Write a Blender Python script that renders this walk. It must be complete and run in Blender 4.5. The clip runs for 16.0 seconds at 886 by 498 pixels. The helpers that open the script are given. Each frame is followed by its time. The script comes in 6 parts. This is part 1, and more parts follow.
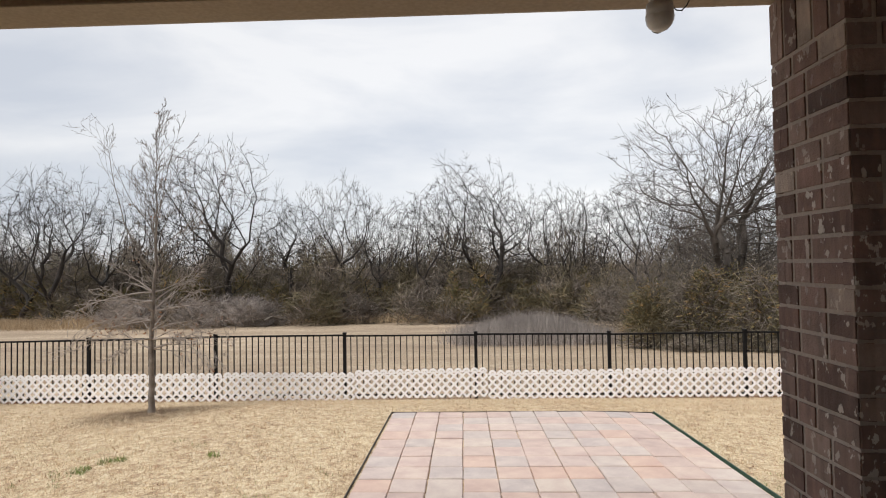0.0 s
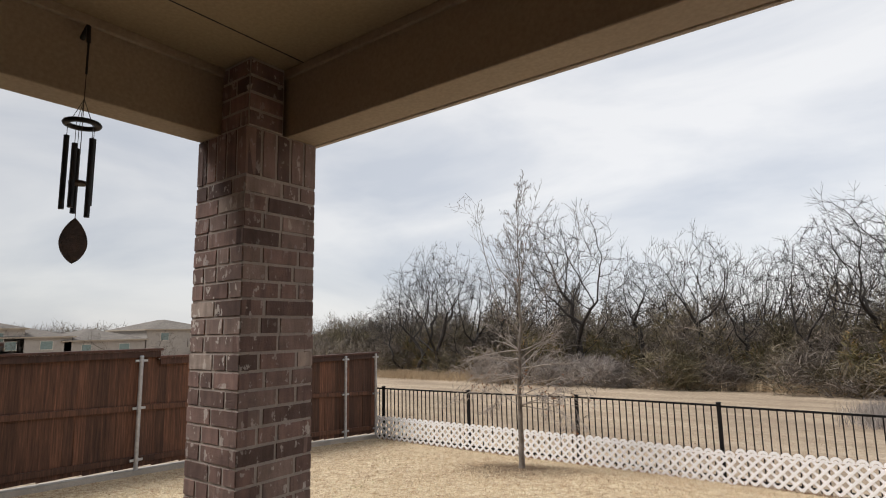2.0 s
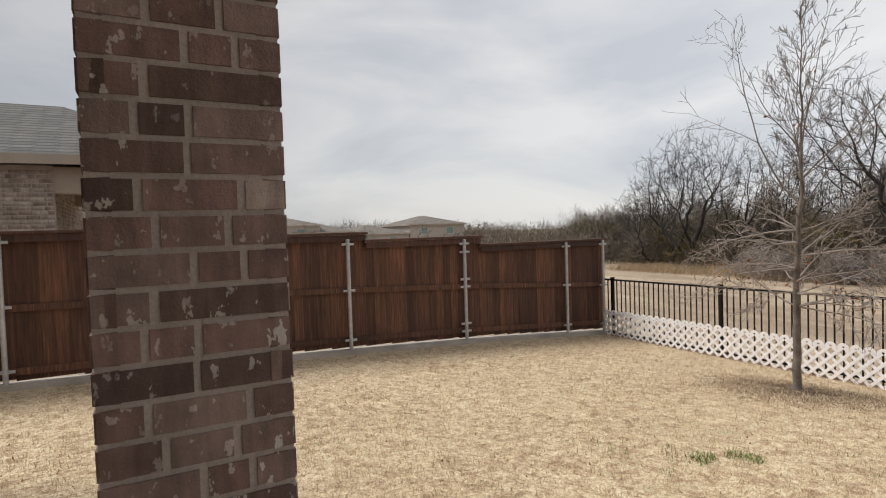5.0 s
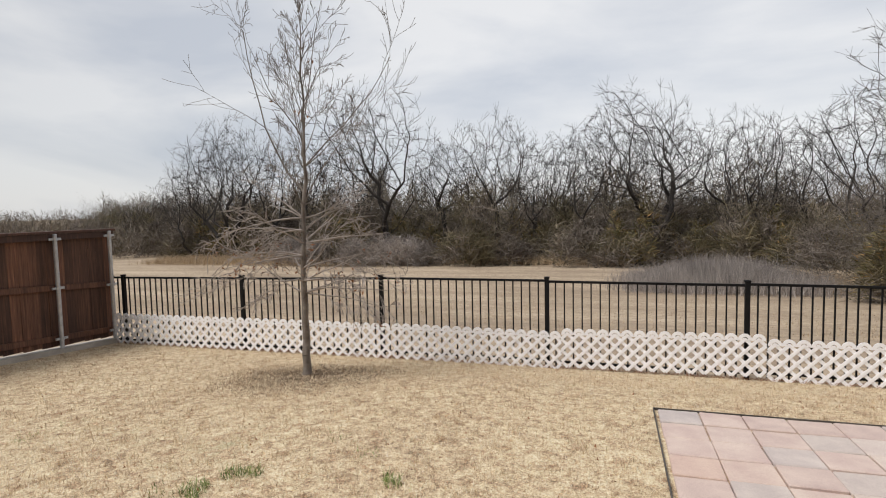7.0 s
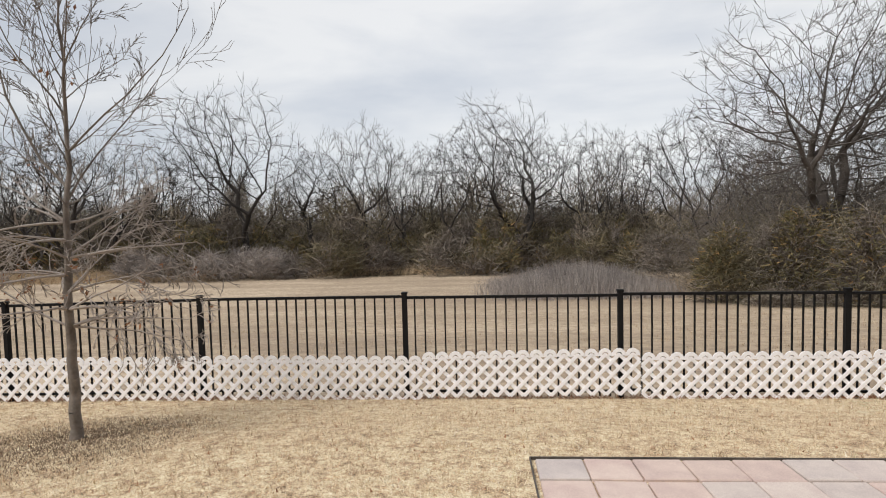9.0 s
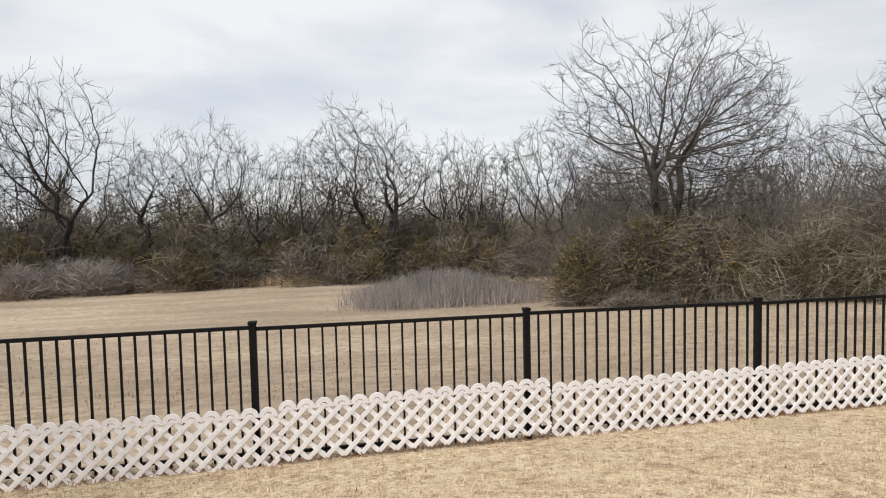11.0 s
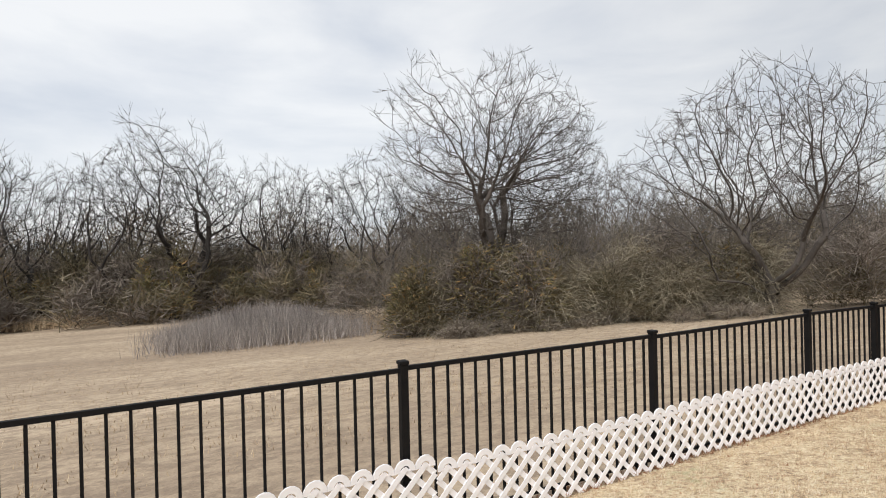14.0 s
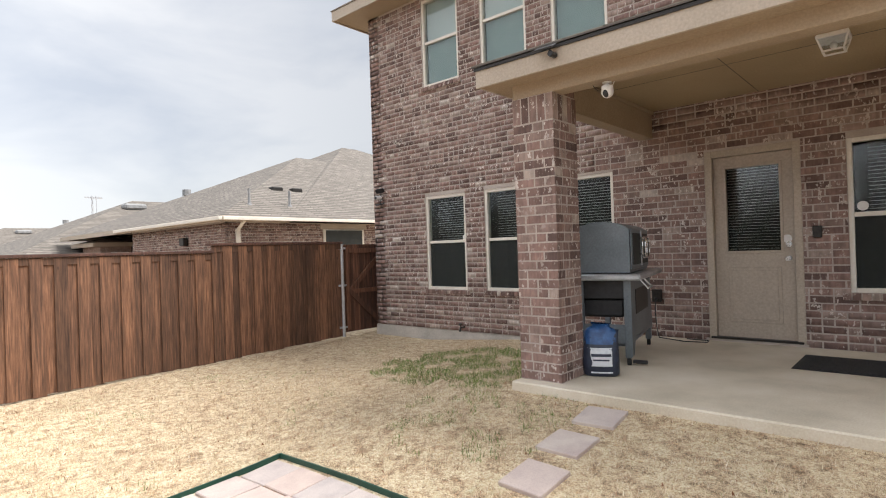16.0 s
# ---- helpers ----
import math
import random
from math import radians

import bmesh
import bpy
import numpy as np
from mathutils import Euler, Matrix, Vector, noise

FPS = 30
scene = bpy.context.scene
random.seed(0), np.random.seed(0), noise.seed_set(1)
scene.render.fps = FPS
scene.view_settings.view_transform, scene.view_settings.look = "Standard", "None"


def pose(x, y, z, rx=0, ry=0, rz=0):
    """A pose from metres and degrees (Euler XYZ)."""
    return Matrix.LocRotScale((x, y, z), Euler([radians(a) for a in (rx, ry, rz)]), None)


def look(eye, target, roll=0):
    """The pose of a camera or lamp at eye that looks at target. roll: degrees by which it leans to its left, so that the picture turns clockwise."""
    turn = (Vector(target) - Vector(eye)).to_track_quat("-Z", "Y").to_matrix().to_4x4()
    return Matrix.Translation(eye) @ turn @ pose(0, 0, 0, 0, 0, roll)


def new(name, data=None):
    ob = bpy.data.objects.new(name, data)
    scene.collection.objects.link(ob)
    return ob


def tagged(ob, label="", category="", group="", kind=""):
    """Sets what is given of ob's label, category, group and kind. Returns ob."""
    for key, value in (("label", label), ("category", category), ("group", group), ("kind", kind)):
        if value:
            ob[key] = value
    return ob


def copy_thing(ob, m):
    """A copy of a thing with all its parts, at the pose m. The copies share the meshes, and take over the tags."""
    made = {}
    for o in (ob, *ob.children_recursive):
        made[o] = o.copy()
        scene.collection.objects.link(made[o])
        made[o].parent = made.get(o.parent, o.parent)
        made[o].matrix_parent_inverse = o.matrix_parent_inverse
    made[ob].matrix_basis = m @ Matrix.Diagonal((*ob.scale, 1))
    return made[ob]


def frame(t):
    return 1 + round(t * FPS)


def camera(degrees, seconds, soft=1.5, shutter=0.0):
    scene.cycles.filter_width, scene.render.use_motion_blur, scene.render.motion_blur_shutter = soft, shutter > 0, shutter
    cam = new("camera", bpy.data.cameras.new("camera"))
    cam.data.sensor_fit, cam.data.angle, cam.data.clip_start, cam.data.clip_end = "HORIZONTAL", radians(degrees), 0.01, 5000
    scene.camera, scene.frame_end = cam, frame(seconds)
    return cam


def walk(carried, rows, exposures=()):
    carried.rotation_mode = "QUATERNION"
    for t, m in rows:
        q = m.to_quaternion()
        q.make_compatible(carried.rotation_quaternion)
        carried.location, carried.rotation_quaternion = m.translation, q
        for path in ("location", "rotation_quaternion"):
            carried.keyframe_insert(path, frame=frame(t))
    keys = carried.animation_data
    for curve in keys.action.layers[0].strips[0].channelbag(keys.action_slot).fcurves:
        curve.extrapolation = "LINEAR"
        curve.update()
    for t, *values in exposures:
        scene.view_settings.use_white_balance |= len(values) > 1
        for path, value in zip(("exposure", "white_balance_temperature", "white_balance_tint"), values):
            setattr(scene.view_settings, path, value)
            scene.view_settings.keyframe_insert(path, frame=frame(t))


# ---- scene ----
cam = camera(77.1, 16.0, soft=1.05)

PATH = [
    (0, (-0.199, -9.739, 1.494), (-0.27, -7.741, 1.549), -0.9),
    (0.5, (-0.27, -9.709, 1.655), (-0.695, -7.766, 1.86), -0.9),
    (1, (-0.297, -9.656, 1.654), (-0.961, -7.821, 2.091), -1.0),
    (1.5, (-0.352, -9.607, 1.62), (-1.221, -7.862, 2.07), -0.9),
    (2, (-0.443, -9.487, 1.492), (-1.62, -7.896, 1.78), -1.1),
    (2.2, (-0.473, -9.441, 1.463), (-1.863, -8.018, 1.661), -1.1),
    (2.5, (-0.472, -9.37, 1.439), (-2.151, -8.292, 1.574), -1.4),
    (3, (-0.649, -9.163, 1.455), (-2.534, -8.496, 1.504), -1.7),
    (5.3, (-1.297, -7.843, 1.267), (-2.974, -6.761, 1.140), -1.7),
    (5.5, (-1.319, -7.753, 1.269), (-2.840, -6.460, 1.149), -1.7),
    (6, (-1.373, -7.445, 1.26), (-2.541, -5.826, 1.138), -1.4),
    (6.5, (-1.445, -7.301, 1.248), (-2.273, -5.485, 1.125), -1.3),
    (7, (-1.47, -7.136, 1.216), (-2.06, -5.231, 1.073), -1.3),
    (7.5, (-1.435, -6.884, 1.178), (-1.931, -4.952, 1.032), -1.4),
    (8, (-1.456, -6.598, 1.13), (-1.875, -4.648, 0.985), -1.3),
    (8.5, (-1.488, -6.31, 1.146), (-1.762, -4.334, 1.007), -1.3),
    (9, (-1.457, -5.955, 1.132), (-1.594, -3.963, 1.015), -1.4),
    (9.5, (-1.441, -5.641, 1.105), (-1.441, -3.644, 0.993), -1.4),
    (10, (-1.455, -5.293, 1.124), (-1.236, -3.308, 1.015), -1.3),
    (10.2, (-1.47, -5.168, 1.118), (-1.17, -3.194, 1.009), -1.4),
    (12.3, (-1.692, -3.837, 1.081), (-1.318, -1.873, 1.02), -1.4),
    (12.5, (-1.692, -3.744, 1.075), (-1.323, -1.779, 1.03), -1.4),
    (13, (-1.66, -3.52, 1.049), (-1.267, -1.559, 1.018), -1.4),
    (13.5, (-1.567, -3.38, 1.049), (-0.984, -1.467, 1.031), -1.4),
    (14, (-1.461, -3.286, 1.045), (-0.51, -1.527, 1.037), -1.4),
    (14.5, (-1.383, -3.318, 1.064), (0.02, -1.893, 1.075), -1.5),
    (15, (-1.382, -3.458, 1.081), (0.54, -2.905, 1.11), -1.6),
    (15.5, (-1.285, -3.533, 1.11), (0.615, -4.157, 1.12), -3.4),
    (15.9, (-1.38, -3.621, 1.12), (0.101, -4.966, 1.125), -2.2),
    (16, (-1.407, -3.634, 1.127), (-0.08, -5.13, 1.135), -1.9),
]
walk(cam, [(t, look(eye, target, roll)) for t, eye, target, roll in PATH],
     exposures=[(0, 0.12, 6500, 10), (0.8, 0.12, 6500, 10), (1.5, 0.1, 6500, 10), (2.3, 0.05, 6500, 10), (3, 0.1, 6550, 10), (5.3, 0.0, 6650, 10), (7, -0.05, 6500, 10),
                (10.2, 0.05, 6500, 9), (12.3, 0.1, 6450, 9), (14.5, 0.12, 6450, 9), (15.5, 0.5, 6450, 9), (16, 0.94, 6450, 10)])

# ---- sky and light ----
world = bpy.data.worlds.new("overcast_sky")
scene.world = world
world.use_nodes = True
wt = world.node_tree
bg = wt.nodes["Background"]
bg.inputs["Strength"].default_value = 0.12


def wnode(kind, **kw):
    n = wt.nodes.new(kind)
    for k, v in kw.items():
        n.inputs[k].default_value = v
    return n


sky_tex = wt.nodes.new("ShaderNodeTexSky")
sky_tex.sky_type, sky_tex.sun_disc = "NISHITA", False
sky_tex.sun_elevation, sky_tex.sun_rotation = radians(53), radians(225)
coords = wt.nodes.new("ShaderNodeTexCoord")
flat = wt.nodes.new("ShaderNodeMapping")
flat.inputs["Scale"].default_value = (1.0, 1.5, 4.0)
flat.inputs["Rotation"].default_value = (0, 0, radians(25))
wt.links.new(coords.outputs["Generated"], flat.inputs[0])
cloud_noise = wnode("ShaderNodeTexNoise", Scale=1.7, Detail=6.0, Roughness=0.52, Distortion=0.35)
wt.links.new(flat.outputs[0], cloud_noise.inputs["Vector"])
ramp = wt.nodes.new("ShaderNodeValToRGB")
ramp.color_ramp.elements[0].position, ramp.color_ramp.elements[0].color = 0.34, (0.70, 0.735, 0.80, 1)
ramp.color_ramp.elements[1].position, ramp.color_ramp.elements[1].color = 0.60, (0.98, 0.98, 0.985, 1)
wt.links.new(cloud_noise.outputs[0], ramp.inputs[0])
bright = wt.nodes.new("ShaderNodeVectorMath")
bright.operation = "SCALE"
tilt = wt.nodes.new("ShaderNodeVectorMath")
tilt.operation = "DOT_PRODUCT"
tilt.inputs[1].default_value = (0.0, 0.97, 0.24)
wt.links.new(coords.outputs["Generated"], tilt.inputs[0])
north = wt.nodes.new("ShaderNodeMapRange")
north.inputs["From Min"].default_value, north.inputs["From Max"].default_value = -1.0, 1.0
north.inputs["To Min"].default_value, north.inputs["To Max"].default_value = 2.0, 7.9
wt.links.new(tilt.outputs["Value"], north.inputs["Value"])
wt.links.new(north.outputs[0], bright.inputs["Scale"])
wt.links.new(ramp.outputs[0], bright.inputs[0])
cover = wt.nodes.new("ShaderNodeMix")
cover.data_type = "RGBA"
cover.inputs[0].default_value = 0.88
wt.links.new(sky_tex.outputs[0], cover.inputs[6])
wt.links.new(bright.outputs[0], cover.inputs[7])
wt.links.new(cover.outputs[2], bg.inputs["Color"])

sun = new("sun", bpy.data.lights.new("sun", "SUN"))
sun.data.energy, sun.data.angle, sun.data.color = 3.05, radians(28), (1.0, 0.97, 0.935)
sun.matrix_world = look((0, 0, 0), (0.42, 0.42, -0.80))


# ---- materials ----
def material(name, build):
    m = bpy.data.materials.new(name)
    m.use_nodes = True
    build(m.node_tree, m.node_tree.nodes["Principled BSDF"])
    return m


def node(t, kind, **kw):
    n = t.nodes.new(kind)
    for k, v in kw.items():
        n.inputs[k].default_value = v
    return n


def ramp_of(t, source, stops):
    r = t.nodes.new("ShaderNodeValToRGB")
    r.color_ramp.interpolation = "LINEAR"
    while len(r.color_ramp.elements) < len(stops):
        r.color_ramp.elements.new(0.5)
    for e, (p, c) in zip(r.color_ramp.elements, stops):
        e.position, e.color = p, (*c, 1)
    t.links.new(source, r.inputs[0])
    return r.outputs[0]


def place(t, scale=(1, 1, 1), kind="Object"):
    c = t.nodes.new("ShaderNodeTexCoord")
    m = t.nodes.new("ShaderNodeMapping")
    m.inputs["Scale"].default_value = scale
    t.links.new(c.outputs[kind], m.inputs[0])
    return m.outputs[0]


def world_place(t, scale=(1, 1, 1)):
    g = t.nodes.new("ShaderNodeNewGeometry")
    m = t.nodes.new("ShaderNodeMapping")
    m.inputs["Scale"].default_value = scale
    t.links.new(g.outputs["Position"], m.inputs[0])
    return m.outputs[0]


def noise_of(t, vec, scale, detail=4.0, rough=0.55):
    n = node(t, "ShaderNodeTexNoise", Scale=scale, Detail=detail, Roughness=rough)
    t.links.new(vec, n.inputs["Vector"])
    return n.outputs[0]


def mix(t, fac, a, b, mode="MIX"):
    m = t.nodes.new("ShaderNodeMix")
    m.data_type, m.blend_type = "RGBA", mode
    for i, v in ((0, fac), (6, a), (7, b)):
        if isinstance(v, (int, float)):
            m.inputs[i].default_value = v
        elif isinstance(v, tuple):
            m.inputs[i].default_value = (*v, 1)
        else:
            t.links.new(v, m.inputs[i])
    return m.outputs[2]


def bump(t, b, height, strength=0.4, distance=0.01):
    n = node(t, "ShaderNodeBump", Strength=strength, Distance=distance)
    t.links.new(height, n.inputs["Height"])
    t.links.new(n.outputs[0], b.inputs["Normal"])


def varied(name, stops, scale=6.0, rough=0.8, bumps=0.3, fine=60.0, stretch=(1, 1, 1), metal=0.0, dist=0.004):
    """Colours along a coarse noise, broken by a fine one, with fine relief."""
    def build(t, b):
        v = world_place(t, stretch)
        coarse = noise_of(t, v, scale, 5)
        small = noise_of(t, v, fine, 3)
        col = ramp_of(t, coarse, stops)
        t.links.new(mix(t, 0.35, col, ramp_of(t, small, [(0.3, (0.35, 0.35, 0.35)), (0.7, (0.68, 0.68, 0.68))]), "OVERLAY"), b.inputs["Base Color"])
        b.inputs["Roughness"].default_value, b.inputs["Metallic"].default_value = rough, metal
        bump(t, b, small, bumps, dist)
    return material(name, build)


def brick_material(name, island, stops, pale=0.75):
    def build(t, b):
        if island:
            r = t.nodes.new("ShaderNodeNewGeometry").outputs["Random Per Island"]
        else:
            r = t.nodes.new("ShaderNodeObjectInfo").outputs["Random"]
        v = world_place(t)
        col = ramp_of(t, r, stops)
        blot = noise_of(t, v, 9.0, 5, 0.6)
        col = mix(t, 0.55, col, ramp_of(t, blot, [(0.35, (0.30, 0.30, 0.30)), (0.65, (0.66, 0.66, 0.66))]), "OVERLAY")
        chips = noise_of(t, world_place(t, (1, 1, 0.62)), 27.0, 3, 0.62)
        mask = ramp_of(t, chips, [(0.600, (0, 0, 0)), (0.622, (pale, pale, pale))])
        lump = noise_of(t, v, 1.9, 4, 0.6)
        mask2 = mix(t, 1.0, mask, ramp_of(t, lump, [(0.40, (0.25, 0.25, 0.25)), (0.56, (1, 1, 1))]), "MULTIPLY")
        col = mix(t, mask2, col, (0.74, 0.68, 0.62))
        streak = noise_of(t, world_place(t, (1, 1, 0.15)), 32.0, 2)
        col = mix(t, 0.45, col, ramp_of(t, streak, [(0.35, (0.32, 0.32, 0.32)), (0.65, (0.66, 0.66, 0.66))]), "OVERLAY")
        t.links.new(col, b.inputs["Base Color"])
        b.inputs["Roughness"].default_value = 0.9
        bump(t, b, noise_of(t, v, 90.0, 4, 0.7), 0.7, 0.006)
    return material(name, build)


BRICKS = [(0.0, (0.125, 0.080, 0.068)), (0.25, (0.21, 0.132, 0.112)), (0.5, (0.285, 0.180, 0.152)), (0.75, (0.255, 0.178, 0.153)),
          (0.93, (0.34, 0.245, 0.208)), (0.98, (0.42, 0.34, 0.29)), (1.0, (0.52, 0.45, 0.40))]
TAN_BRICKS = [(0.0, (0.28, 0.22, 0.18)), (0.5, (0.40, 0.33, 0.28)), (1.0, (0.55, 0.48, 0.42))]
brick_one = brick_material("brick_single", False, BRICKS)
brick_all = brick_material("brick_joined", True, BRICKS)
brick_tan = brick_material("brick_tan", True, TAN_BRICKS, 0.2)
mortar = varied("mortar", [(0.3, (0.39, 0.33, 0.29)), (0.7, (0.52, 0.455, 0.405))], 5, 0.95, 0.4, 120)
concrete = varied("concrete", [(0.3, (0.52, 0.455, 0.35)), (0.5, (0.64, 0.56, 0.44)), (0.7, (0.72, 0.645, 0.53))], 1.6, 0.75, 0.15, 80)
footing_mat = varied("footing_concrete", [(0.3, (0.36, 0.33, 0.29)), (0.7, (0.52, 0.48, 0.43))], 3, 0.9, 0.4, 60)
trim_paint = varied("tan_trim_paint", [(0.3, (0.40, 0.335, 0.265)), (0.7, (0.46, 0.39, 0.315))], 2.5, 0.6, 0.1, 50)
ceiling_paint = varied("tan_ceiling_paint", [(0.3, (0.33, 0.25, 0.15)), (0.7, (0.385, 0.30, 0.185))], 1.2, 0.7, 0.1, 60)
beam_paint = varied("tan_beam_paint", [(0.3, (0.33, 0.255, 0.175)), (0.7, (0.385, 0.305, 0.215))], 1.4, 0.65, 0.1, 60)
door_paint = varied("taupe_door_paint", [(0.3, (0.40, 0.335, 0.27)), (0.7, (0.44, 0.37, 0.30))], 3, 0.45, 0.05, 40)
vinyl = varied("almond_vinyl", [(0.3, (0.70, 0.65, 0.57)), (0.7, (0.76, 0.71, 0.63))], 4, 0.45, 0.05, 40)
white_vinyl = varied("white_vinyl", [(0.3, (0.90, 0.89, 0.91)), (0.6, (0.94, 0.93, 0.96)), (0.8, (0.89, 0.84, 0.84))], 2.0, 0.5, 0.15, 30)
iron_paint = varied("black_iron_paint", [(0.3, (0.005, 0.005, 0.006)), (0.7, (0.010, 0.009, 0.009))], 8, 0.7, 0.15, 90)
iron_paint.node_tree.nodes["Principled BSDF"].inputs["Specular IOR Level"].default_value = 0.2
galvanized = varied("galvanized_steel", [(0.3, (0.45, 0.46, 0.48)), (0.7, (0.62, 0.63, 0.65))], 14, 0.45, 0.1, 60, metal=0.6)
black_plastic = varied("black_plastic", [(0.3, (0.015, 0.015, 0.016)), (0.7, (0.03, 0.03, 0.032))], 20, 0.5, 0.1, 90)
white_plastic = varied("white_plastic", [(0.3, (0.70, 0.68, 0.66)), (0.7, (0.78, 0.76, 0.74))], 20, 0.4, 0.05, 60)
grey_steel = varied("blue_grey_steel", [(0.3, (0.13, 0.155, 0.175)), (0.7, (0.19, 0.215, 0.235))], 3, 0.4, 0.1, 60, metal=0.3)
pale_steel = varied("pale_brushed_steel", [(0.3, (0.42, 0.44, 0.46)), (0.7, (0.58, 0.60, 0.62))], 6, 0.35, 0.1, 60, metal=0.6)
chrome = varied("chrome", [(0.3, (0.6, 0.6, 0.6)), (0.7, (0.75, 0.75, 0.75))], 6, 0.2, 0.0, 60, metal=0.9)
rubber = varied("black_rubber", [(0.3, (0.018, 0.018, 0.018)), (0.7, (0.035, 0.034, 0.033))], 12, 0.95, 0.6, 200)
green_edge = varied("green_enamel_edging", [(0.3, (0.010, 0.050, 0.035)), (0.7, (0.02, 0.075, 0.05))], 5, 0.5, 0.2, 60)
blind_mat = varied("white_blind", [(0.3, (0.55, 0.58, 0.56)), (0.7, (0.66, 0.68, 0.66))], 5, 0.6, 0.0, 40)
shade_mat = varied("green_grey_shade", [(0.3, (0.20, 0.28, 0.27)), (0.7, (0.27, 0.35, 0.34))], 5, 0.7, 0.0, 40)
def build_mesh_screen(t, b):
    b.inputs["Base Color"].default_value = (0.02, 0.025, 0.022, 1)
    b.inputs["Roughness"].default_value = 0.7
    b.inputs["Alpha"].default_value = 0.62


mesh_screen = material("see_through_mesh_screen", build_mesh_screen)
screen_mat = varied("dark_screen", [(0.3, (0.018, 0.022, 0.020)), (0.7, (0.032, 0.036, 0.032))], 3, 0.6, 0.0, 40)
# near-black colour stands in for the shade inside unlit rooms
unlit_room = varied("unlit_room_shade", [(0.3, (0.012, 0.015, 0.014)), (0.7, (0.03, 0.035, 0.033))], 3, 0.9, 0.0, 40)
bronze = varied("dark_bronze", [(0.3, (0.02, 0.019, 0.018)), (0.7, (0.045, 0.04, 0.036))], 30, 0.45, 0.1, 80, metal=0.5)
walnut = varied("dark_walnut", [(0.3, (0.035, 0.02, 0.013)), (0.7, (0.08, 0.045, 0.028))], 20, 0.5, 0.2, 90)
bag_dark = varied("navy_bag_plastic", [(0.3, (0.018, 0.025, 0.045)), (0.7, (0.03, 0.04, 0.07))], 20, 0.35, 0.5, 30, dist=0.01)
bag_blue = varied("blue_bag_plastic", [(0.3, (0.015, 0.05, 0.15)), (0.7, (0.03, 0.10, 0.26))], 20, 0.3, 0.5, 30, dist=0.01)
bag_white = varied("white_bag_print", [(0.3, (0.55, 0.58, 0.62)), (0.7, (0.7, 0.72, 0.75))], 20, 0.35, 0.5, 30, dist=0.01)
bark = varied("grey_bark", [(0.3, (0.05, 0.042, 0.036)), (0.7, (0.13, 0.112, 0.098))], 3, 0.95, 0.6, 25, (1, 1, 0.3), dist=0.02)
thicket_bark = varied("pale_thicket_bark", [(0.3, (0.11, 0.094, 0.082)), (0.7, (0.23, 0.20, 0.175))], 3, 0.95, 0.4, 25, dist=0.02)
far_bark = varied("dark_far_bark", [(0.3, (0.024, 0.021, 0.019)), (0.7, (0.062, 0.053, 0.048))], 0.6, 0.95, 0.2, 6)
young_bark = varied("pale_young_bark", [(0.3, (0.10, 0.080, 0.066)), (0.6, (0.21, 0.18, 0.155)), (0.8, (0.32, 0.285, 0.25))], 7, 0.9, 0.5, 60, dist=0.01)
young_twig = varied("pale_young_twig", [(0.3, (0.24, 0.20, 0.175)), (0.7, (0.42, 0.37, 0.33))], 7, 0.9, 0.3, 60, dist=0.01)
dry_leaf = varied("dry_leaf", [(0.3, (0.20, 0.085, 0.04)), (0.7, (0.36, 0.18, 0.09))], 12, 0.8, 0.1, 60)
mulch = varied("brown_mulch", [(0.3, (0.12, 0.085, 0.058)), (0.7, (0.25, 0.18, 0.125))], 9, 0.95, 0.3, 60)
roof_metal = varied("weathered_roof_metal", [(0.3, (0.20, 0.20, 0.20)), (0.7, (0.32, 0.32, 0.32))], 5, 0.6, 0.1, 40)
tan_siding = varied("tan_siding", [(0.3, (0.42, 0.38, 0.34)), (0.7, (0.50, 0.46, 0.42))], 2, 0.8, 0.1, 30)


def build_wood(dark, light):
    def build(t, b):
        r = t.nodes.new("ShaderNodeObjectInfo").outputs["Random"]
        v = world_place(t, (9, 9, 0.5))
        grain = noise_of(t, v, 6.0, 6, 0.65)
        wide = noise_of(t, world_place(t, (1.2, 1.2, 0.5)), 2.2, 4)
        col = ramp_of(t, grain, [(0.28, dark), (0.55, tuple((a + c) / 2 for a, c in zip(dark, light))), (0.75, light)])
        col = mix(t, 0.85, col, ramp_of(t, r, [(0.0, (0.26, 0.26, 0.26)), (0.35, (0.43, 0.43, 0.43)), (0.7, (0.54, 0.53, 0.52)), (1.0, (0.70, 0.68, 0.65))]), "OVERLAY")
        col = mix(t, 0.5, col, ramp_of(t, wide, [(0.3, (0.33, 0.33, 0.34)), (0.7, (0.66, 0.65, 0.62))]), "OVERLAY")
        knots = node(t, "ShaderNodeTexVoronoi", Scale=2.3)
        t.links.new(world_place(t, (1.6, 1.6, 0.8)), knots.inputs["Vector"])
        col = mix(t, ramp_of(t, knots.outputs["Distance"], [(0.02, (0.75, 0.75, 0.75)), (0.06, (0, 0, 0))]), col, (0.025, 0.014, 0.010))
        streak = noise_of(t, world_place(t, (30, 30, 1.1)), 1.0, 3, 0.6)
        b.inputs["Roughness"].default_value = 0.72
        t.links.new(mix(t, 0.6, col, ramp_of(t, streak, [(0.36, (0.34, 0.33, 0.32)), (0.52, (0.50, 0.50, 0.50)), (0.66, (0.78, 0.76, 0.72))]), "OVERLAY"), b.inputs["Base Color"])
        bump(t, b, grain, 0.5, 0.004)
    return build


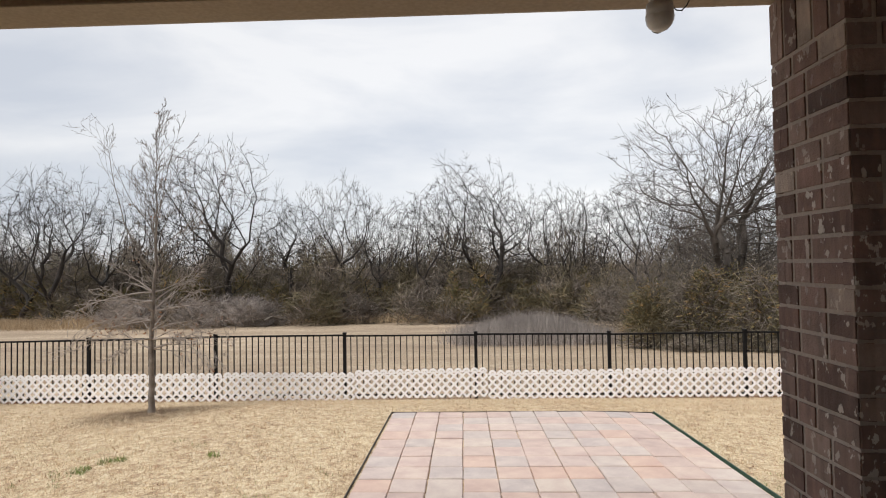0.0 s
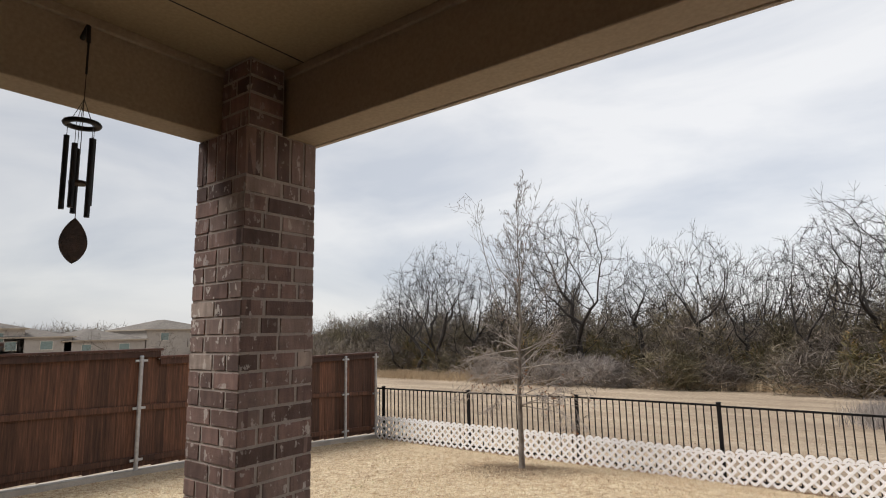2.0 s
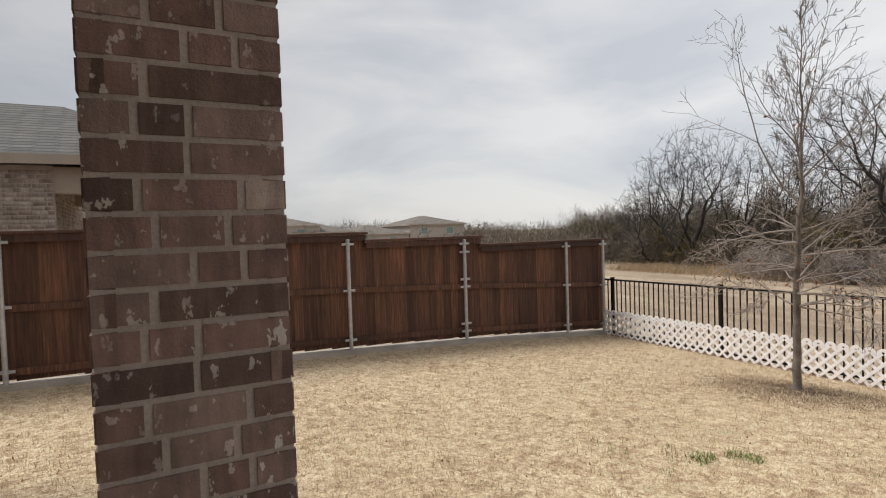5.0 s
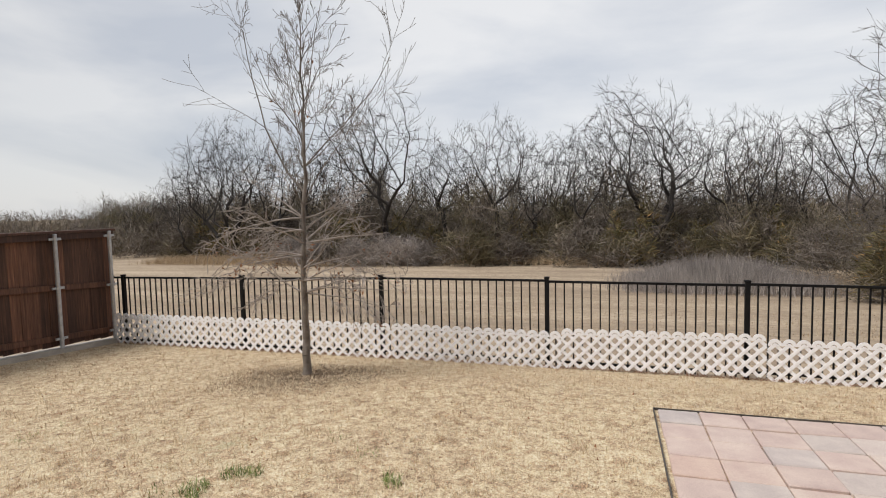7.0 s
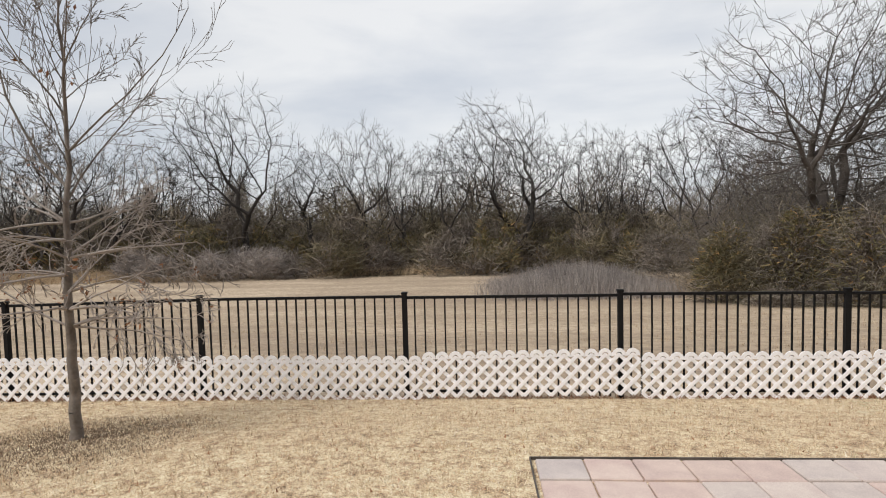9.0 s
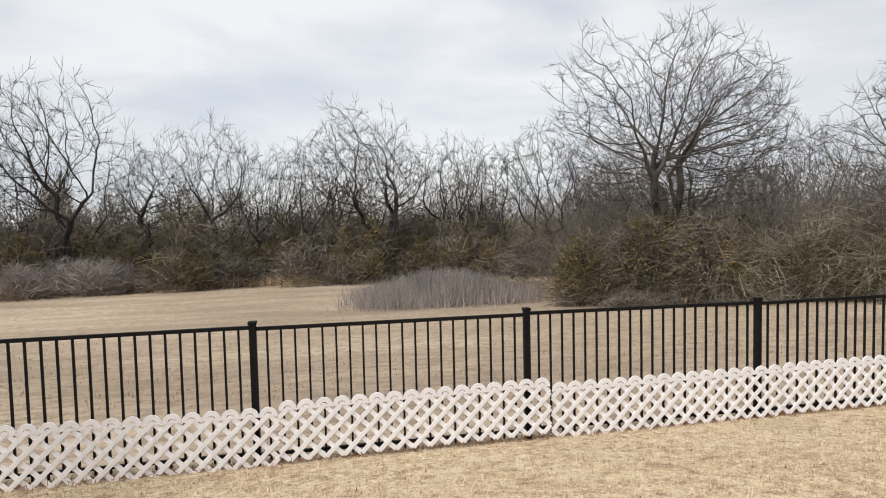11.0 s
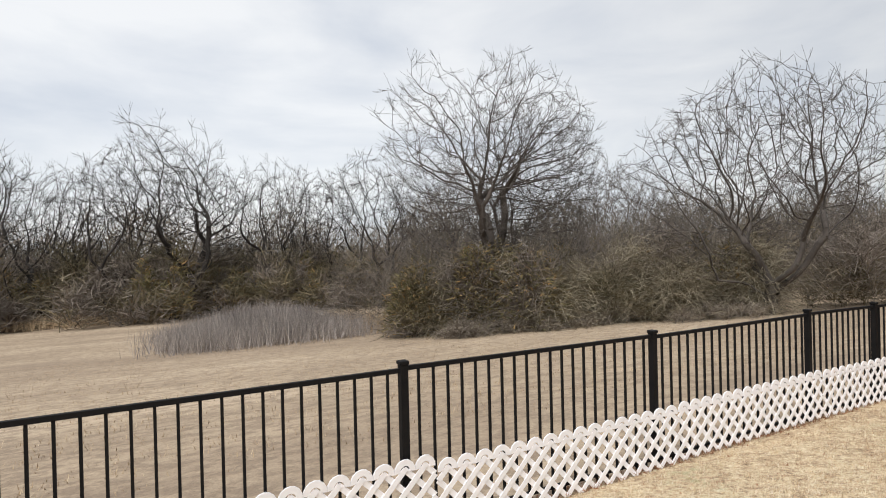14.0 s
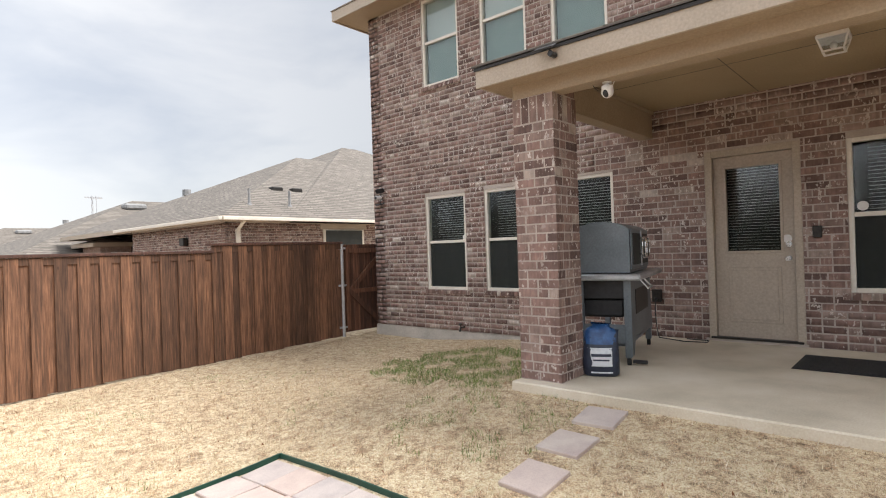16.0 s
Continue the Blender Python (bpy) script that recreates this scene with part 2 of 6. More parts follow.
stained_wood = material("red_brown_stained_cedar", build_wood((0.058, 0.026, 0.016), (0.215, 0.098, 0.058)))
weathered_wood = material("brown_weathered_cedar", build_wood((0.052, 0.025, 0.015), (0.31, 0.155, 0.088)))
cap_wood = material("dark_cedar_cap", build_wood((0.05, 0.024, 0.018), (0.13, 0.062, 0.045)))


def build_lawn(t, b):
    v = world_place(t)
    wide = noise_of(t, v, 0.7, 5, 0.6)
    mid = noise_of(t, v, 9.0, 5, 0.65)
    fine = noise_of(t, v, 85.0, 4, 0.7)
    col = ramp_of(t, fine, [(0.30, (0.20, 0.145, 0.09)), (0.45, (0.46, 0.36, 0.245)), (0.60, (0.66, 0.54, 0.39)), (0.8, (0.78, 0.67, 0.51))])
    col = mix(t, 0.8, col, ramp_of(t, mid, [(0.34, (0.22, 0.20, 0.17)), (0.5, (0.55, 0.54, 0.52)), (0.68, (0.72, 0.71, 0.70))]), "OVERLAY")
    col = mix(t, 0.5, col, ramp_of(t, wide, [(0.3, (0.40, 0.39, 0.37)), (0.7, (0.60, 0.60, 0.58))]), "OVERLAY")
    # hollows between tufts darkened in the colour, as their small shadows
    tuft = noise_of(t, v, 26.0, 3, 0.6)
    col = mix(t, 0.6, col, ramp_of(t, tuft, [(0.36, (0.20, 0.19, 0.17)), (0.46, (0.50, 0.49, 0.48)), (0.62, (0.70, 0.70, 0.69))]), "OVERLAY")
    green = ramp_of(t, noise_of(t, world_place(t, (0.8, 0.8, 0.0)), 0.8, 4, 0.6), [(0.60, (0, 0, 0)), (0.72, (0.55, 0.55, 0.55))])
    spots = ramp_of(t, mid, [(0.48, (0, 0, 0)), (0.62, (1, 1, 1))])
    col = mix(t, mix(t, 1.0, green, spots, "MULTIPLY"), col, (0.13, 0.16, 0.05))
    t.links.new(col, b.inputs["Base Color"])
    b.inputs["Roughness"].default_value = 0.95
    bump(t, b, tuft, 0.9, 0.03)


lawn_mat = material("dormant_lawn", build_lawn)


def build_field(t, b):
    v = world_place(t)
    wide = noise_of(t, world_place(t, (0.35, 1, 1)), 0.22, 5, 0.6)
    mid = noise_of(t, world_place(t, (0.8, 1.3, 1)), 3.4, 5, 0.72)
    fine = noise_of(t, v, 22.0, 4, 0.7)
    col = ramp_of(t, wide, [(0.32, (0.29, 0.22, 0.155)), (0.5, (0.43, 0.335, 0.235)), (0.68, (0.55, 0.44, 0.32))])
    col = mix(t, ramp_of(t, mid, [(0.47, (0, 0, 0)), (0.56, (0.62, 0.62, 0.62))]), col, (0.21, 0.155, 0.11))
    col = mix(t, 0.6, col, ramp_of(t, fine, [(0.3, (0.34, 0.34, 0.34)), (0.7, (0.68, 0.68, 0.67))]), "OVERLAY")
    t.links.new(col, b.inputs["Base Color"])
    b.inputs["Roughness"].default_value = 0.95
    bump(t, b, mid, 0.8, 0.08)


field_mat = material("dry_mown_field", build_field)


def island_mat(name, stops, rough=0.9):
    def build(t, b):
        r = t.nodes.new("ShaderNodeNewGeometry").outputs["Random Per Island"]
        col = ramp_of(t, r, stops)
        wide = noise_of(t, world_place(t), 0.5, 4)
        col = mix(t, 0.5, col, ramp_of(t, wide, [(0.3, (0.34, 0.34, 0.33)), (0.7, (0.66, 0.66, 0.64))]), "OVERLAY")
        clump = noise_of(t, world_place(t), 11.0, 5, 0.72)
        col = mix(t, 0.85, col, ramp_of(t, clump, [(0.34, (0.22, 0.20, 0.18)), (0.48, (0.54, 0.53, 0.52)), (0.68, (0.72, 0.72, 0.71))]), "OVERLAY")
        t.links.new(col, b.inputs["Base Color"])
        b.inputs["Roughness"].default_value = rough
    return material(name, build)


straw = island_mat("straw_grass", [(0, (0.33, 0.235, 0.145)), (0.25, (0.57, 0.438, 0.300)), (0.7, (0.67, 0.545, 0.395)), (0.97, (0.76, 0.655, 0.51)), (1.0, (0.36, 0.34, 0.18))])
green_blades = island_mat("green_weed", [(0, (0.075, 0.12, 0.03)), (0.5, (0.15, 0.23, 0.055)), (1.0, (0.30, 0.34, 0.11))])
brush_mat = island_mat("brown_brush", [(0, (0.09, 0.075, 0.062)), (0.5, (0.17, 0.143, 0.118)), (0.85, (0.27, 0.23, 0.19)), (1.0, (0.19, 0.17, 0.10))])
olive_mat = island_mat("olive_brush_leaves", [(0, (0.055, 0.05, 0.022)), (0.5, (0.14, 0.12, 0.052)), (0.85, (0.23, 0.175, 0.08)), (1.0, (0.36, 0.22, 0.09))])


def build_shrub(t, b):
    r = t.nodes.new("ShaderNodeNewGeometry").outputs["Random Per Island"]
    brown = ramp_of(t, r, [(0, (0.075, 0.060, 0.050)), (0.5, (0.165, 0.137, 0.114)), (1.0, (0.31, 0.265, 0.225))])
    olive = ramp_of(t, r, [(0, (0.06, 0.053, 0.028)), (0.5, (0.145, 0.122, 0.062)), (1.0, (0.25, 0.20, 0.11))])
    patch = noise_of(t, world_place(t, (1, 1, 1.4)), 0.20, 3)
    col = mix(t, ramp_of(t, patch, [(0.47, (0, 0, 0)), (0.60, (0.9, 0.9, 0.9))]), brown, olive)
    t.links.new(col, b.inputs["Base Color"])
    b.inputs["Roughness"].default_value = 0.95


shrub_mat = material("brown_grey_shrub", build_shrub)
vine_mat = island_mat("tan_olive_vines", [(0, (0.12, 0.102, 0.068)), (0.5, (0.235, 0.202, 0.142)), (1.0, (0.36, 0.318, 0.238))])
reed_mat = island_mat("grey_reeds", [(0, (0.17, 0.150, 0.145)), (0.5, (0.28, 0.250, 0.240)), (1.0, (0.42, 0.375, 0.340))])
tallgrass_mat = island_mat("tan_tall_grass", [(0, (0.30, 0.22, 0.14)), (0.5, (0.42, 0.32, 0.21)), (1.0, (0.52, 0.42, 0.30))])


evergreen_mat = island_mat("pale_olive_evergreen", [(0, (0.12, 0.125, 0.07)), (0.5, (0.22, 0.22, 0.14)), (1.0, (0.34, 0.32, 0.22))])


def build_paver(t, b):
    r = t.nodes.new("ShaderNodeObjectInfo").outputs["Random"]
    col = ramp_of(t, r, [(0.0, (0.50, 0.39, 0.35)), (0.2, (0.57, 0.45, 0.40)), (0.4, (0.50, 0.43, 0.40)), (0.55, (0.57, 0.41, 0.34)), (0.7, (0.58, 0.49, 0.44)), (0.85, (0.47, 0.415, 0.395)), (1.0, (0.60, 0.50, 0.43))])
    v = world_place(t)
    col = mix(t, 0.55, col, ramp_of(t, noise_of(t, v, 5.0, 5, 0.6), [(0.3, (0.38, 0.36, 0.37)), (0.7, (0.64, 0.63, 0.6))]), "OVERLAY")
    col = mix(t, 0.3, col, ramp_of(t, noise_of(t, v, 150.0, 2), [(0.3, (0.3, 0.3, 0.3)), (0.7, (0.7, 0.7, 0.7))]), "OVERLAY")
    t.links.new(col, b.inputs["Base Color"])
    b.inputs["Roughness"].default_value = 0.85
    bump(t, b, noise_of(t, v, 60.0, 4), 0.3, 0.004)


paver_mat = material("mottled_concrete_paver", build_paver)


def build_shingle(t, b):
    v = world_place(t)
    row = node(t, "ShaderNodeTexBrick", Scale=1.0)
    row.inputs["Mortar Size"].default_value = 0.012
    row.inputs["Brick Width"].default_value, row.inputs["Row Height"].default_value = 0.33, 0.075
    row.inputs["Color1"].default_value, row.inputs["Color2"].default_value, row.inputs["Mortar"].default_value = (0.17, 0.15, 0.13, 1), (0.25, 0.222, 0.192, 1), (0.10, 0.09, 0.08, 1)
    sw = t.nodes.new("ShaderNodeSeparateXYZ")
    t.links.new(v, sw.inputs[0])
    add = t.nodes.new("ShaderNodeMath")
    t.links.new(sw.outputs[0], add.inputs[0])
    t.links.new(sw.outputs[1], add.inputs[1])
    cw = t.nodes.new("ShaderNodeCombineXYZ")
    t.links.new(add.outputs[0], cw.inputs[0])
    t.links.new(sw.outputs[2], cw.inputs[1])
    t.links.new(cw.outputs[0], row.inputs["Vector"])
    col = mix(t, 0.5, row.outputs[0], ramp_of(t, noise_of(t, v, 3.0, 5), [(0.3, (0.4, 0.4, 0.4)), (0.7, (0.62, 0.61, 0.6))]), "OVERLAY")
    t.links.new(col, b.inputs["Base Color"])
    b.inputs["Roughness"].default_value = 0.95
    bump(t, b, row.outputs[0], 0.6, 0.01)


shingle = material("grey_brown_shingles", build_shingle)


def build_blue_shingle(t, b):
    build_shingle(t, b)
    old = b.inputs["Base Color"].links[0].from_socket
    t.links.new(mix(t, 1.0, old, (0.66, 0.72, 0.80), "MULTIPLY"), b.inputs["Base Color"])


blue_shingle = material("blue_grey_shingles", build_blue_shingle)


def build_glass(t, b):
    b.inputs["Base Color"].default_value = (0.75, 0.82, 0.80, 1)
    b.inputs["Roughness"].default_value = 0.02
    b.inputs["Transmission Weight"].default_value = 1.0
    b.inputs["IOR"].default_value = 1.5


glass = material("window_glass", build_glass)


# ---- building helpers ----
def mesh_from(name, bm, mat):
    me = bpy.data.meshes.new(name)
    bm.to_mesh(me)
    bm.free()
    me.materials.append(mat)
    return me


def part(name, bm, mat, parent, label="", smooth=False):
    me = bm if isinstance(bm, bpy.types.Mesh) else mesh_from(name, bm, mat)
    if smooth:
        me.polygons.foreach_set("use_smooth", [True] * len(me.polygons))
    ob = new(name, me)
    ob.parent = parent
    if label:
        ob["label"] = label
    return ob


def thing(name, at, label, category, group="", turn=0.0):
    ob = new(name)
    ob.empty_display_size = 0.1
    ob.matrix_world = pose(*at, 0, 0, turn)
    return tagged(ob, label, category, group)


def add_box(bm, x0, x1, y0, y1, z0, z1, bevel=0.0, m=None):
    r = bmesh.ops.create_cube(bm, size=1)
    vs = r["verts"]
    for v in vs:
        v.co = Vector(((x0 + x1) / 2 + v.co.x * (x1 - x0), (y0 + y1) / 2 + v.co.y * (y1 - y0), (z0 + z1) / 2 + v.co.z * (z1 - z0)))
        if m is not None:
            v.co = m @ v.co
    if bevel:
        es = list({e for v in vs for e in v.link_edges})
        bmesh.ops.bevel(bm, geom=es, offset=bevel, segments=1, affect="EDGES", profile=0.5)
    return bm


def box(x0, x1, y0, y1, z0, z1, bevel=0.0, m=None):
    return add_box(bmesh.new(), x0, x1, y0, y1, z0, z1, bevel, m)


def add_cyl(bm, p, q, r0, r1=None, n=12):
    r1 = r0 if r1 is None else r1
    p, q = Vector(p), Vector(q)
    d = q - p
    m = Matrix.Translation((p + q) / 2) @ d.to_track_quat("Z", "Y").to_matrix().to_4x4()
    bmesh.ops.create_cone(bm, cap_ends=True, segments=n, radius1=r0, radius2=r1, depth=d.length, matrix=m)
    return bm


def cyl(p, q, r0, r1=None, n=12):
    return add_cyl(bmesh.new(), p, q, r0, r1, n)


def raw_mesh(name, verts, faces, mat):
    """verts: array (n, 3); faces: array (m, k)."""
    me = bpy.data.meshes.new(name)
    verts, faces = np.asarray(verts, dtype=np.float32), np.asarray(faces, dtype=np.int32)
    k = faces.shape[1]
    me.vertices.add(len(verts))
    me.vertices.foreach_set("co", verts.ravel())
    me.loops.add(faces.size)
    me.loops.foreach_set("vertex_index", faces.ravel())
    me.polygons.add(len(faces))
    me.polygons.foreach_set("loop_start", np.arange(0, faces.size, k, dtype=np.int32))
    me.update(calc_edges=True)
    me.materials.append(mat)
    return me


# ---- ground ----
Y_LAWN = [-12.0, -10.47, -7.6, -6.5, -5.7, -2.4, -1.8, -1.0, 0.0]
Z_MID = [-0.07, -0.07, -0.075, -0.20, -0.345, -0.455, -0.50, -0.66, -0.86]
Z_EAST = [-0.36, -0.35, -0.43, -0.44, -0.46, -0.57, -0.64, -0.76, -0.86]
Z_WEST = [-0.42, -0.42, -0.50, -0.53, -0.56, -0.71, -0.76, -0.81, -0.88]
Y_FIELD = [0, 5, 12, 20, 30, 60, 120, 600, 3000]
Z_FIELD = [-0.87, -1.38, -2.25, -3.15, -4.1, -5.6, -6.8, -9.0, -11.0]


def ground_z(x, y):
    x, y = np.asarray(x, dtype=float), np.asarray(y, dtype=float)
    mid, east, west = (np.interp(y, Y_LAWN, z) for z in (Z_MID, Z_EAST, Z_WEST))
    te, tw = np.clip((x - 1.5) / 3.5, 0, 1), np.clip((-3.2 - x) / 4.5, 0, 1)
    lawn = mid * (1 - te - tw) + east * te + west * tw
    return np.where(y > 0, np.interp(y, Y_FIELD, Z_FIELD), lawn)


def gz(x, y):
    return float(ground_z(x, y))


def ground_sheet(name, xs, ys, mat):
    gx, gy = np.meshgrid(xs, ys)
    gzv = ground_z(gx, gy)
    verts = np.stack([gx.ravel(), gy.ravel(), gzv.ravel()], 1)
    w, h = len(xs), len(ys)
    i = (np.arange(h - 1)[:, None] * w + np.arange(w - 1)[None, :]).ravel()
    faces = np.stack([i, i + 1, i + w + 1, i + w], 1)
    me = raw_mesh(name, verts, faces, mat)
    me.polygons.foreach_set("use_smooth", [True] * len(me.polygons))
    return me


xs_all = np.unique(np.concatenate([np.linspace(-3000, -200, 8), np.linspace(-200, -10, 39), np.linspace(-9.8, 7.0, 85), np.linspace(8, 200, 39), np.linspace(200, 3000, 8)]))
ys_all = np.unique(np.concatenate([np.linspace(-600, -30, 10), np.linspace(-29, -12, 10), np.linspace(-11.8, 0.0, 60), np.linspace(0.5, 60, 80), np.linspace(62, 120, 15), np.linspace(150, 3000, 12)]))
ground = new("ground", ground_sheet("ground", xs_all, ys_all, field_mat))
ground.data.materials.append(lawn_mat)
co = np.empty(len(ground.data.polygons) * 3)
ground.data.polygons.foreach_get("center", co)
co = co.reshape(-1, 3)
ground.data.polygons.foreach_set("material_index", ((co[:, 1] < 0) & (co[:, 0] > -9.6) & (co[:, 0] < 6.9)).astype(np.int32))
tagged(ground, kind="structure")

# ---- the house ----
WALL_Y = -10.47
COURSE, BRICK_L, JOINT = 0.0782, 0.212, 0.0105


def brick_boxes(x0, x1, z0, z1, holes, seed):
    """Bricks of a wall in its own plane: (x0, x1, z0, z1) of each."""
    rng = random.Random(seed)
    out = []
    rows = int((z1 - z0) / COURSE)
    for k in range(rows):
        za, zb = z0 + k * COURSE, z0 + (k + 1) * COURSE - JOINT
        x = x0 - (k % 2) * BRICK_L / 2 - rng.choice((0, 0, 0.06))
        while x < x1 - 0.02:
            step = BRICK_L if rng.random() < 0.8 else BRICK_L * 0.5
            spans = [(max(x, x0), min(x + step - JOINT, x1))]
            for hx0, hx1, hz0, hz1 in holes:
                if zb > hz0 and za < hz1:
                    cut = []
                    for a, b in spans:
                        if b <= hx0 or a >= hx1:
                            cut.append((a, b))
                        else:
                            cut += [(a, min(b, hx0)), (max(a, hx1), b)]
                    spans = cut
            out += [(a, b, za, zb) for a, b in spans if b - a > 0.025]
            x += step
    return out


def split_rects(x0, x1, z0, z1, holes):
    xs = sorted({x0, x1, *(min(max(v, x0), x1) for h in holes for v in h[:2])})
    zs = sorted({z0, z1, *(min(max(v, z0), z1) for h in holes for v in h[2:])})
    for za, zb in zip(zs, zs[1:]):
        run = None
        for xa, xb in zip(xs, xs[1:]):
            solid = not any(h[0] <= (xa + xb) / 2 <= h[1] and h[2] <= (za + zb) / 2 <= h[3] for h in holes)
            if solid:
                run = (run[0], xb) if run else (xa, xb)
            if run and (not solid or xb == x1):
                yield run[0], run[1], za, zb
                run = None


PENDING_BRICKS = []


def joined_bricks(name, boxes, m, mat, parent, proud=0.0045, deep=0.03, rng_seed=1):
    """Bricks as one mesh: each a five-sided lid with sloped edges, in the plane y = 0 of m, facing +y."""
    if not boxes:
        return None
    rng = np.random.default_rng(rng_seed)
    b = np.array(boxes)
    n = len(b)
    p = proud + rng.uniform(-0.0025, 0.003, n)
    e = 0.003
    v = np.zeros((n, 8, 3))
    for i, (ix, iz) in enumerate(((0, 2), (1, 2), (1, 3), (0, 3))):
        v[:, i, 0], v[:, i, 2], v[:, i, 1] = b[:, ix], b[:, iz], -deep
        v[:, i + 4, 0] = b[:, ix] + (e if ix == 0 else -e)
        v[:, i + 4, 2] = b[:, iz] + (e if iz == 2 else -e)
        v[:, i + 4, 1] = p
    v = v.reshape(-1, 3)
    mm = np.array(m)
    v = v @ mm[:3, :3].T + mm[:3, 3]
    f = np.array([[4, 7, 6, 5], [0, 4, 5, 1], [1, 5, 6, 2], [2, 6, 7, 3], [3, 7, 4, 0]])
    faces = (f[None] + 8 * np.arange(n)[:, None, None]).reshape(-1, 4)
    ob = part(name, raw_mesh(name, v, faces, mat), mat, parent)
    ob["kind"] = "stuff"
    return ob


BRICK_MESHES = {}


def single_brick(box4, m, mat, parent, proud=0.0045):
    """One brick as an object of its own, on a mesh shared by its length and height."""
    x0, x1, z0, z1 = box4
    key = (round((x1 - x0) / 0.01), round((z1 - z0) / 0.01), mat.name)
    if key not in BRICK_MESHES:
        l, h = key[0] * 0.01, key[1] * 0.01
        bm = box(-l / 2, l / 2, -0.05, 0, -h / 2, h / 2)
        for v in bm.verts:
            if v.co.y > -0.01:
                v.co.x *= 1 - 0.006 / l
                v.co.z *= 1 - 0.006 / h
        bmesh.ops.recalc_face_normals(bm, faces=bm.faces)
        BRICK_MESHES[key] = mesh_from("brick", bm, mat)
    ob = new("brick", BRICK_MESHES[key])
    ob.parent = parent
    ob.matrix_world = m @ pose((x0 + x1) / 2, proud, (z0 + z1) / 2, random.uniform(-0.6, 0.6), 0, random.uniform(-0.4, 0.4))
    return ob


def brick_wall(name, m, x0, x1, z0, z1, holes, near, seed, mat=brick_all, single=brick_one, thick=0.25):
    """A wall in the plane y = 0 of m, its face towards +y. near: a test that says which bricks are parts."""
    wall = tagged(new(name), kind="structure")
    wall.matrix_world = m
    bm = bmesh.new()
    for a, b, c, d in split_rects(x0, x1, z0, z1, holes):
        add_box(bm, a, b, -thick, 0, c, d)
    part("wall_backing", bm, mortar, wall)
    boxes = brick_boxes(x0, x1, z0 + 0.004, z1, holes, seed)
    close = [q for q in boxes if near(q)][:300]
    chosen = set(close)
    rest = [q for q in boxes if q not in chosen]
    PENDING_BRICKS.append((wall, close, Matrix.Identity(4), single))
    joined_bricks("brickwork", rest, Matrix.Identity(4), mat, wall, rng_seed=seed)
    return wall


WINDOWS = [(4.16, 5.02, 0.50, 2.05), (2.92, 3.78, 0.50, 2.05), (1.69, 2.55, 0.50, 2.08), (-1.66, -0.76, 0.58, 2.12)]
UPPER = [(4.20, 4.99, 3.88, 5.35), (2.93, 3.76, 3.92, 5.35), (1.69, 2.52, 3.92, 5.35)]
DOOR = (-0.37, 0.575, 0.0, 2.165)
facing_yard = pose(0, WALL_Y, 0)
brick_wall("wall_north", facing_yard, -3.05, 6.31, -0.16, 5.42, WINDOWS + UPPER + [DOOR], lambda q: -1.7 < q[0] < 1.75 and 0.35 < q[2] < 2.6, 3)
east_face = pose(6.31, WALL_Y, 0, 0, 0, -90)
brick_wall("wall_east", east_face, 0, 6, -0.3, 5.42, [], lambda q: False, 5)
alcove = pose(-3.05, -9.84, 0, 0, 0, -90)
brick_wall("wall_alcove", alcove, 0.0, 0.63, -0.16, 2.74, [], lambda q: True, 7)
wing = pose(0, -9.84, 0)
brick_wall("wall_wing", wing, -6.42, -3.05, -0.14, 2.50, [], lambda q: q[0] > -5.6 and q[3] > 0.2 and q[0] + q[2] * 0 < -3.0, 9)
brick_wall("wall_wing_west", pose(-6.42, -9.84, 0, 0, 0, 90), -6, 0, -0.14, 2.50, [], lambda q: False, 11)

# soldier courses and sills
soldiers = tagged(new("soldier_course"), kind="structure")
for x in np.arange(-6.42, -3.08, 0.078):
    single = (x, x + 0.068, 2.50, 2.70)
    PENDING_BRICKS.append((soldiers, [single], wing, brick_one))
back_strip = part("course_backing", box(-6.42, -3.05, -10.09, -9.84, 2.50, 2.74), mortar, soldiers)
for i, (x0, x1, z0, z1) in enumerate(WINDOWS + UPPER):
    sill = tagged(new(f"window_sill_{i + 1}"), kind="structure")
    part("sill_bed", box(x0 - 0.05, x1 + 0.05, WALL_Y - 0.04, WALL_Y + 0.018, z0 - 0.075, z0 - 0.004), mortar, sill)
    for x in np.arange(x0 - 0.05, x1 + 0.0, 0.079):
        PENDING_BRICKS.append((sill, [(x, x + 0.069, z0 - 0.072, z0 - 0.004)], pose(0, WALL_Y + 0.034, 0), brick_one))

footing = tagged(new("footing", mesh_from("footing", add_box(add_box(add_box(bmesh.new(), -3.0, 6.33, WALL_Y - 0.3, WALL_Y + 0.012, -0.6, -0.165), -6.44, -3.0, -10.2, -9.825, -0.7, -0.145), 6.0, 6.325, -16.0, WALL_Y - 0.3, -0.6, -0.305), footing_mat)), kind="structure")
# the body of the house, closed behind the walls, near black as if unlit
body = tagged(new("house_core", mesh_from("house_core", add_box(add_box(bmesh.new(), -3.0, 6.0, -16.4, -11.3, -0.4, 5.4), -6.17, -3.0, -16.4, -10.4, -0.4, 2.7), unlit_room)), kind="structure")


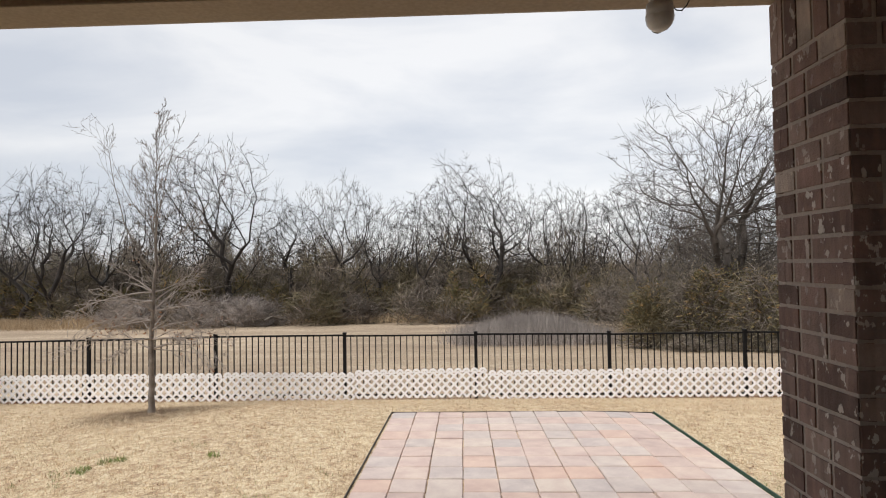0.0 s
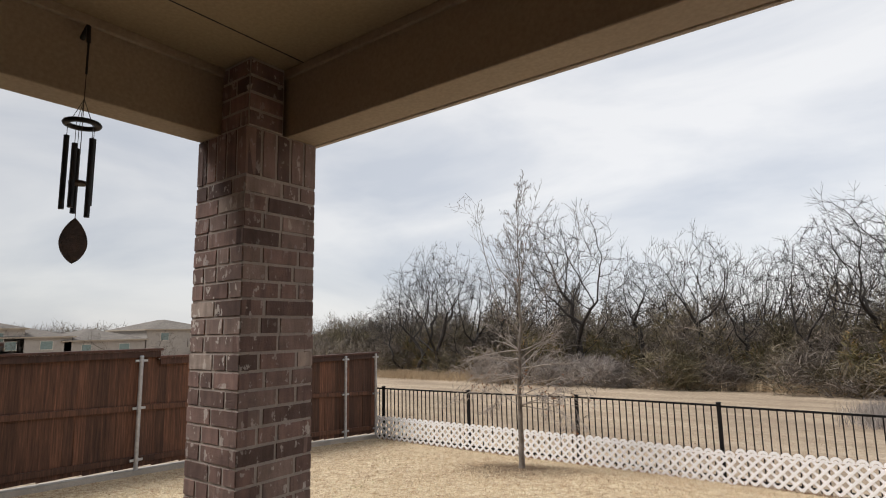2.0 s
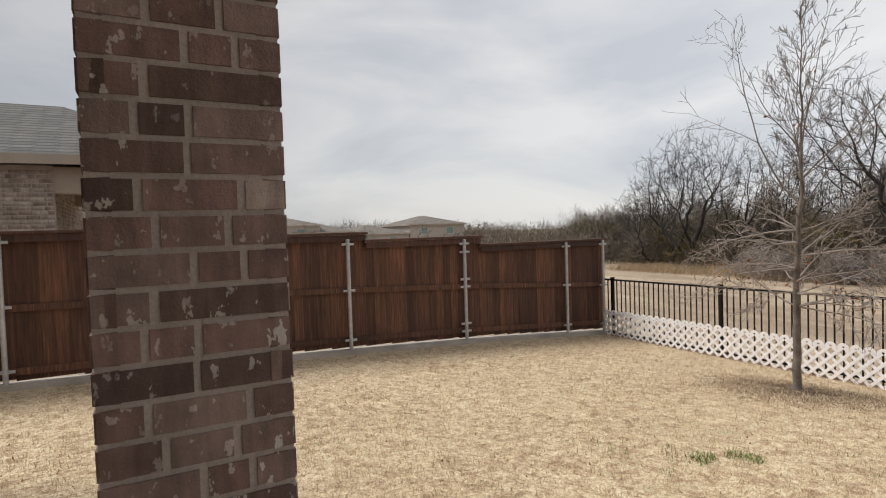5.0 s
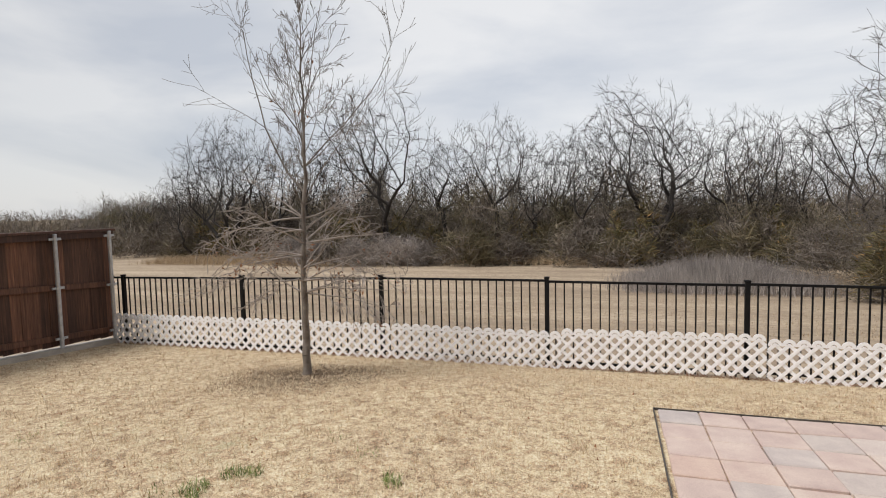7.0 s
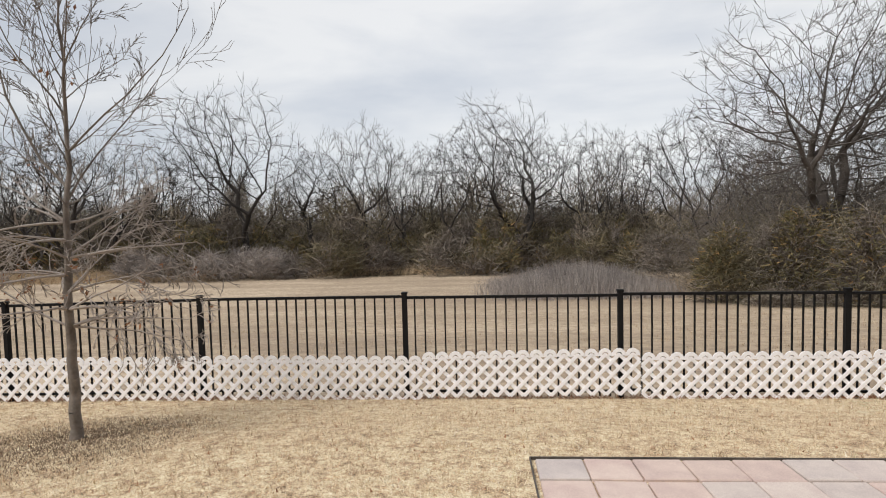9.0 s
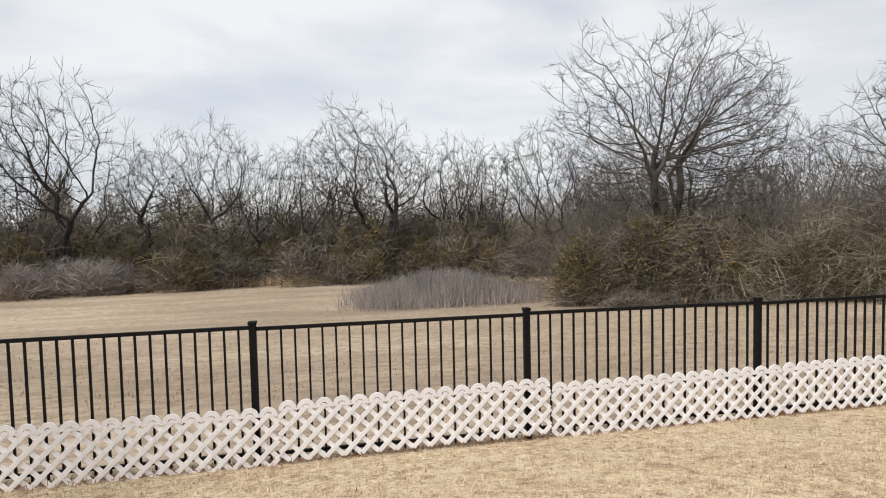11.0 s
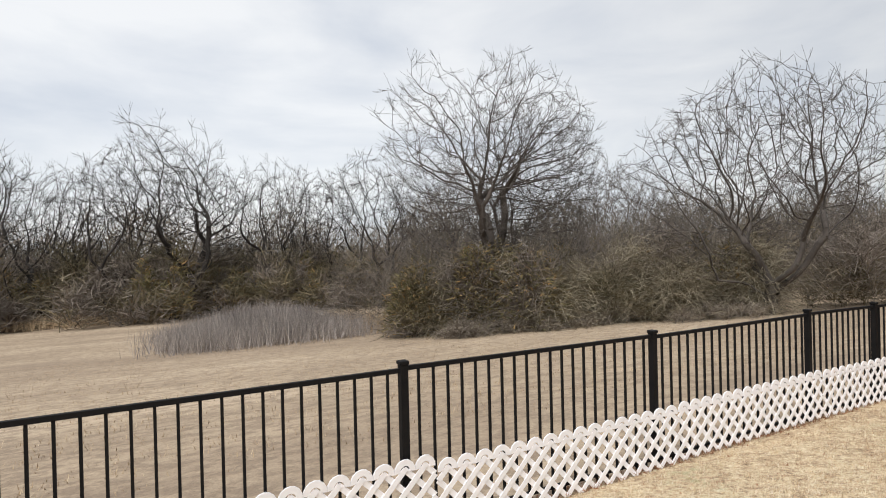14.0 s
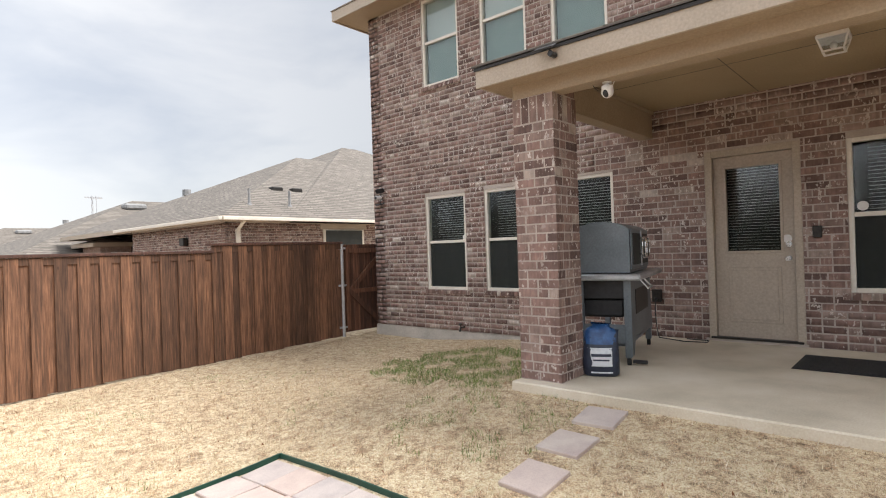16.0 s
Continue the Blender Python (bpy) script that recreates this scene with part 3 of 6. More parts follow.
def window(index, x0, x1, z0, z1, upper):
    w = tagged(new(f"window_{index}"), kind="structure")
    w.matrix_world = pose((x0 + x1) / 2, WALL_Y, z0)
    hw, h = (x1 - x0) / 2, z1 - z0
    f = 0.045
    bm = bmesh.new()
    for a in ((-hw, -hw + f, 0, h), (hw - f, hw, 0, h), (-hw + f, hw - f, 0, f), (-hw + f, hw - f, h - f, h)):
        add_box(bm, a[0], a[1], -0.10, -0.015, a[2], a[3], 0.004)
    part("window_frame", bm, vinyl, w)
    part("meeting_rail", box(-hw + f, hw - f, -0.085, -0.03, h * 0.49, h * 0.49 + 0.045, 0.003), vinyl, w)
    for k, (a, b) in enumerate(((f, h * 0.49), (h * 0.49 + 0.045, h - f))):
        p = part("pane", box(-hw + f, hw - f, -0.062, -0.058, a, b), glass, w)
        p.visible_shadow = False
    if upper:
        part("shade", box(-hw + f, hw - f, -0.13, -0.12, f, h - f), shade_mat, w)
        part("raised_shade", box(-hw + f, hw - f, -0.118, -0.11, h * 0.5, h - f), blind_mat, w, "pale roller shade in the upper sash")
    else:
        part("insect_screen", box(-hw + f, hw - f, -0.056, -0.053, f, h * 0.49), mesh_screen, w, "dark mesh screen over the lower sash")
        blind = tagged(new("blind"), "")
        blind.parent = w
        for z in np.arange(0.07, h - 0.08, 0.038):
            part("blind_slat", box(-hw + 0.07, hw - 0.16, -0.165, -0.135, z, z + 0.0035), blind_mat, blind)
    # sheets close behind the glass, coloured dark in place of a shaded room
    part("room_back", box(-hw, hw, -0.60, -0.58, 0, h), unlit_room, w)
    part("reveal", add_box(add_box(bmesh.new(), -hw, -hw + 0.01, -0.6, -0.1, 0, h), hw - 0.01, hw, -0.6, -0.1, 0, h), unlit_room, w)
    return w


for i, q in enumerate(WINDOWS + UPPER):
    window(i + 1, *q, upper=i >= 4)

# door
dx0, dx1, dz0, dz1 = DOOR
door = tagged(new("door_1"), kind="structure")
door.matrix_world = pose(0, WALL_Y, 0)
bm = bmesh.new()
for a in ((dx0, dx0 + 0.075, 0.03, dz1), (dx1 - 0.075, dx1, 0.03, dz1), (dx0 + 0.075, dx1 - 0.075, dz1 - 0.075, dz1)):
    add_box(bm, a[0], a[1], -0.13, 0.004, a[2], a[3], 0.004)
part("door_frame", bm, trim_paint, door)
lx0, lx1 = dx0 + 0.08, dx1 - 0.08
gx0, gx1, gz0, gz1 = lx0 + 0.13, lx1 - 0.13, 1.02, 1.95
bm = bmesh.new()
for a in split_rects(lx0, lx1, 0.05, 2.085, [(gx0, gx1, gz0, gz1)]):
    add_box(bm, a[0], a[1], -0.095, -0.05, a[2], a[3])
part("door_leaf", bm, door_paint, door, "taupe painted half-glass door")
bm = bmesh.new()
for a in ((gx0 - 0.03, gx0, gz0 - 0.03, gz1 + 0.03), (gx1, gx1 + 0.03, gz0 - 0.03, gz1 + 0.03), (gx0, gx1, gz0 - 0.03, gz0), (gx0, gx1, gz1, gz1 + 0.03)):
    add_box(bm, a[0], a[1], -0.05, -0.035, a[2], a[3], 0.004)
part("glass_trim", bm, door_paint, door)
bm = bmesh.new()
for a, b in ((lx0 + 0.13, lx1 - 0.13),):
    add_box(bm, a, b, -0.051, -0.043, 0.22, 0.84, 0.006)
    add_box(bm, a + 0.035, b - 0.035, -0.045, -0.038, 0.255, 0.805, 0.006)
part("door_panel", bm, door_paint, door)
p = part("pane", box(gx0, gx1, -0.066, -0.062, gz0, gz1), glass, door)
p.visible_shadow = False
blind = new("door_blind")
blind.parent = door
for z in np.arange(gz0 + 0.02, gz1 - 0.01, 0.032):
    part("blind_slat", box(gx0 + 0.01, gx1 - 0.01, -0.094, -0.072, z, z + 0.003), blind_mat, blind)
# dark sheet gives the door glass its shaded interior
part("room_back", box(dx0, dx1, -0.60, -0.58, 0, dz1), unlit_room, door)
hx = lx0 + 0.055
part("door_handle", add_cyl(add_cyl(cyl((hx, -0.05, 0.93), (hx, -0.02, 0.93), 0.028, n=16), (hx, -0.02, 0.93), (hx, 0.01, 0.93), 0.012), (hx, 0.01, 0.93), (hx, 0.045, 0.93), 0.020, 0.027, n=16), chrome, door, "satin chrome round knob")
part("deadbolt", add_cyl(cyl((hx, -0.05, 1.08), (hx, -0.03, 1.08), 0.030, n=16), (hx, -0.03, 1.08), (hx, -0.02, 1.08), 0.018, n=12), chrome, door, "satin chrome deadbolt")
part("threshold", box(dx0 + 0.02, dx1 - 0.02, -0.12, 0.03, 0.028, 0.05, 0.004), bronze, door, "dark bronze threshold")
part("door_step", box(dx0 - 0.02, dx1 + 0.02, -0.10, 0.012, -0.002, 0.028), mortar, door)

for at, owner in (((0.30 - 0.52, WALL_Y - 0.060, 1.14), "door"), ((-0.875, WALL_Y - 0.045, 1.44), "window"), ((4.21, WALL_Y - 0.045, 1.34), "window")):
    s = thing("alarm_sensor", at, "small round white sensor disc stuck on the glass", "sensor", "round white sensors on the glass")
    part("disc", cyl((0, 0, 0), (0, 0.012, 0), 0.048, 0.044, n=20), white_plastic, s)

# patio slab, ceiling, beams, roof edge
slab = tagged(new("patio_slab", mesh_from("patio_slab", add_box(add_box(bmesh.new(), -3.02, 1.345, WALL_Y + 0.004, -7.56, -0.35, 0.0, 0.012), -3.04, -3.022, -9.8, -9.79, -0.3, -0.2), concrete)), kind="structure")
TOP = 2.75
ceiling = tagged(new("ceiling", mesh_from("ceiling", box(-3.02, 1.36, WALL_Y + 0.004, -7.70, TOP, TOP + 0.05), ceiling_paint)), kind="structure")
bm = bmesh.new()
for x in (-2.42, -1.215, -0.01, 1.15):
    add_box(bm, x - 0.0025, x + 0.0025, WALL_Y + 0.01, -7.89, TOP - 0.0025, TOP + 0.001)
add_box(bm, -2.8, 1.14, -9.20, -9.193, TOP - 0.0015, TOP + 0.001)
tagged(new("ceiling_joints", mesh_from("ceiling_joints", bm, black_plastic)), kind="structure")
beams = tagged(new("patio_beams"), kind="structure")
CE, CW = 0.93, -2.955
CY0, CY1 = -8.09, -7.69
part("front_beam", box(CW + 0.0, CE + 0.40, -7.87, -7.70, 2.42, TOP, 0.004), beam_paint, beams)
part("west_beam", box(CW + 0.01, CW + 0.17, -9.836, -7.87, 2.42, TOP, 0.004), beam_paint, beams)
part("east_beam", box(CE + 0.23, CE + 0.39, WALL_Y + 0.004, -7.87, 2.42, TOP, 0.004), beam_paint, beams)
for x in (CW + 0.174, CE + 0.205):
    part("beam_trim", box(x - 0.003 if x < 0 else x, x + 0.02, -9.83 if x < 0 else WALL_Y + 0.006, -7.90, TOP - 0.04, TOP - 0.001, 0.003), beam_paint, beams)
part("beam_trim", box(CW + 0.2, CE + 0.2, -7.892, -7.872, TOP - 0.04, TOP - 0.001, 0.003), beam_paint, beams)
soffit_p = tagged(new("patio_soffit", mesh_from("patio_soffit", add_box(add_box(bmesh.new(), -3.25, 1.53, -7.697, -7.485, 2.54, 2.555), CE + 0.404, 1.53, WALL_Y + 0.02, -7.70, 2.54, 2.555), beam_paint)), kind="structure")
roof = tagged(new("patio_roof"), kind="structure")


def slope_sheet(points, thick, mat, parent, name):
    bm = bmesh.new()
    lo = [bm.verts.new(p) for p in points]
    hi = [bm.verts.new((p[0], p[1], p[2] + thick)) for p in points]
    bm.faces.new(lo[::-1])
    bm.faces.new(hi)
    n = len(points)
    for i in range(n):
        bm.faces.new((lo[i], lo[(i + 1) % n], hi[(i + 1) % n], hi[i]))
    bmesh.ops.recalc_face_normals(bm, faces=bm.faces)
    return part(name, bm, mat, parent)


slope_sheet([(-3.27, -7.435, 2.70), (1.57, -7.435, 2.70), (1.57, -10.44, 3.45), (-3.27, -10.44, 3.45)], 0.02, shingle, roof, "roof_sheet")
part("front_fascia", box(-3.25, 1.545, -7.485, -7.46, 2.525, 2.69, 0.003), trim_paint, roof)
part("drip_edge", box(-3.26, 1.555, -7.459, -7.447, 2.67, 2.695), bronze, roof)
slope_sheet([(1.532, -7.485, 2.54), (1.554, -7.485, 2.54), (1.554, -10.44, 2.54), (1.532, -10.44, 2.54)], 0.14, trim_paint, roof, "side_fascia")
bm = bmesh.new()
vs = [bm.verts.new(p) for p in ((1.53, -7.49, 2.56), (1.53, -10.44, 2.56), (1.53, -10.44, 3.44), (1.53, -7.49, 2.69))]
bm.faces.new(vs)
r = bmesh.ops.extrude_face_region(bm, geom=bm.faces[:])
for v in [g for g in r["geom"] if isinstance(g, bmesh.types.BMVert)]:
    v.co.x -= 0.03
bmesh.ops.recalc_face_normals(bm, faces=bm.faces)
part("gable_infill", bm, beam_paint, roof)
# wing roof with its eave
wroof = tagged(new("wing_roof"), kind="structure")
part("soffit", box(-6.68, -3.28, -9.835, -9.60, 2.70, 2.715), beam_paint, wroof)
part("fascia", box(-6.70, -3.28, -9.60, -9.575, 2.62, 2.79, 0.003), trim_paint, wroof)
part("drip_edge", box(-6.71, -3.28, -9.573, -9.56, 2.77, 2.80), bronze, wroof)
slope_sheet([(-6.72, -9.56, 2.80), (-3.05, -9.56, 2.80), (-3.05, -13.2, 4.5), (-6.72, -13.2, 4.5)], 0.02, shingle, wroof, "roof_sheet")
part("side_fascia", box(-6.70, -6.675, -16.0, -9.60, 2.62, 2.79), trim_paint, wroof)
# main eave
eave = tagged(new("main_roof"), kind="structure")
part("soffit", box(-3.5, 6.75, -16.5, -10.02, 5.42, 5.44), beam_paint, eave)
part("fascia", add_box(box(-3.5, 6.75, -10.02, -9.995, 5.40, 5.58), 6.75, 6.775, -16.5, -9.995, 5.40, 5.58), trim_paint, eave)
slope_sheet([(-3.5, -9.98, 5.58), (6.79, -9.98, 5.58), (1.7, -13.5, 7.2), (1.6, -13.5, 7.2)], 0.02, shingle, eave, "roof_sheet")
slope_sheet([(6.79, -9.98, 5.58), (6.79, -16.5, 5.58), (1.7, -13.5, 7.2)], 0.02, shingle, eave, "roof_sheet")


def brick_column(name, x0, y0):
    """A square brick column of 0.40 m, laid in courses that turn round its corners."""
    s, col = 0.40, tagged(new(name), kind="structure")
    col.matrix_world = pose(x0 + s / 2, y0 + s / 2, 0)
    part("column_core", box(-s / 2 + 0.006, s / 2 - 0.006, -s / 2 + 0.006, s / 2 - 0.006, 0, 2.42), mortar, col)
    n = 28
    for k in range(n):
        z0 = 0.006 + k * COURSE
        for face in range(4):
            m = pose(x0 + s / 2, y0 + s / 2, 0, 0, 0, 90 * face) @ pose(0, s / 2 - 0.006, 0)
            cuts = ((0.205,), (0.10, 0.30), (0.20, 0.30), (0.10, 0.20), (0.28,), (0.13, 0.27))[(k * 5 + face * (2 + k % 3)) % 6]
            ends = (0.001 - JOINT / 2, *cuts, s - 0.001 + JOINT / 2)
            for u, v in zip(ends, ends[1:]):
                PENDING_BRICKS.append((col, [(-s / 2 + u + JOINT / 2, -s / 2 + v - JOINT / 2, z0, z0 + COURSE - JOINT)], m, brick_one))
    z0 = 0.006 + n * COURSE
    for face in range(4):
        m = pose(x0 + s / 2, y0 + s / 2, 0, 0, 0, 90 * face) @ pose(0, s / 2 - 0.006, 0)
        for i in range(5):
            PENDING_BRICKS.append((col, [(-s / 2 + 0.001 + i * 0.0798, -s / 2 + i * 0.0798 + 0.069, z0, 2.418)], m, brick_one))
    return col


brick_column("column_east", CE, CY0)
brick_column("column_west", CW, CY0)
for x0, x1 in ((CE, CE + 0.228), (CW + 0.172, CW + 0.40)):
    cap = tagged(new("column_head", mesh_from("column_head", box(x0 + 0.012, x1 - 0.006 if x0 > 0 else x1, CY0 + 0.012, -7.895, 2.421, TOP - 0.002), mortar)), kind="structure")
    w = x1 - x0
    for k in range(4):
        z0, z1, sp = 2.426 + k * 0.080, 2.496 + k * 0.080, (0.06, 0.15, 0.10, 0.17)[k]
        PENDING_BRICKS.append((cap, [(x0 + 0.008, x0 + sp - 0.005, z0, z1)], pose(0, CY0 + 0.012, 0) @ pose(2 * x0 + w, 0, 0, 0, 0, 180), brick_one))
        PENDING_BRICKS.append((cap, [(x0 + sp + 0.005, x0 + w - 0.008, z0, z1)], pose(0, CY0 + 0.012, 0) @ pose(2 * x0 + w, 0, 0, 0, 0, 180), brick_one))
        side = pose(x0 + 0.012, 0, 0, 0, 0, 90) if x0 > 0 else pose(x1, 0, 0, 0, 0, -90)
        a, b = (CY0 + 0.012, -7.90) if x0 > 0 else (7.90, -CY0 - 0.012)
        PENDING_BRICKS.append((cap, [(a, b, z0, z1)], side, brick_one))


# ---- fences ----
def iron_fence():
    f = thing("iron_fence", (0, 0, 0), "black iron picket fence with square capped posts beyond the lawn", "fence")
    pbm = box(-0.027, 0.027, -0.027, 0.027, -0.45, 1.215, 0.003)
    post_mesh = mesh_from("post", pbm, iron_paint)
    cbm = box(-0.033, 0.033, -0.033, 0.033, 1.215, 1.24, 0.004)
    cap_mesh = mesh_from("post_cap", cbm, iron_paint)
    xs = [2.3 * k for k in range(-4, 3)] + [5.95]
    tops = [0.262, 0.285, 0.322, 0.324, 0.318, 0.300, 0.304, 0.285]
    ends = [-9.44] + xs + [6.62]
    for x, top in zip(xs, tops):
        p = part("post", post_mesh, iron_paint, f)
        p.location = (x, 0, top - 1.24)
        c = part("post_cap", cap_mesh, iron_paint, p)
    ztop = lambda x: float(np.interp(x, xs, tops)) - 0.035
    picket = mesh_from("picket", box(-0.008, 0.008, -0.008, 0.008, -1.09, 0.0), iron_paint)
    for a, b in zip(ends, ends[1:]):
        if b - a < 0.1:
            continue
        za = ztop(a) - 0.0 if a >= xs[0] else ztop(xs[0])
        dz = (hash_drop[ends.index(a) % len(hash_drop)])
        l = b - a - 0.054
        m = pose((a + b) / 2, 0, (ztop(a) + ztop(b)) / 2 - dz)
        for h, z in ((0.030, -0.03), (0.026, -1.06)):
            ang = math.atan2(ztop(b) - ztop(a), b - a)
            r = part("rail", box(-l / 2, l / 2, -0.014, 0.014, z, z + h, 0.002), iron_paint, f)
            r.matrix_world = m @ Matrix.Rotation(-ang, 4, "Y")
        n = max(1, int(round((b - a) / 0.1095)) - 1)
        for i in range(n):
            x = a + (b - a) * (i + 1) / (n + 1)
            if abs(x - a) < 0.05:
                continue
            q = part("picket", picket, iron_paint, f)
            q.location = (x, 0, ztop(x) - dz - 0.012)
    return f


hash_drop = (0.0, 0.0, 0.004, 0.0, 0.012, 0.0, 0.008, 0.0, 0.004)
iron_fence()

# lattice: crossed strips with a rounded loop where two meet at the top
PITCH, LH, STRIP = 0.146, 0.438, 0.039


def lattice_panel(x0, x1, z_of, lift, first):
    p = thing("lattice_panel", ((x0 + x1) / 2, -0.060, z_of((x0 + x1) / 2) + lift), "white plastic lattice panel tied to the black iron fence", "lattice", "lattice panels along the iron fence")
    half = (x1 - x0) / 2
    slope = math.atan2(z_of(x1) - z_of(x0), x1 - x0)
    p.matrix_world = p.matrix_world @ Matrix.Rotation(-slope, 4, "Y")
    n = int(round(2 * half / PITCH))
    step = 2 * half / n
    for side, y in ((1, 0.0), (-1, 0.0062)):
        for i in range(-int(LH / step) - 1, n + 1):
            a, b = i * step + step / 2, i * step + step / 2 + LH
            ca, cb = max(a, 0), min(b, 2 * half)
            if cb - ca < 0.03:
                continue
            za, zb = ca - a, LH - (b - cb)
            if side < 0:
                xa, xb = 2 * half - ca, 2 * half - cb
            else:
                xa, xb = ca, cb
            A, B = Vector((xa - half, 0, za)), Vector((xb - half, 0, zb))
            l = (B - A).length
            key = ("strip", round(l / 0.01))
            if key not in BRICK_MESHES:
                k = key[1] * 0.01
                BRICK_MESHES[key] = mesh_from("slat", box(-k / 2, k / 2, -0.003, 0.003, -STRIP / 2, STRIP / 2, 0.0012), white_vinyl)
            s = part("slat", BRICK_MESHES[key], white_vinyl, p)
            s.matrix_local = Matrix.Translation((A + B) / 2 + Vector((0, y, 0))) @ Matrix.Rotation(-math.atan2(B.z - A.z, B.x - A.x), 4, "Y")
    if "loop" not in BRICK_MESHES:
        bm = bmesh.new()
        r = step * 0.36
        ring = []
        for k in range(9):
            t = radians(-8 + 196 * k / 8)
            for rr in (r - STRIP / 2, r + STRIP / 2):
                for yy in (-0.004, 0.008):
                    ring.append(bm.verts.new((math.cos(t) * rr, yy, math.sin(t) * rr)))
        for k in range(8):
            o, q = 4 * k, 4 * k + 4
            for a, b in ((0, 1), (1, 3), (3, 2), (2, 0)):
                bm.faces.new((ring[o + a], ring[o + b], ring[q + b], ring[q + a]))
        bm.faces.new((ring[0], ring[2], ring[3], ring[1]))
        bm.faces.new((ring[32], ring[33], ring[35], ring[34]))
        bmesh.ops.recalc_face_normals(bm, faces=bm.faces)
        BRICK_MESHES["loop"] = mesh_from("loop", bm, white_vinyl)
    for i in range(n):
        s = part("loop", BRICK_MESHES["loop"], white_vinyl, p)
        s.location = (-half + (i + 0.5) * step, 0, LH - 0.012)
    return p


def lattice_foot(x):
    return float(np.interp(x, [-9.2, -6.9, -4.6, -2.3, 0, 2.3, 4.5, 6.6], [-0.87, -0.855, -0.85, -0.875, -0.845, -0.84, -0.83, -0.85]))


edges = [-9.36, -7.0, -4.45, -2.12, 0.20, 2.52, 4.74, 6.56]
for i, (a, b) in enumerate(zip(edges, edges[1:])):
    lattice_panel(a + 0.008, b - 0.008, lattice_foot, (0.0, 0.0, 0.012, 0.0, 0.0, 0.008, 0.0)[i] + (0.05 if i == 3 else 0.0), i)


def board_fence(name, x, sections, outward, mat, label, rail_side, y_end):
    """sections: (y0, y1, top); the boards stand on the side outward of the rails."""
    f = thing(name, (x, 0, 0), label, "fence")
    rng = random.Random(8)
    for y0, y1, top in sections:
        y = y0
        k = 0
        while y < y1 - 0.02:
            w = min(0.138 if rail_side else (0.105, 0.142)[k % 2], y1 - y)
            zb = gz(x - 0.05 * outward, y + w / 2) + (0.10 if rail_side else 0.02)
            out = 0.021 if (not rail_side and k % 2) else 0.0
            t = top - 0.05
            lap = 0.0 if rail_side or k % 2 else 0.022
            key = ("board", round(w, 2), lap, round((t - zb) / 0.02), mat.name)
            if key not in BRICK_MESHES:
                BRICK_MESHES[key] = mesh_from("board", box(-0.008, 0.008, -w / 2 - lap, w / 2 + lap, -key[3] * 0.02, 0, 0.002), mat)
            b = part("board", BRICK_MESHES[key], mat, f)
            b.location = (outward * (0.028 if rail_side else -0.028 - out), y + w / 2 , t)
            b.rotation_euler = (0.0, rng.uniform(-0.004, 0.004), rng.uniform(-0.012, 0.012) if rail_side else rng.uniform(-0.03, 0.03))
            y += w
            k += 1
        ym, l = (y0 + y1) / 2, y1 - y0
        inner = -outward
        part("cap", box(-0.075, 0.075, y0 - 0.03, y1 + 0.03, top - 0.038, top, 0.004), cap_wood, f, "dark cedar cap board")
        part("trim_board", box(inner * 0.042 - 0.009, inner * 0.042 + 0.009, y0, y1, top - 0.135, top - 0.040, 0.003), cap_wood if rail_side else mat, f)
        ends_z = [gz(x, y0), gz(x, y1)]
        rails = [(0.22, 0.03), (0.98, 0.03)] if rail_side else [(0.3, 0.0)]
        for h, _ in rails:
            za, zb = ends_z[0] + h, ends_z[1] + h
            r = part("rail", box(-0.019, 0.019, -l / 2, l / 2, -0.043, 0.043, 0.003), mat, f)
            r.matrix_world = pose(x + inner * 0.0, ym, (za + zb) / 2) @ Matrix.Rotation(math.atan2(zb - za, l), 4, "X")
    return f


WX, EX = -9.47, 6.70
board_fence("cedar_fence_west", WX, [(-14.0, -11.6, 1.56), (-11.6, -7.05, 1.43), (-7.05, -4.95, 1.29), (-4.95, -2.85, 1.17), (-2.85, 0.06, 1.02)], -1, stained_wood,
            "red-brown stained cedar fence, rail side, with stepped dark cap", True, 0)
board_fence("cedar_fence_east", EX, [(-9.93, -7.53, 1.36), (-7.53, -3.70, 1.25), (-3.70, -1.69, 1.11), (-1.69, -0.06, 0.96)], 1, weathered_wood,
            "brown weathered cedar board fence with stepped capped top beside the lawn", False, 0)
part_end = thing("fence_end_post", (EX - 0.03, -0.04, 0), "square cedar end post between board fence and iron fence", "fence post")
part("post", box(-0.045, 0.045, -0.035, 0.055, -0.95, 0.90, 0.004), weathered_wood, part_end)

bm = bmesh.new()
for y in np.arange(-14.0, 0.0, 1.0):
    za, zb = gz(WX, y), gz(WX, y + 1)
    vs = []
    for yy, zz in ((y, za), (y + 1, zb)):
        for xx, dz in ((-0.10, -0.2), (0.10, -0.2), (0.10, 0.075), (-0.10, 0.075)):
            vs.append(bm.verts.new((WX + xx, yy, zz + dz)))
    for i in range(4):
        bm.faces.new((vs[i], vs[(i + 1) % 4], vs[4 + (i + 1) % 4], vs[4 + i]))
    bm.faces.new(vs[:4][::-1])
    bm.faces.new(vs[4:])
bmesh.ops.recalc_face_normals(bm, faces=bm.faces)
tagged(new("mow_strip", mesh_from("mow_strip", bm, footing_mat)), kind="structure")


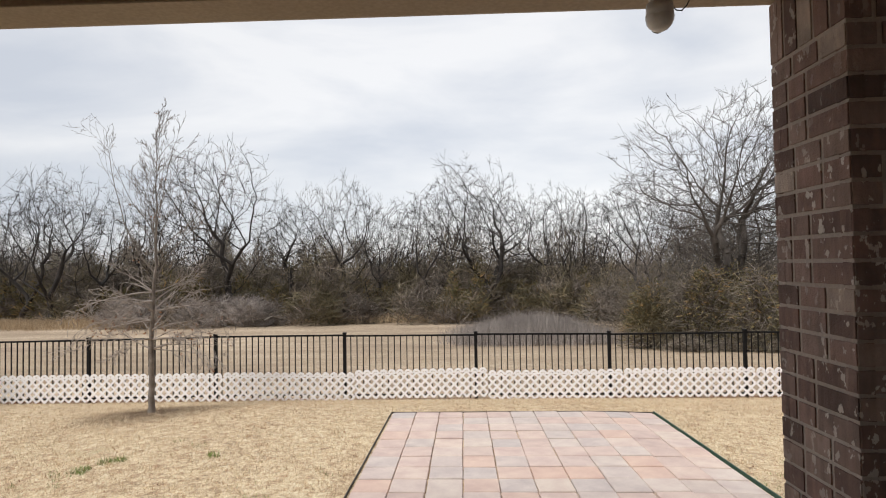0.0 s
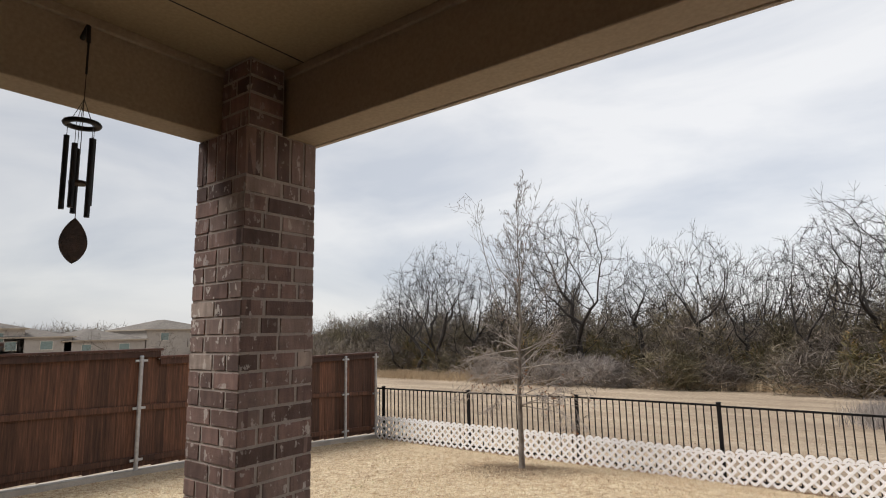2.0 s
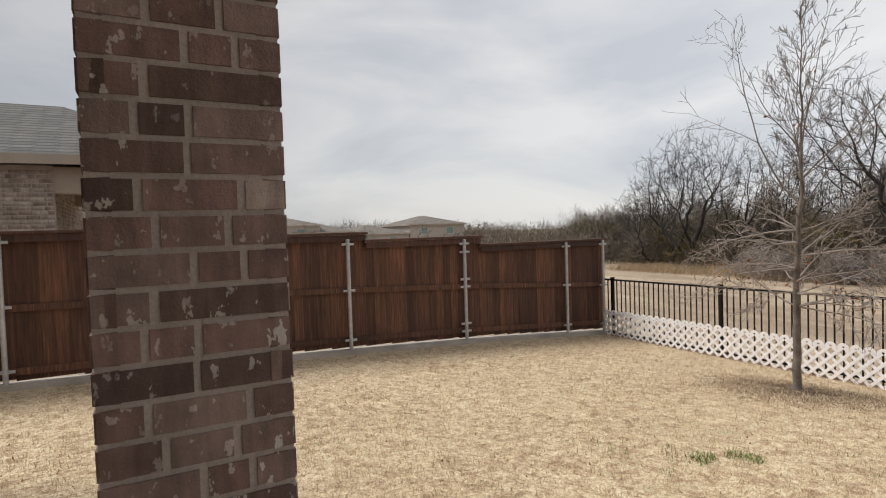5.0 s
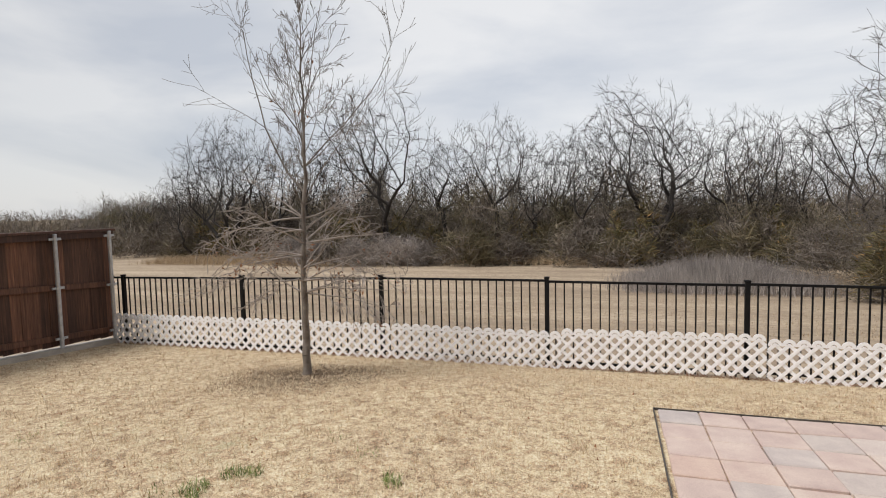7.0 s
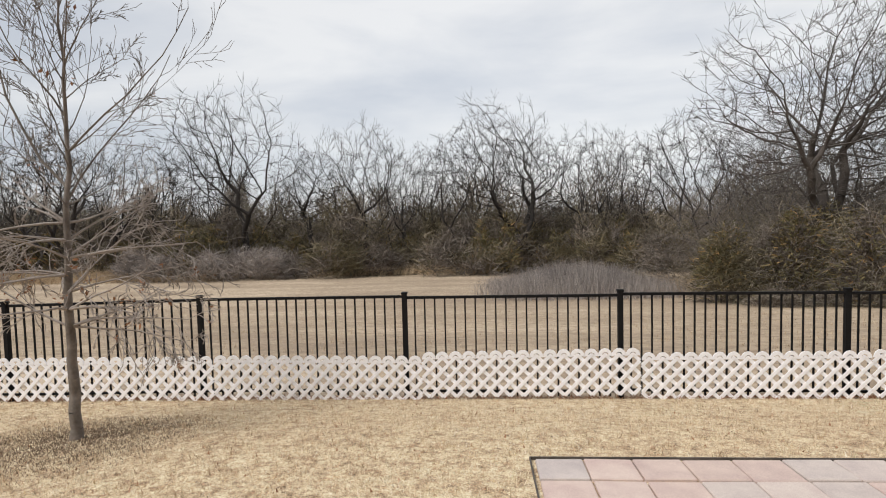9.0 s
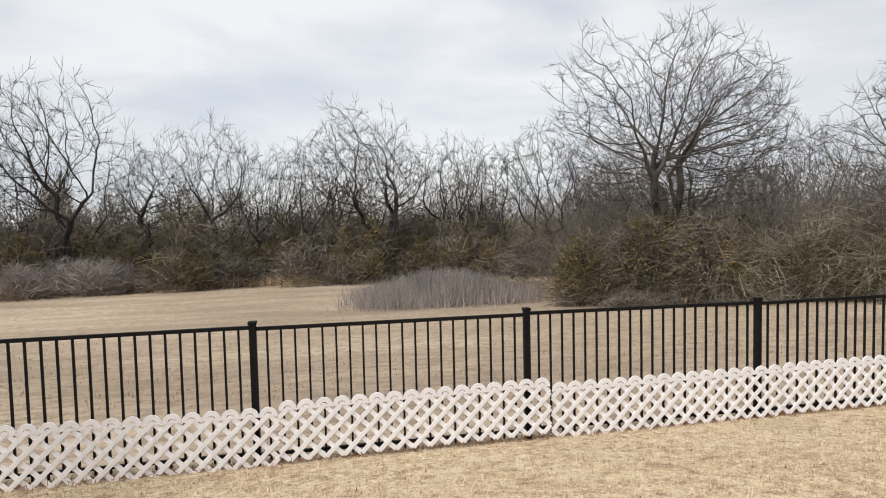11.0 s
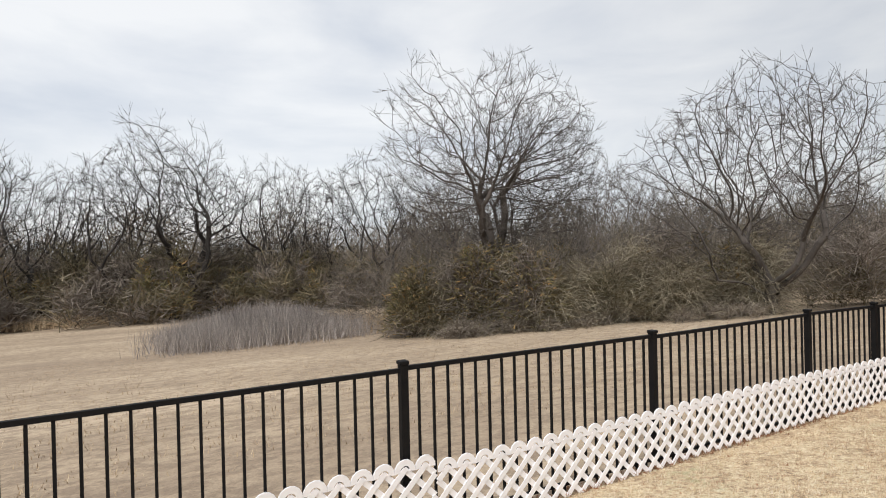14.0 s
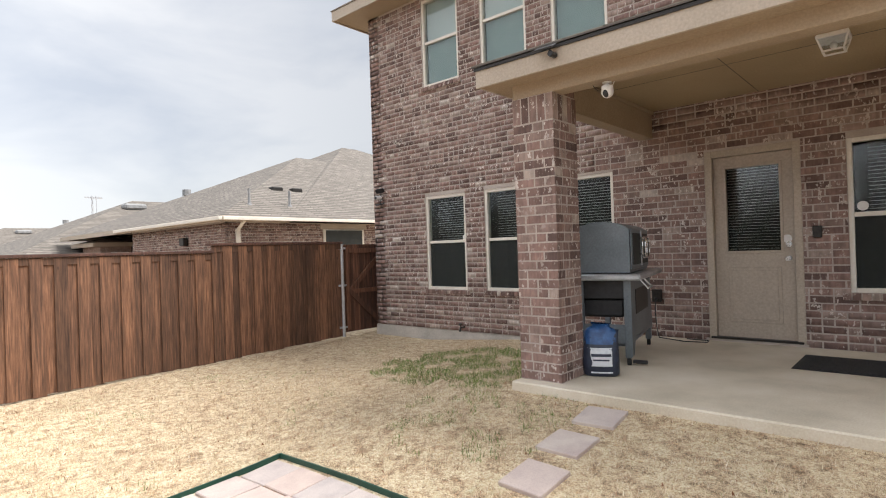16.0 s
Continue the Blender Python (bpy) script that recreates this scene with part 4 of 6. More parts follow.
def steel_post(x, y, z0, z1, group, doubles=False, side=1):
    p = thing("steel_fence_post", (x, y, z0), "galvanized round steel post clamped to the cedar fence", "fence post", group)
    part("pipe", cyl((0, 0, -0.15), (0, 0, z1 - z0), 0.030, n=14), galvanized, p, smooth=False)
    part("post_cap", cyl((0, 0, z1 - z0), (0, 0, z1 - z0 + 0.018), 0.035, 0.026, n=14), galvanized, p)
    for h in ((0.17, 0.93, z1 - z0 - 0.06) if not doubles else (0.17, 0.30, 0.93, 1.06, z1 - z0 - 0.06, z1 - z0 - 0.20)):
        part("clamp", add_box(cyl((0, 0, h - 0.022), (0, 0, h + 0.022), 0.037, n=14), -0.012, 0.012, -0.095, 0.095, h - 0.018, h + 0.018, 0.003), galvanized, p)
    return p


for y, top, dbl in ((0.0 - 0.03, 0.97, False), (-0.96, 0.96, False), (-3.19, 1.10, True), (-5.25, 1.17, False), (-7.41, 1.38, True), (-9.48, 1.36, False), (-11.6, 1.40, False)):
    steel_post(WX + 0.058, y, gz(WX, y) + 0.05, top, "steel posts of the west fence", dbl)
steel_post(EX - 0.035, -9.96, gz(EX, -9.96), 1.30, "steel posts of the side gate")

# the darker wood puts the shade beside the house into the gate's colour
gate = thing("side_gate", (EX + 0.0, -10.46, gz(EX, -10.4)), "cedar side gate with crossed braces, coloured dark for house-side shade", "gate")
rng = random.Random(4)
for i in range(7):
    y = 0.43 - i * 0.138
    b = part("board", box(-0.008, 0.008, y - 0.066, y + 0.066, 0.06, 1.66, 0.002), stained_wood, gate)
part("gate_frame", add_box(add_box(box(-0.05, -0.010, 0.34, 0.42, 0.1, 1.62, 0.003), -0.05, -0.010, -0.48, -0.40, 0.1, 1.62, 0.003), -0.05, -0.010, -0.40, 0.34, 1.50, 1.59, 0.003), stained_wood, gate)
for s in (1, -1):
    q = part("brace", box(-0.02, 0.02, -0.52, 0.52, -0.045, 0.045, 0.003), stained_wood, gate)
    q.matrix_local = pose(-0.032 - 0.004 * s, -0.03, 0.48 if s > 0 else 1.12) @ Matrix.Rotation(s * radians(41), 4, "X")
part("middle_rail", box(-0.05, -0.010, -0.40, 0.34, 0.76, 0.84, 0.003), stained_wood, gate)

# ---- pavers ----
pav = tagged(new("paver_patio"), kind="structure")
PX0, PX1, PY0, PY1 = -1.14, 2.20, -5.83, -2.44
TN, TM = 11, 11
tile_w, tile_h = (PX1 - PX0) / TN, (PY1 - PY0) / TM
tile_mesh = mesh_from("paver", box(-tile_w / 2 + 0.004, tile_w / 2 - 0.004, -tile_h / 2 + 0.009, tile_h / 2 - 0.009, -0.045, 0, 0.006), paver_mat)


def on_ground(x, y, dz, turn=0.0, step=0.15):
    sx = (gz(x + step, y) - gz(x - step, y)) / (2 * step)
    sy = (gz(x, y + step) - gz(x, y - step)) / (2 * step)
    return Matrix.Translation((x, y, gz(x, y) + dz)) @ Matrix.Rotation(math.atan(sy), 4, "X") @ Matrix.Rotation(-math.atan(sx), 4, "Y") @ Matrix.Rotation(radians(turn), 4, "Z")


rng = random.Random(12)
PAVER_AT = []
for i in range(TN):
    for j in range(TM):
        x, y = PX0 + (i + 0.5) * tile_w, PY0 + (j + 0.5) * tile_h
        PAVER_AT.append(on_ground(x + rng.uniform(-0.003, 0.003), y + rng.uniform(-0.006, 0.006), 0.022 + rng.uniform(-0.004, 0.005), rng.uniform(-0.8, 0.8)) @ pose(0, 0, 0, rng.uniform(-0.7, 0.7), rng.uniform(-0.7, 0.7)))
edge = thing("lawn_edging", (0, 0, 0), "green metal lawn edging, with dark strips as shadow gaps, round pavers", "edging")


def edge_run(x0, y0, x1, y1, mat=green_edge, half=0.006, lift=0.034):
    n = 8
    bm = bmesh.new()
    for k in range(n):
        xa, ya, xb, yb = x0 + (x1 - x0) * k / n, y0 + (y1 - y0) * k / n, x0 + (x1 - x0) * (k + 1) / n, y0 + (y1 - y0) * (k + 1) / n
        d = Vector((xb - xa, yb - ya, 0)).normalized()
        nrm = Vector((-d.y, d.x, 0)) * half
        vs = []
        for xx, yy in ((xa, ya), (xb, yb)):
            for s in (-1, 1):
                for dz in (-0.06, lift):
                    vs.append(bm.verts.new((xx + nrm.x * s, yy + nrm.y * s, gz(xx, yy) + dz)))
        for f in ((0, 1, 5, 4), (3, 2, 6, 7), (1, 3, 7, 5)):
            bm.faces.new([vs[i] for i in f])
    bmesh.ops.recalc_face_normals(bm, faces=bm.faces)
    return part("edging_strip", bm, mat, edge)


edge_run(PX1 + 0.03, PY0 - 0.03, PX1 + 0.03, PY1 + 0.03)
edge_run(PX0 - 0.03, PY0 - 0.03, PX1 + 0.03, PY0 - 0.03)
# west and north: no edging, dark strips drawn for the shadow in the gap
edge_run(PX0 - 0.03, PY0 - 0.03, PX0 - 0.03, PY1 + 0.03, bark, 0.004, 0.02)
edge_run(PX0 - 0.03, PY1 + 0.03, PX1 + 0.03, PY1 + 0.03, bark, 0.004, 0.02)

stone_mesh = mesh_from("stepping_stone", box(-0.152, 0.152, -0.152, 0.152, -0.04, 0.0, 0.005), paver_mat)
for x, y in ((0.38, -7.77), (0.42, -7.32), (0.42, -6.85), (0.38, -6.38)):
    s = tagged(new("stepping_stone", stone_mesh), "square pinkish concrete stepping stone set in the dry lawn", "stepping stone", "stepping stones from patio to pavers")
    s.matrix_world = on_ground(x, y, 0.025, random.uniform(-8, 8))

# ---- patio things ----
def wind_chime():
    c = thing("wind_chime", (-2.72, -8.68, 2.285), "black wind chime with wooden sail under the patio beam", "wind chime")
    part("hook", add_cyl(add_cyl(cyl((-0.088, 0, 0.36), (-0.01, 0, 0.40), 0.010), (-0.01, 0, 0.40), (0.0, 0, 0.33), 0.008), (0, 0, 0.33), (0, 0, 0.20), 0.004), bronze, c)
    bm = bmesh.new()
    R, r, n, k = 0.053, 0.0125, 28, 8
    vs = [[bm.verts.new(((R + r * math.cos(b)) * math.cos(a), (R + r * math.cos(b)) * math.sin(a), 0.8 * r * math.sin(b))) for b in np.linspace(0, 2 * math.pi, k, endpoint=False)] for a in np.linspace(0, 2 * math.pi, n, endpoint=False)]
    for i in range(n):
        for j in range(k):
            bm.faces.new((vs[i][j], vs[(i + 1) % n][j], vs[(i + 1) % n][(j + 1) % k], vs[i][(j + 1) % k]))
    bmesh.ops.recalc_face_normals(bm, faces=bm.faces)
    part("ring", bm, bronze, c, smooth=True)
    for i, (l, dz) in enumerate(((0.30, 0.06), (0.26, 0.045), (0.25, 0.085), (0.28, 0.05), (0.24, 0.09))):
        a = 2 * math.pi * i / 5 + 0.5
        x, y = 0.046 * math.cos(a), 0.046 * math.sin(a)
        part("cord", add_cyl(cyl((x, y, 0), (x, y, -dz), 0.0012, n=5), (x * 0.9, y * 0.9, 0), (0, 0, 0.10), 0.0012, n=5), bronze, c)
        part("tube", cyl((x, y, -dz), (x, y, -dz - l), 0.0095, n=12), black_plastic, c, "black metal tube")
    part("striker", add_cyl(cyl((0, 0, -0.222), (0, 0, -0.234), 0.030, n=20), (0, 0, 0.20), (0, 0, -0.37), 0.0015, n=5), walnut, c, "dark round wooden striker")
    bm = bmesh.new()
    m = 14
    front, back = [], []
    for k in range(m):
        t = k / (m - 1)
        w = 0.046 * math.sin(math.pi * t) ** 0.75 * (0.85 + 0.3 * t)
        z = -0.360 - 0.170 * t
        front.append((bm.verts.new((-0.003, -w, z)), bm.verts.new((-0.003, w, z))))
        back.append((bm.verts.new((0.003, -w, z)), bm.verts.new((0.003, w, z))))
    for k in range(m - 1):
        bm.faces.new((front[k][0], front[k][1], front[k + 1][1], front[k + 1][0]))
        bm.faces.new((back[k][1], back[k][0], back[k + 1][0], back[k + 1][1]))
        bm.faces.new((front[k][0], front[k + 1][0], back[k + 1][0], back[k][0]))
        bm.faces.new((front[k + 1][1], front[k][1], back[k][1], back[k + 1][1]))
    bmesh.ops.recalc_face_normals(bm, faces=bm.faces)
    part("sail", bm, walnut, c, "dark leaf-shaped wooden sail")


wind_chime()


def uv_ball(r, m, squash=(1, 1, 1), seg=20):
    bm = bmesh.new()
    bmesh.ops.create_uvsphere(bm, u_segments=seg, v_segments=seg // 2, radius=r, matrix=m @ Matrix.Diagonal((*squash, 1)))
    return bm


def dome_camera():
    c = thing("security_camera", (0.50, -7.80, 2.418), "white round security camera under the tan patio beam", "security camera")
    part("mount", add_cyl(cyl((0, 0, 0), (0, 0, -0.012), 0.036, n=20), (0, 0, -0.012), (0, 0, -0.035), 0.014), white_plastic, c)
    part("housing", add_cyl(uv_ball(0.048, Matrix.Translation((0, 0, -0.078))), (0, 0, -0.030), (0, 0, -0.080), 0.044, 0.048, n=20), white_plastic, c, smooth=True)
    part("lens_face", uv_ball(0.038, Matrix.Translation((0, 0.018, -0.088)), (0.75, 0.9, 0.95)), black_plastic, c, "glossy black lens face", smooth=True)
    part("antenna", cyl((-0.035, -0.02, -0.03), (-0.045, -0.03, 0.0), 0.005), white_plastic, c)
    bm = bmesh.new()
    pts = [Vector((0.03, 0, -0.03))] + [Vector((0.03 + 0.11 * t, 0.02 * t, -0.02 - 0.05 * math.sin(3.1 * t) + 0.09 * t * t)) for t in np.linspace(0.1, 1.5, 9)]
    for a, b in zip(pts, pts[1:]):
        add_cyl(bm, a, b, 0.0022, n=6)
    part("cable", bm, black_plastic, c)


dome_camera()


def solar_camera(name, at, turn, flip):
    c = thing(name, at, "small white camera with black solar panels on brick", "security camera", turn=turn)
    part("bracket", add_box(cyl((0, 0, 0), (0, 0.10, 0.0), 0.012), -0.03, 0.03, -0.004, 0.012, -0.05, 0.05), white_plastic, c)
    part("camera_body", add_cyl(cyl((0, 0.08, 0.0), (0.06, 0.20, -0.01), 0.034, n=18), (0.06, 0.20, -0.01), (0.066, 0.212, -0.012), 0.036, 0.03, n=18), white_plastic, c)
    part("lens", cyl((0.064, 0.210, -0.012), (0.068, 0.220, -0.013), 0.024, n=18), black_plastic, c, "black camera lens")
    for s, z in ((1, 0.12), (-1, -0.12)):
        q = part("solar_panel", box(-0.075, 0.075, -0.055, 0.055, -0.007, 0.007, 0.003), black_plastic, c, "black solar panel")
        q.matrix_local = pose(0.0, 0.10, z, 35 if s > 0 else -15, 12, 0)
        part("panel_arm", cyl((0, 0.02, 0), (0, 0.09, z * 0.93), 0.006), black_plastic, c)


solar_camera("wall_camera", (-6.10, -9.835, 2.16), 0, 1)
solar_camera("wall_camera", (6.12, -10.465, 2.13), 40, 1)

sp = thing("solar_lamp", (0.79, -7.455, 2.622), "black solar lamp panel fixed to the tan patio fascia", "solar lamp")
q = part("panel", box(-0.085, 0.085, -0.045, 0.045, -0.006, 0.006, 0.002), black_plastic, sp)
q.matrix_local = pose(0.02, 0.07, 0.045, -28, 0, 0)
part("lamp_head", add_cyl(cyl((-0.03, 0.0, -0.01), (-0.03, 0.075, -0.01), 0.022, n=14), (-0.03, 0.0, 0.0), (0.0, 0.06, 0.04), 0.007), black_plastic, sp)

lt = thing("ceiling_light", (-0.84, -9.06, TOP), "small white framed ceiling lantern with glass sides, unlit", "ceiling light")
part("base_plate", box(-0.11, 0.11, -0.11, 0.11, -0.035, 0.0, 0.006), white_plastic, lt)
for a in range(4):
    m = Matrix.Rotation(radians(90 * a), 4, "Z")
    part("corner_bar", cyl(m @ Vector((0.10, 0.10, -0.035)), m @ Vector((0.07, 0.07, -0.13)), 0.008, n=6), white_plastic, lt)
    bm = bmesh.new()
    vs = [bm.verts.new(m @ Vector(p)) for p in ((-0.098, 0.098, -0.036), (0.098, 0.098, -0.036), (0.068, 0.068, -0.128), (-0.068, 0.068, -0.128))]
    bm.faces.new(vs)
    g = part("glass_side", bm, glass, lt)
    g.visible_shadow = False
part("bottom_frame", add_box(add_box(add_box(box(-0.078, 0.078, 0.062, 0.078, -0.138, -0.126), -0.078, 0.078, -0.078, -0.062, -0.138, -0.126), 0.062, 0.078, -0.062, 0.062, -0.138, -0.126), -0.078, -0.062, -0.062, 0.062, -0.138, -0.126), white_plastic, lt)
part("bulb", uv_ball(0.028, Matrix.Translation((0, 0, -0.08)), seg=12), white_plastic, lt, smooth=True)

dm = thing("door_mat", (-0.98, -9.62, 0.0), "black ribbed rubber mat lying on the patio slab", "door mat")
bm = box(-0.55, 0.55, -0.36, 0.36, 0.001, 0.010, 0.003)
part("mat_sheet", bm, rubber, dm)
bm = bmesh.new()
for i in range(26):
    x = -0.51 + i * 0.0408
    add_box(bm, x - 0.010, x + 0.010, -0.33, 0.33, 0.0102, 0.014)
part("mat_ribs", bm, rubber, dm)


def grill():
    g = thing("smoker_grill", (1.12, -9.20, 0.0), "blue-grey steel grill on a wheeled cart on the patio", "grill", turn=13)
    L, W = 1.30, 0.56
    y0, y1, x0, x1 = -L / 2, L / 2, -W / 2, W / 2
    bm = bmesh.new()
    arch = [(x0 + 0.02, 0.87), (x0 + 0.02, 1.27)] + [(x0 + 0.02 + (W - 0.04) * t, 1.27 + 0.085 * math.sin(math.pi * t) ** 0.6) for t in np.linspace(0.04, 0.96, 11)] + [(x1 - 0.02, 1.27), (x1 - 0.02, 0.87)]
    lo = [bm.verts.new((x, y0 + 0.26, z)) for x, z in arch]
    hi = [bm.verts.new((x, y1 - 0.02, z)) for x, z in arch]
    bm.faces.new(lo)
    bm.faces.new(hi[::-1])
    for a in range(len(arch)):
        b = (a + 1) % len(arch)
        bm.faces.new((lo[b], lo[a], hi[a], hi[b]))
    bmesh.ops.recalc_face_normals(bm, faces=bm.faces)
    part("hood", bm, grey_steel, g)
    yc = 0.12
    door = part("hood_door", box(x0 + 0.004, x0 + 0.018, y0 + 0.29, y1 - 0.05, 0.90, 1.28, 0.004), grey_steel, g)
    part("door_glass", box(x0 - 0.002, x0 + 0.003, yc + 0.02, y1 - 0.10, 0.94, 1.24), screen_mat, door, "dark tinted door glass")
    part("door_glass", box(x0 - 0.002, x0 + 0.003, y0 + 0.34, yc - 0.02, 0.94, 1.24), screen_mat, door, "dark tinted door glass")
    part("door_bar", box(x0 - 0.012, x0 + 0.003, yc - 0.014, yc + 0.014, 0.92, 1.27, 0.003), pale_steel, door, "pale steel centre bar")
    for off in (0.09, -0.07):
        hb = bmesh.new()
        loop = [(off + yc + 0.13 * math.copysign(abs(math.cos(a)) ** 0.45, math.cos(a)), 1.10 + 0.10 * math.copysign(abs(math.sin(a)) ** 0.45, math.sin(a))) for a in np.linspace(0.01, 2 * math.pi + 0.01, 25)]
        for (ya, za), (yb, zb) in zip(loop, loop[1:]):
            add_cyl(hb, (x0 - 0.05, ya, za), (x0 - 0.05, yb, zb), 0.009, n=6)
        for zz in (1.18, 1.02):
            add_cyl(hb, (x0 - 0.05, off + yc, zz + 0.015), (x0, off + yc, zz + 0.015), 0.007, n=6)
        part("hood_handle", hb, chrome, g, "bright chrome loop handle")
    part("worktop", box(x0 - 0.08, x1 + 0.06, y0 - 0.12, y1 + 0.06, 0.80, 0.86, 0.014), pale_steel, g, "pale brushed steel worktop")
    part("burner_box", box(x0 + 0.03, x1 - 0.03, y0 + 0.10, y1 - 0.06, 0.62, 0.81, 0.01), black_plastic, g)
    for sx in (x0 + 0.03, x1 - 0.09):
        for sy in (y0 + 0.03, y1 - 0.09):
            part("leg", box(sx, sx + 0.06, sy, sy + 0.06, 0.07, 0.81, 0.006), grey_steel, g)
    bm = bmesh.new()
    outline = [(y1 - 0.02, 0.80), (y1 - 0.02, 0.09), (y1 - 0.12, 0.09), (y1 - 0.20, 0.26), (y0 + 0.02, 0.20), (y0 + 0.16, 0.80)]
    near_v = [bm.verts.new((x0 + 0.020, y, z)) for y, z in outline]
    far_v = [bm.verts.new((x0 + 0.045, y, z)) for y, z in outline]
    bm.faces.new(near_v)
    bm.faces.new(far_v[::-1])
    for a in range(6):
        bm.faces.new((near_v[(a + 1) % 6], near_v[a], far_v[a], far_v[(a + 1) % 6]))
    bmesh.ops.recalc_face_normals(bm, faces=bm.faces)
    part("side_panel", bm, grey_steel, g)
    part("side_panel", box(x0 + 0.014, x0 + 0.0195, y0 + 0.34, y1 - 0.24, 0.46, 0.70, 0.002), bronze, g, "darker grey inset panel")
    part("foot_pedal", box(x0 - 0.10, x0 + 0.03, y1 - 0.10, y1 - 0.05, 0.02, 0.05, 0.006), black_plastic, g, "black foot pedal")
    part("under_tray", box(x0 + 0.10, x1 - 0.05, y1 - 0.30, y1 - 0.10, 0.44, 0.62, 0.02), black_plastic, g)
    part("lower_shelf", box(x0 + 0.06, x1 - 0.06, y0 + 0.08, y1 - 0.08, 0.17, 0.20, 0.004), grey_steel, g)
    part("end_board", box(x0 + 0.05, x1 - 0.05, y1 - 0.055, y1 - 0.035, 0.20, 0.38, 0.003), grey_steel, g)
    part("towel_rail", add_cyl(add_cyl(cyl((x0 - 0.13, y1 - 0.02, 0.73), (x0 - 0.13, y1 - 0.26, 0.73), 0.010, n=8), (x0 - 0.13, y1 - 0.03, 0.73), (x0 - 0.06, y1 - 0.03, 0.81), 0.008, n=6), (x0 - 0.13, y1 - 0.25, 0.73), (x0 - 0.06, y1 - 0.25, 0.81), 0.008, n=6), pale_steel, g, "small pale side rail")
    for sx in (x0 + 0.06, x1 - 0.06):
        for sy in (y0 + 0.06, y1 - 0.06):
            w = part("caster", cyl((sx - 0.016, sy, 0.036), (sx + 0.016, sy, 0.036), 0.036, n=16), rubber, g, "black rubber caster")
            part("caster_fork", box(sx - 0.022, sx + 0.022, sy - 0.012, sy + 0.012, 0.055, 0.075), chrome, w, "chrome caster fork")


grill()

bag = thing("fertilizer_bag", (0.81, -8.17, 0.0), "navy and blue plastic bag beside the brick column", "bag", turn=26)
bag.scale = (1.12, 1.15, 0.93)
bm = bmesh.new()
rings = []
for z, w, d, dx in ((0.0, 0.115, 0.055, 0), (0.02, 0.135, 0.075, 0), (0.14, 0.140, 0.085, 0.004), (0.26, 0.132, 0.078, 0.0), (0.34, 0.125, 0.055, -0.006), (0.40, 0.118, 0.022, -0.015), (0.43, 0.115, 0.006, -0.022)):
    rings.append([bm.verts.new((dx + w * math.copysign(abs(math.cos(a)) ** 0.55, math.cos(a)), d * math.copysign(abs(math.sin(a)) ** 0.7, math.sin(a)), z)) for a in np.linspace(0, 2 * math.pi, 24, endpoint=False)])
for ra, rb in zip(rings, rings[1:]):
    for i in range(24):
        bm.faces.new((ra[i], ra[(i + 1) % 24], rb[(i + 1) % 24], rb[i]))
bm.faces.new(rings[0][::-1])
bm.faces.new(rings[-1])
bmesh.ops.recalc_face_normals(bm, faces=bm.faces)
part("bag_body", bm, bag_dark, bag, smooth=True)


def bag_patch(z0, z1, w, mat, name, bulge):
    bm = bmesh.new()
    rows = []
    for z in np.linspace(z0, z1, 5):
        d = float(np.interp(z, [0, 0.02, 0.14, 0.26, 0.34, 0.40], [0.055, 0.075, 0.085, 0.078, 0.055, 0.022])) + bulge
        rows.append([bm.verts.new((x, d * (1 - (abs(x) / 0.145) ** 3) ** 0.6 + 0.003, z)) for x in np.linspace(-w, w, 9)])
    for a, b in zip(rows, rows[1:]):
        for i in range(8):
            bm.faces.new((a[i], a[i + 1], b[i + 1], b[i]))
    return part(name, bm, mat, bag)


bag_patch(0.10, 0.27, 0.10, bag_white, "white_print", 0.001)
bag_patch(0.30, 0.36, 0.11, bag_blue, "blue_band", 0.002)
bag_patch(0.19, 0.215, 0.075, bag_dark, "print_bar", 0.003)
bag_patch(0.15, 0.165, 0.06, bag_dark, "print_bar", 0.003)
bag_patch(0.035, 0.05, 0.09, bag_white, "print_bar", 0.001)
for sx in (-1, 1):
    bm = bmesh.new()
    for z0, z1, xa, xb in ((0.03, 0.15, 0.137, 0.141), (0.15, 0.27, 0.141, 0.134), (0.27, 0.38, 0.134, 0.12)):
        bm.faces.new([bm.verts.new(p) for p in ((sx * (xa + 0.004), -0.012, z0), (sx * (xa + 0.004), 0.014, z0), (sx * (xb + 0.004), 0.014, z1), (sx * (xb + 0.004), -0.012, z1))])
    part("side_stripe", bm, bag_white, bag)
bm = bmesh.new()
rng = random.Random(3)
fold = [[bm.verts.new((w * math.cos(a) + rng.uniform(-0.012, 0.012), d * math.sin(a) + rng.uniform(-0.008, 0.008), z + rng.uniform(-0.014, 0.014) + 0.02 * math.cos(2 * a + 0.6))) for a in np.linspace(0, 2 * math.pi, 20, endpoint=False)] for z, w, d in ((0.33, 0.128, 0.062), (0.38, 0.124, 0.050), (0.42, 0.10, 0.040), (0.44, 0.06, 0.020), (0.475, 0.075, 0.012))]
for ra, rb in zip(fold, fold[1:]):
    for i in range(20):
        bm.faces.new((ra[i], ra[(i + 1) % 20], rb[(i + 1) % 20], rb[i]))
bm.faces.new(fold[-1])
bmesh.ops.recalc_face_normals(bm, faces=bm.faces)
part("bag_top", bm, bag_blue, bag, "crumpled blue bag top", smooth=True)

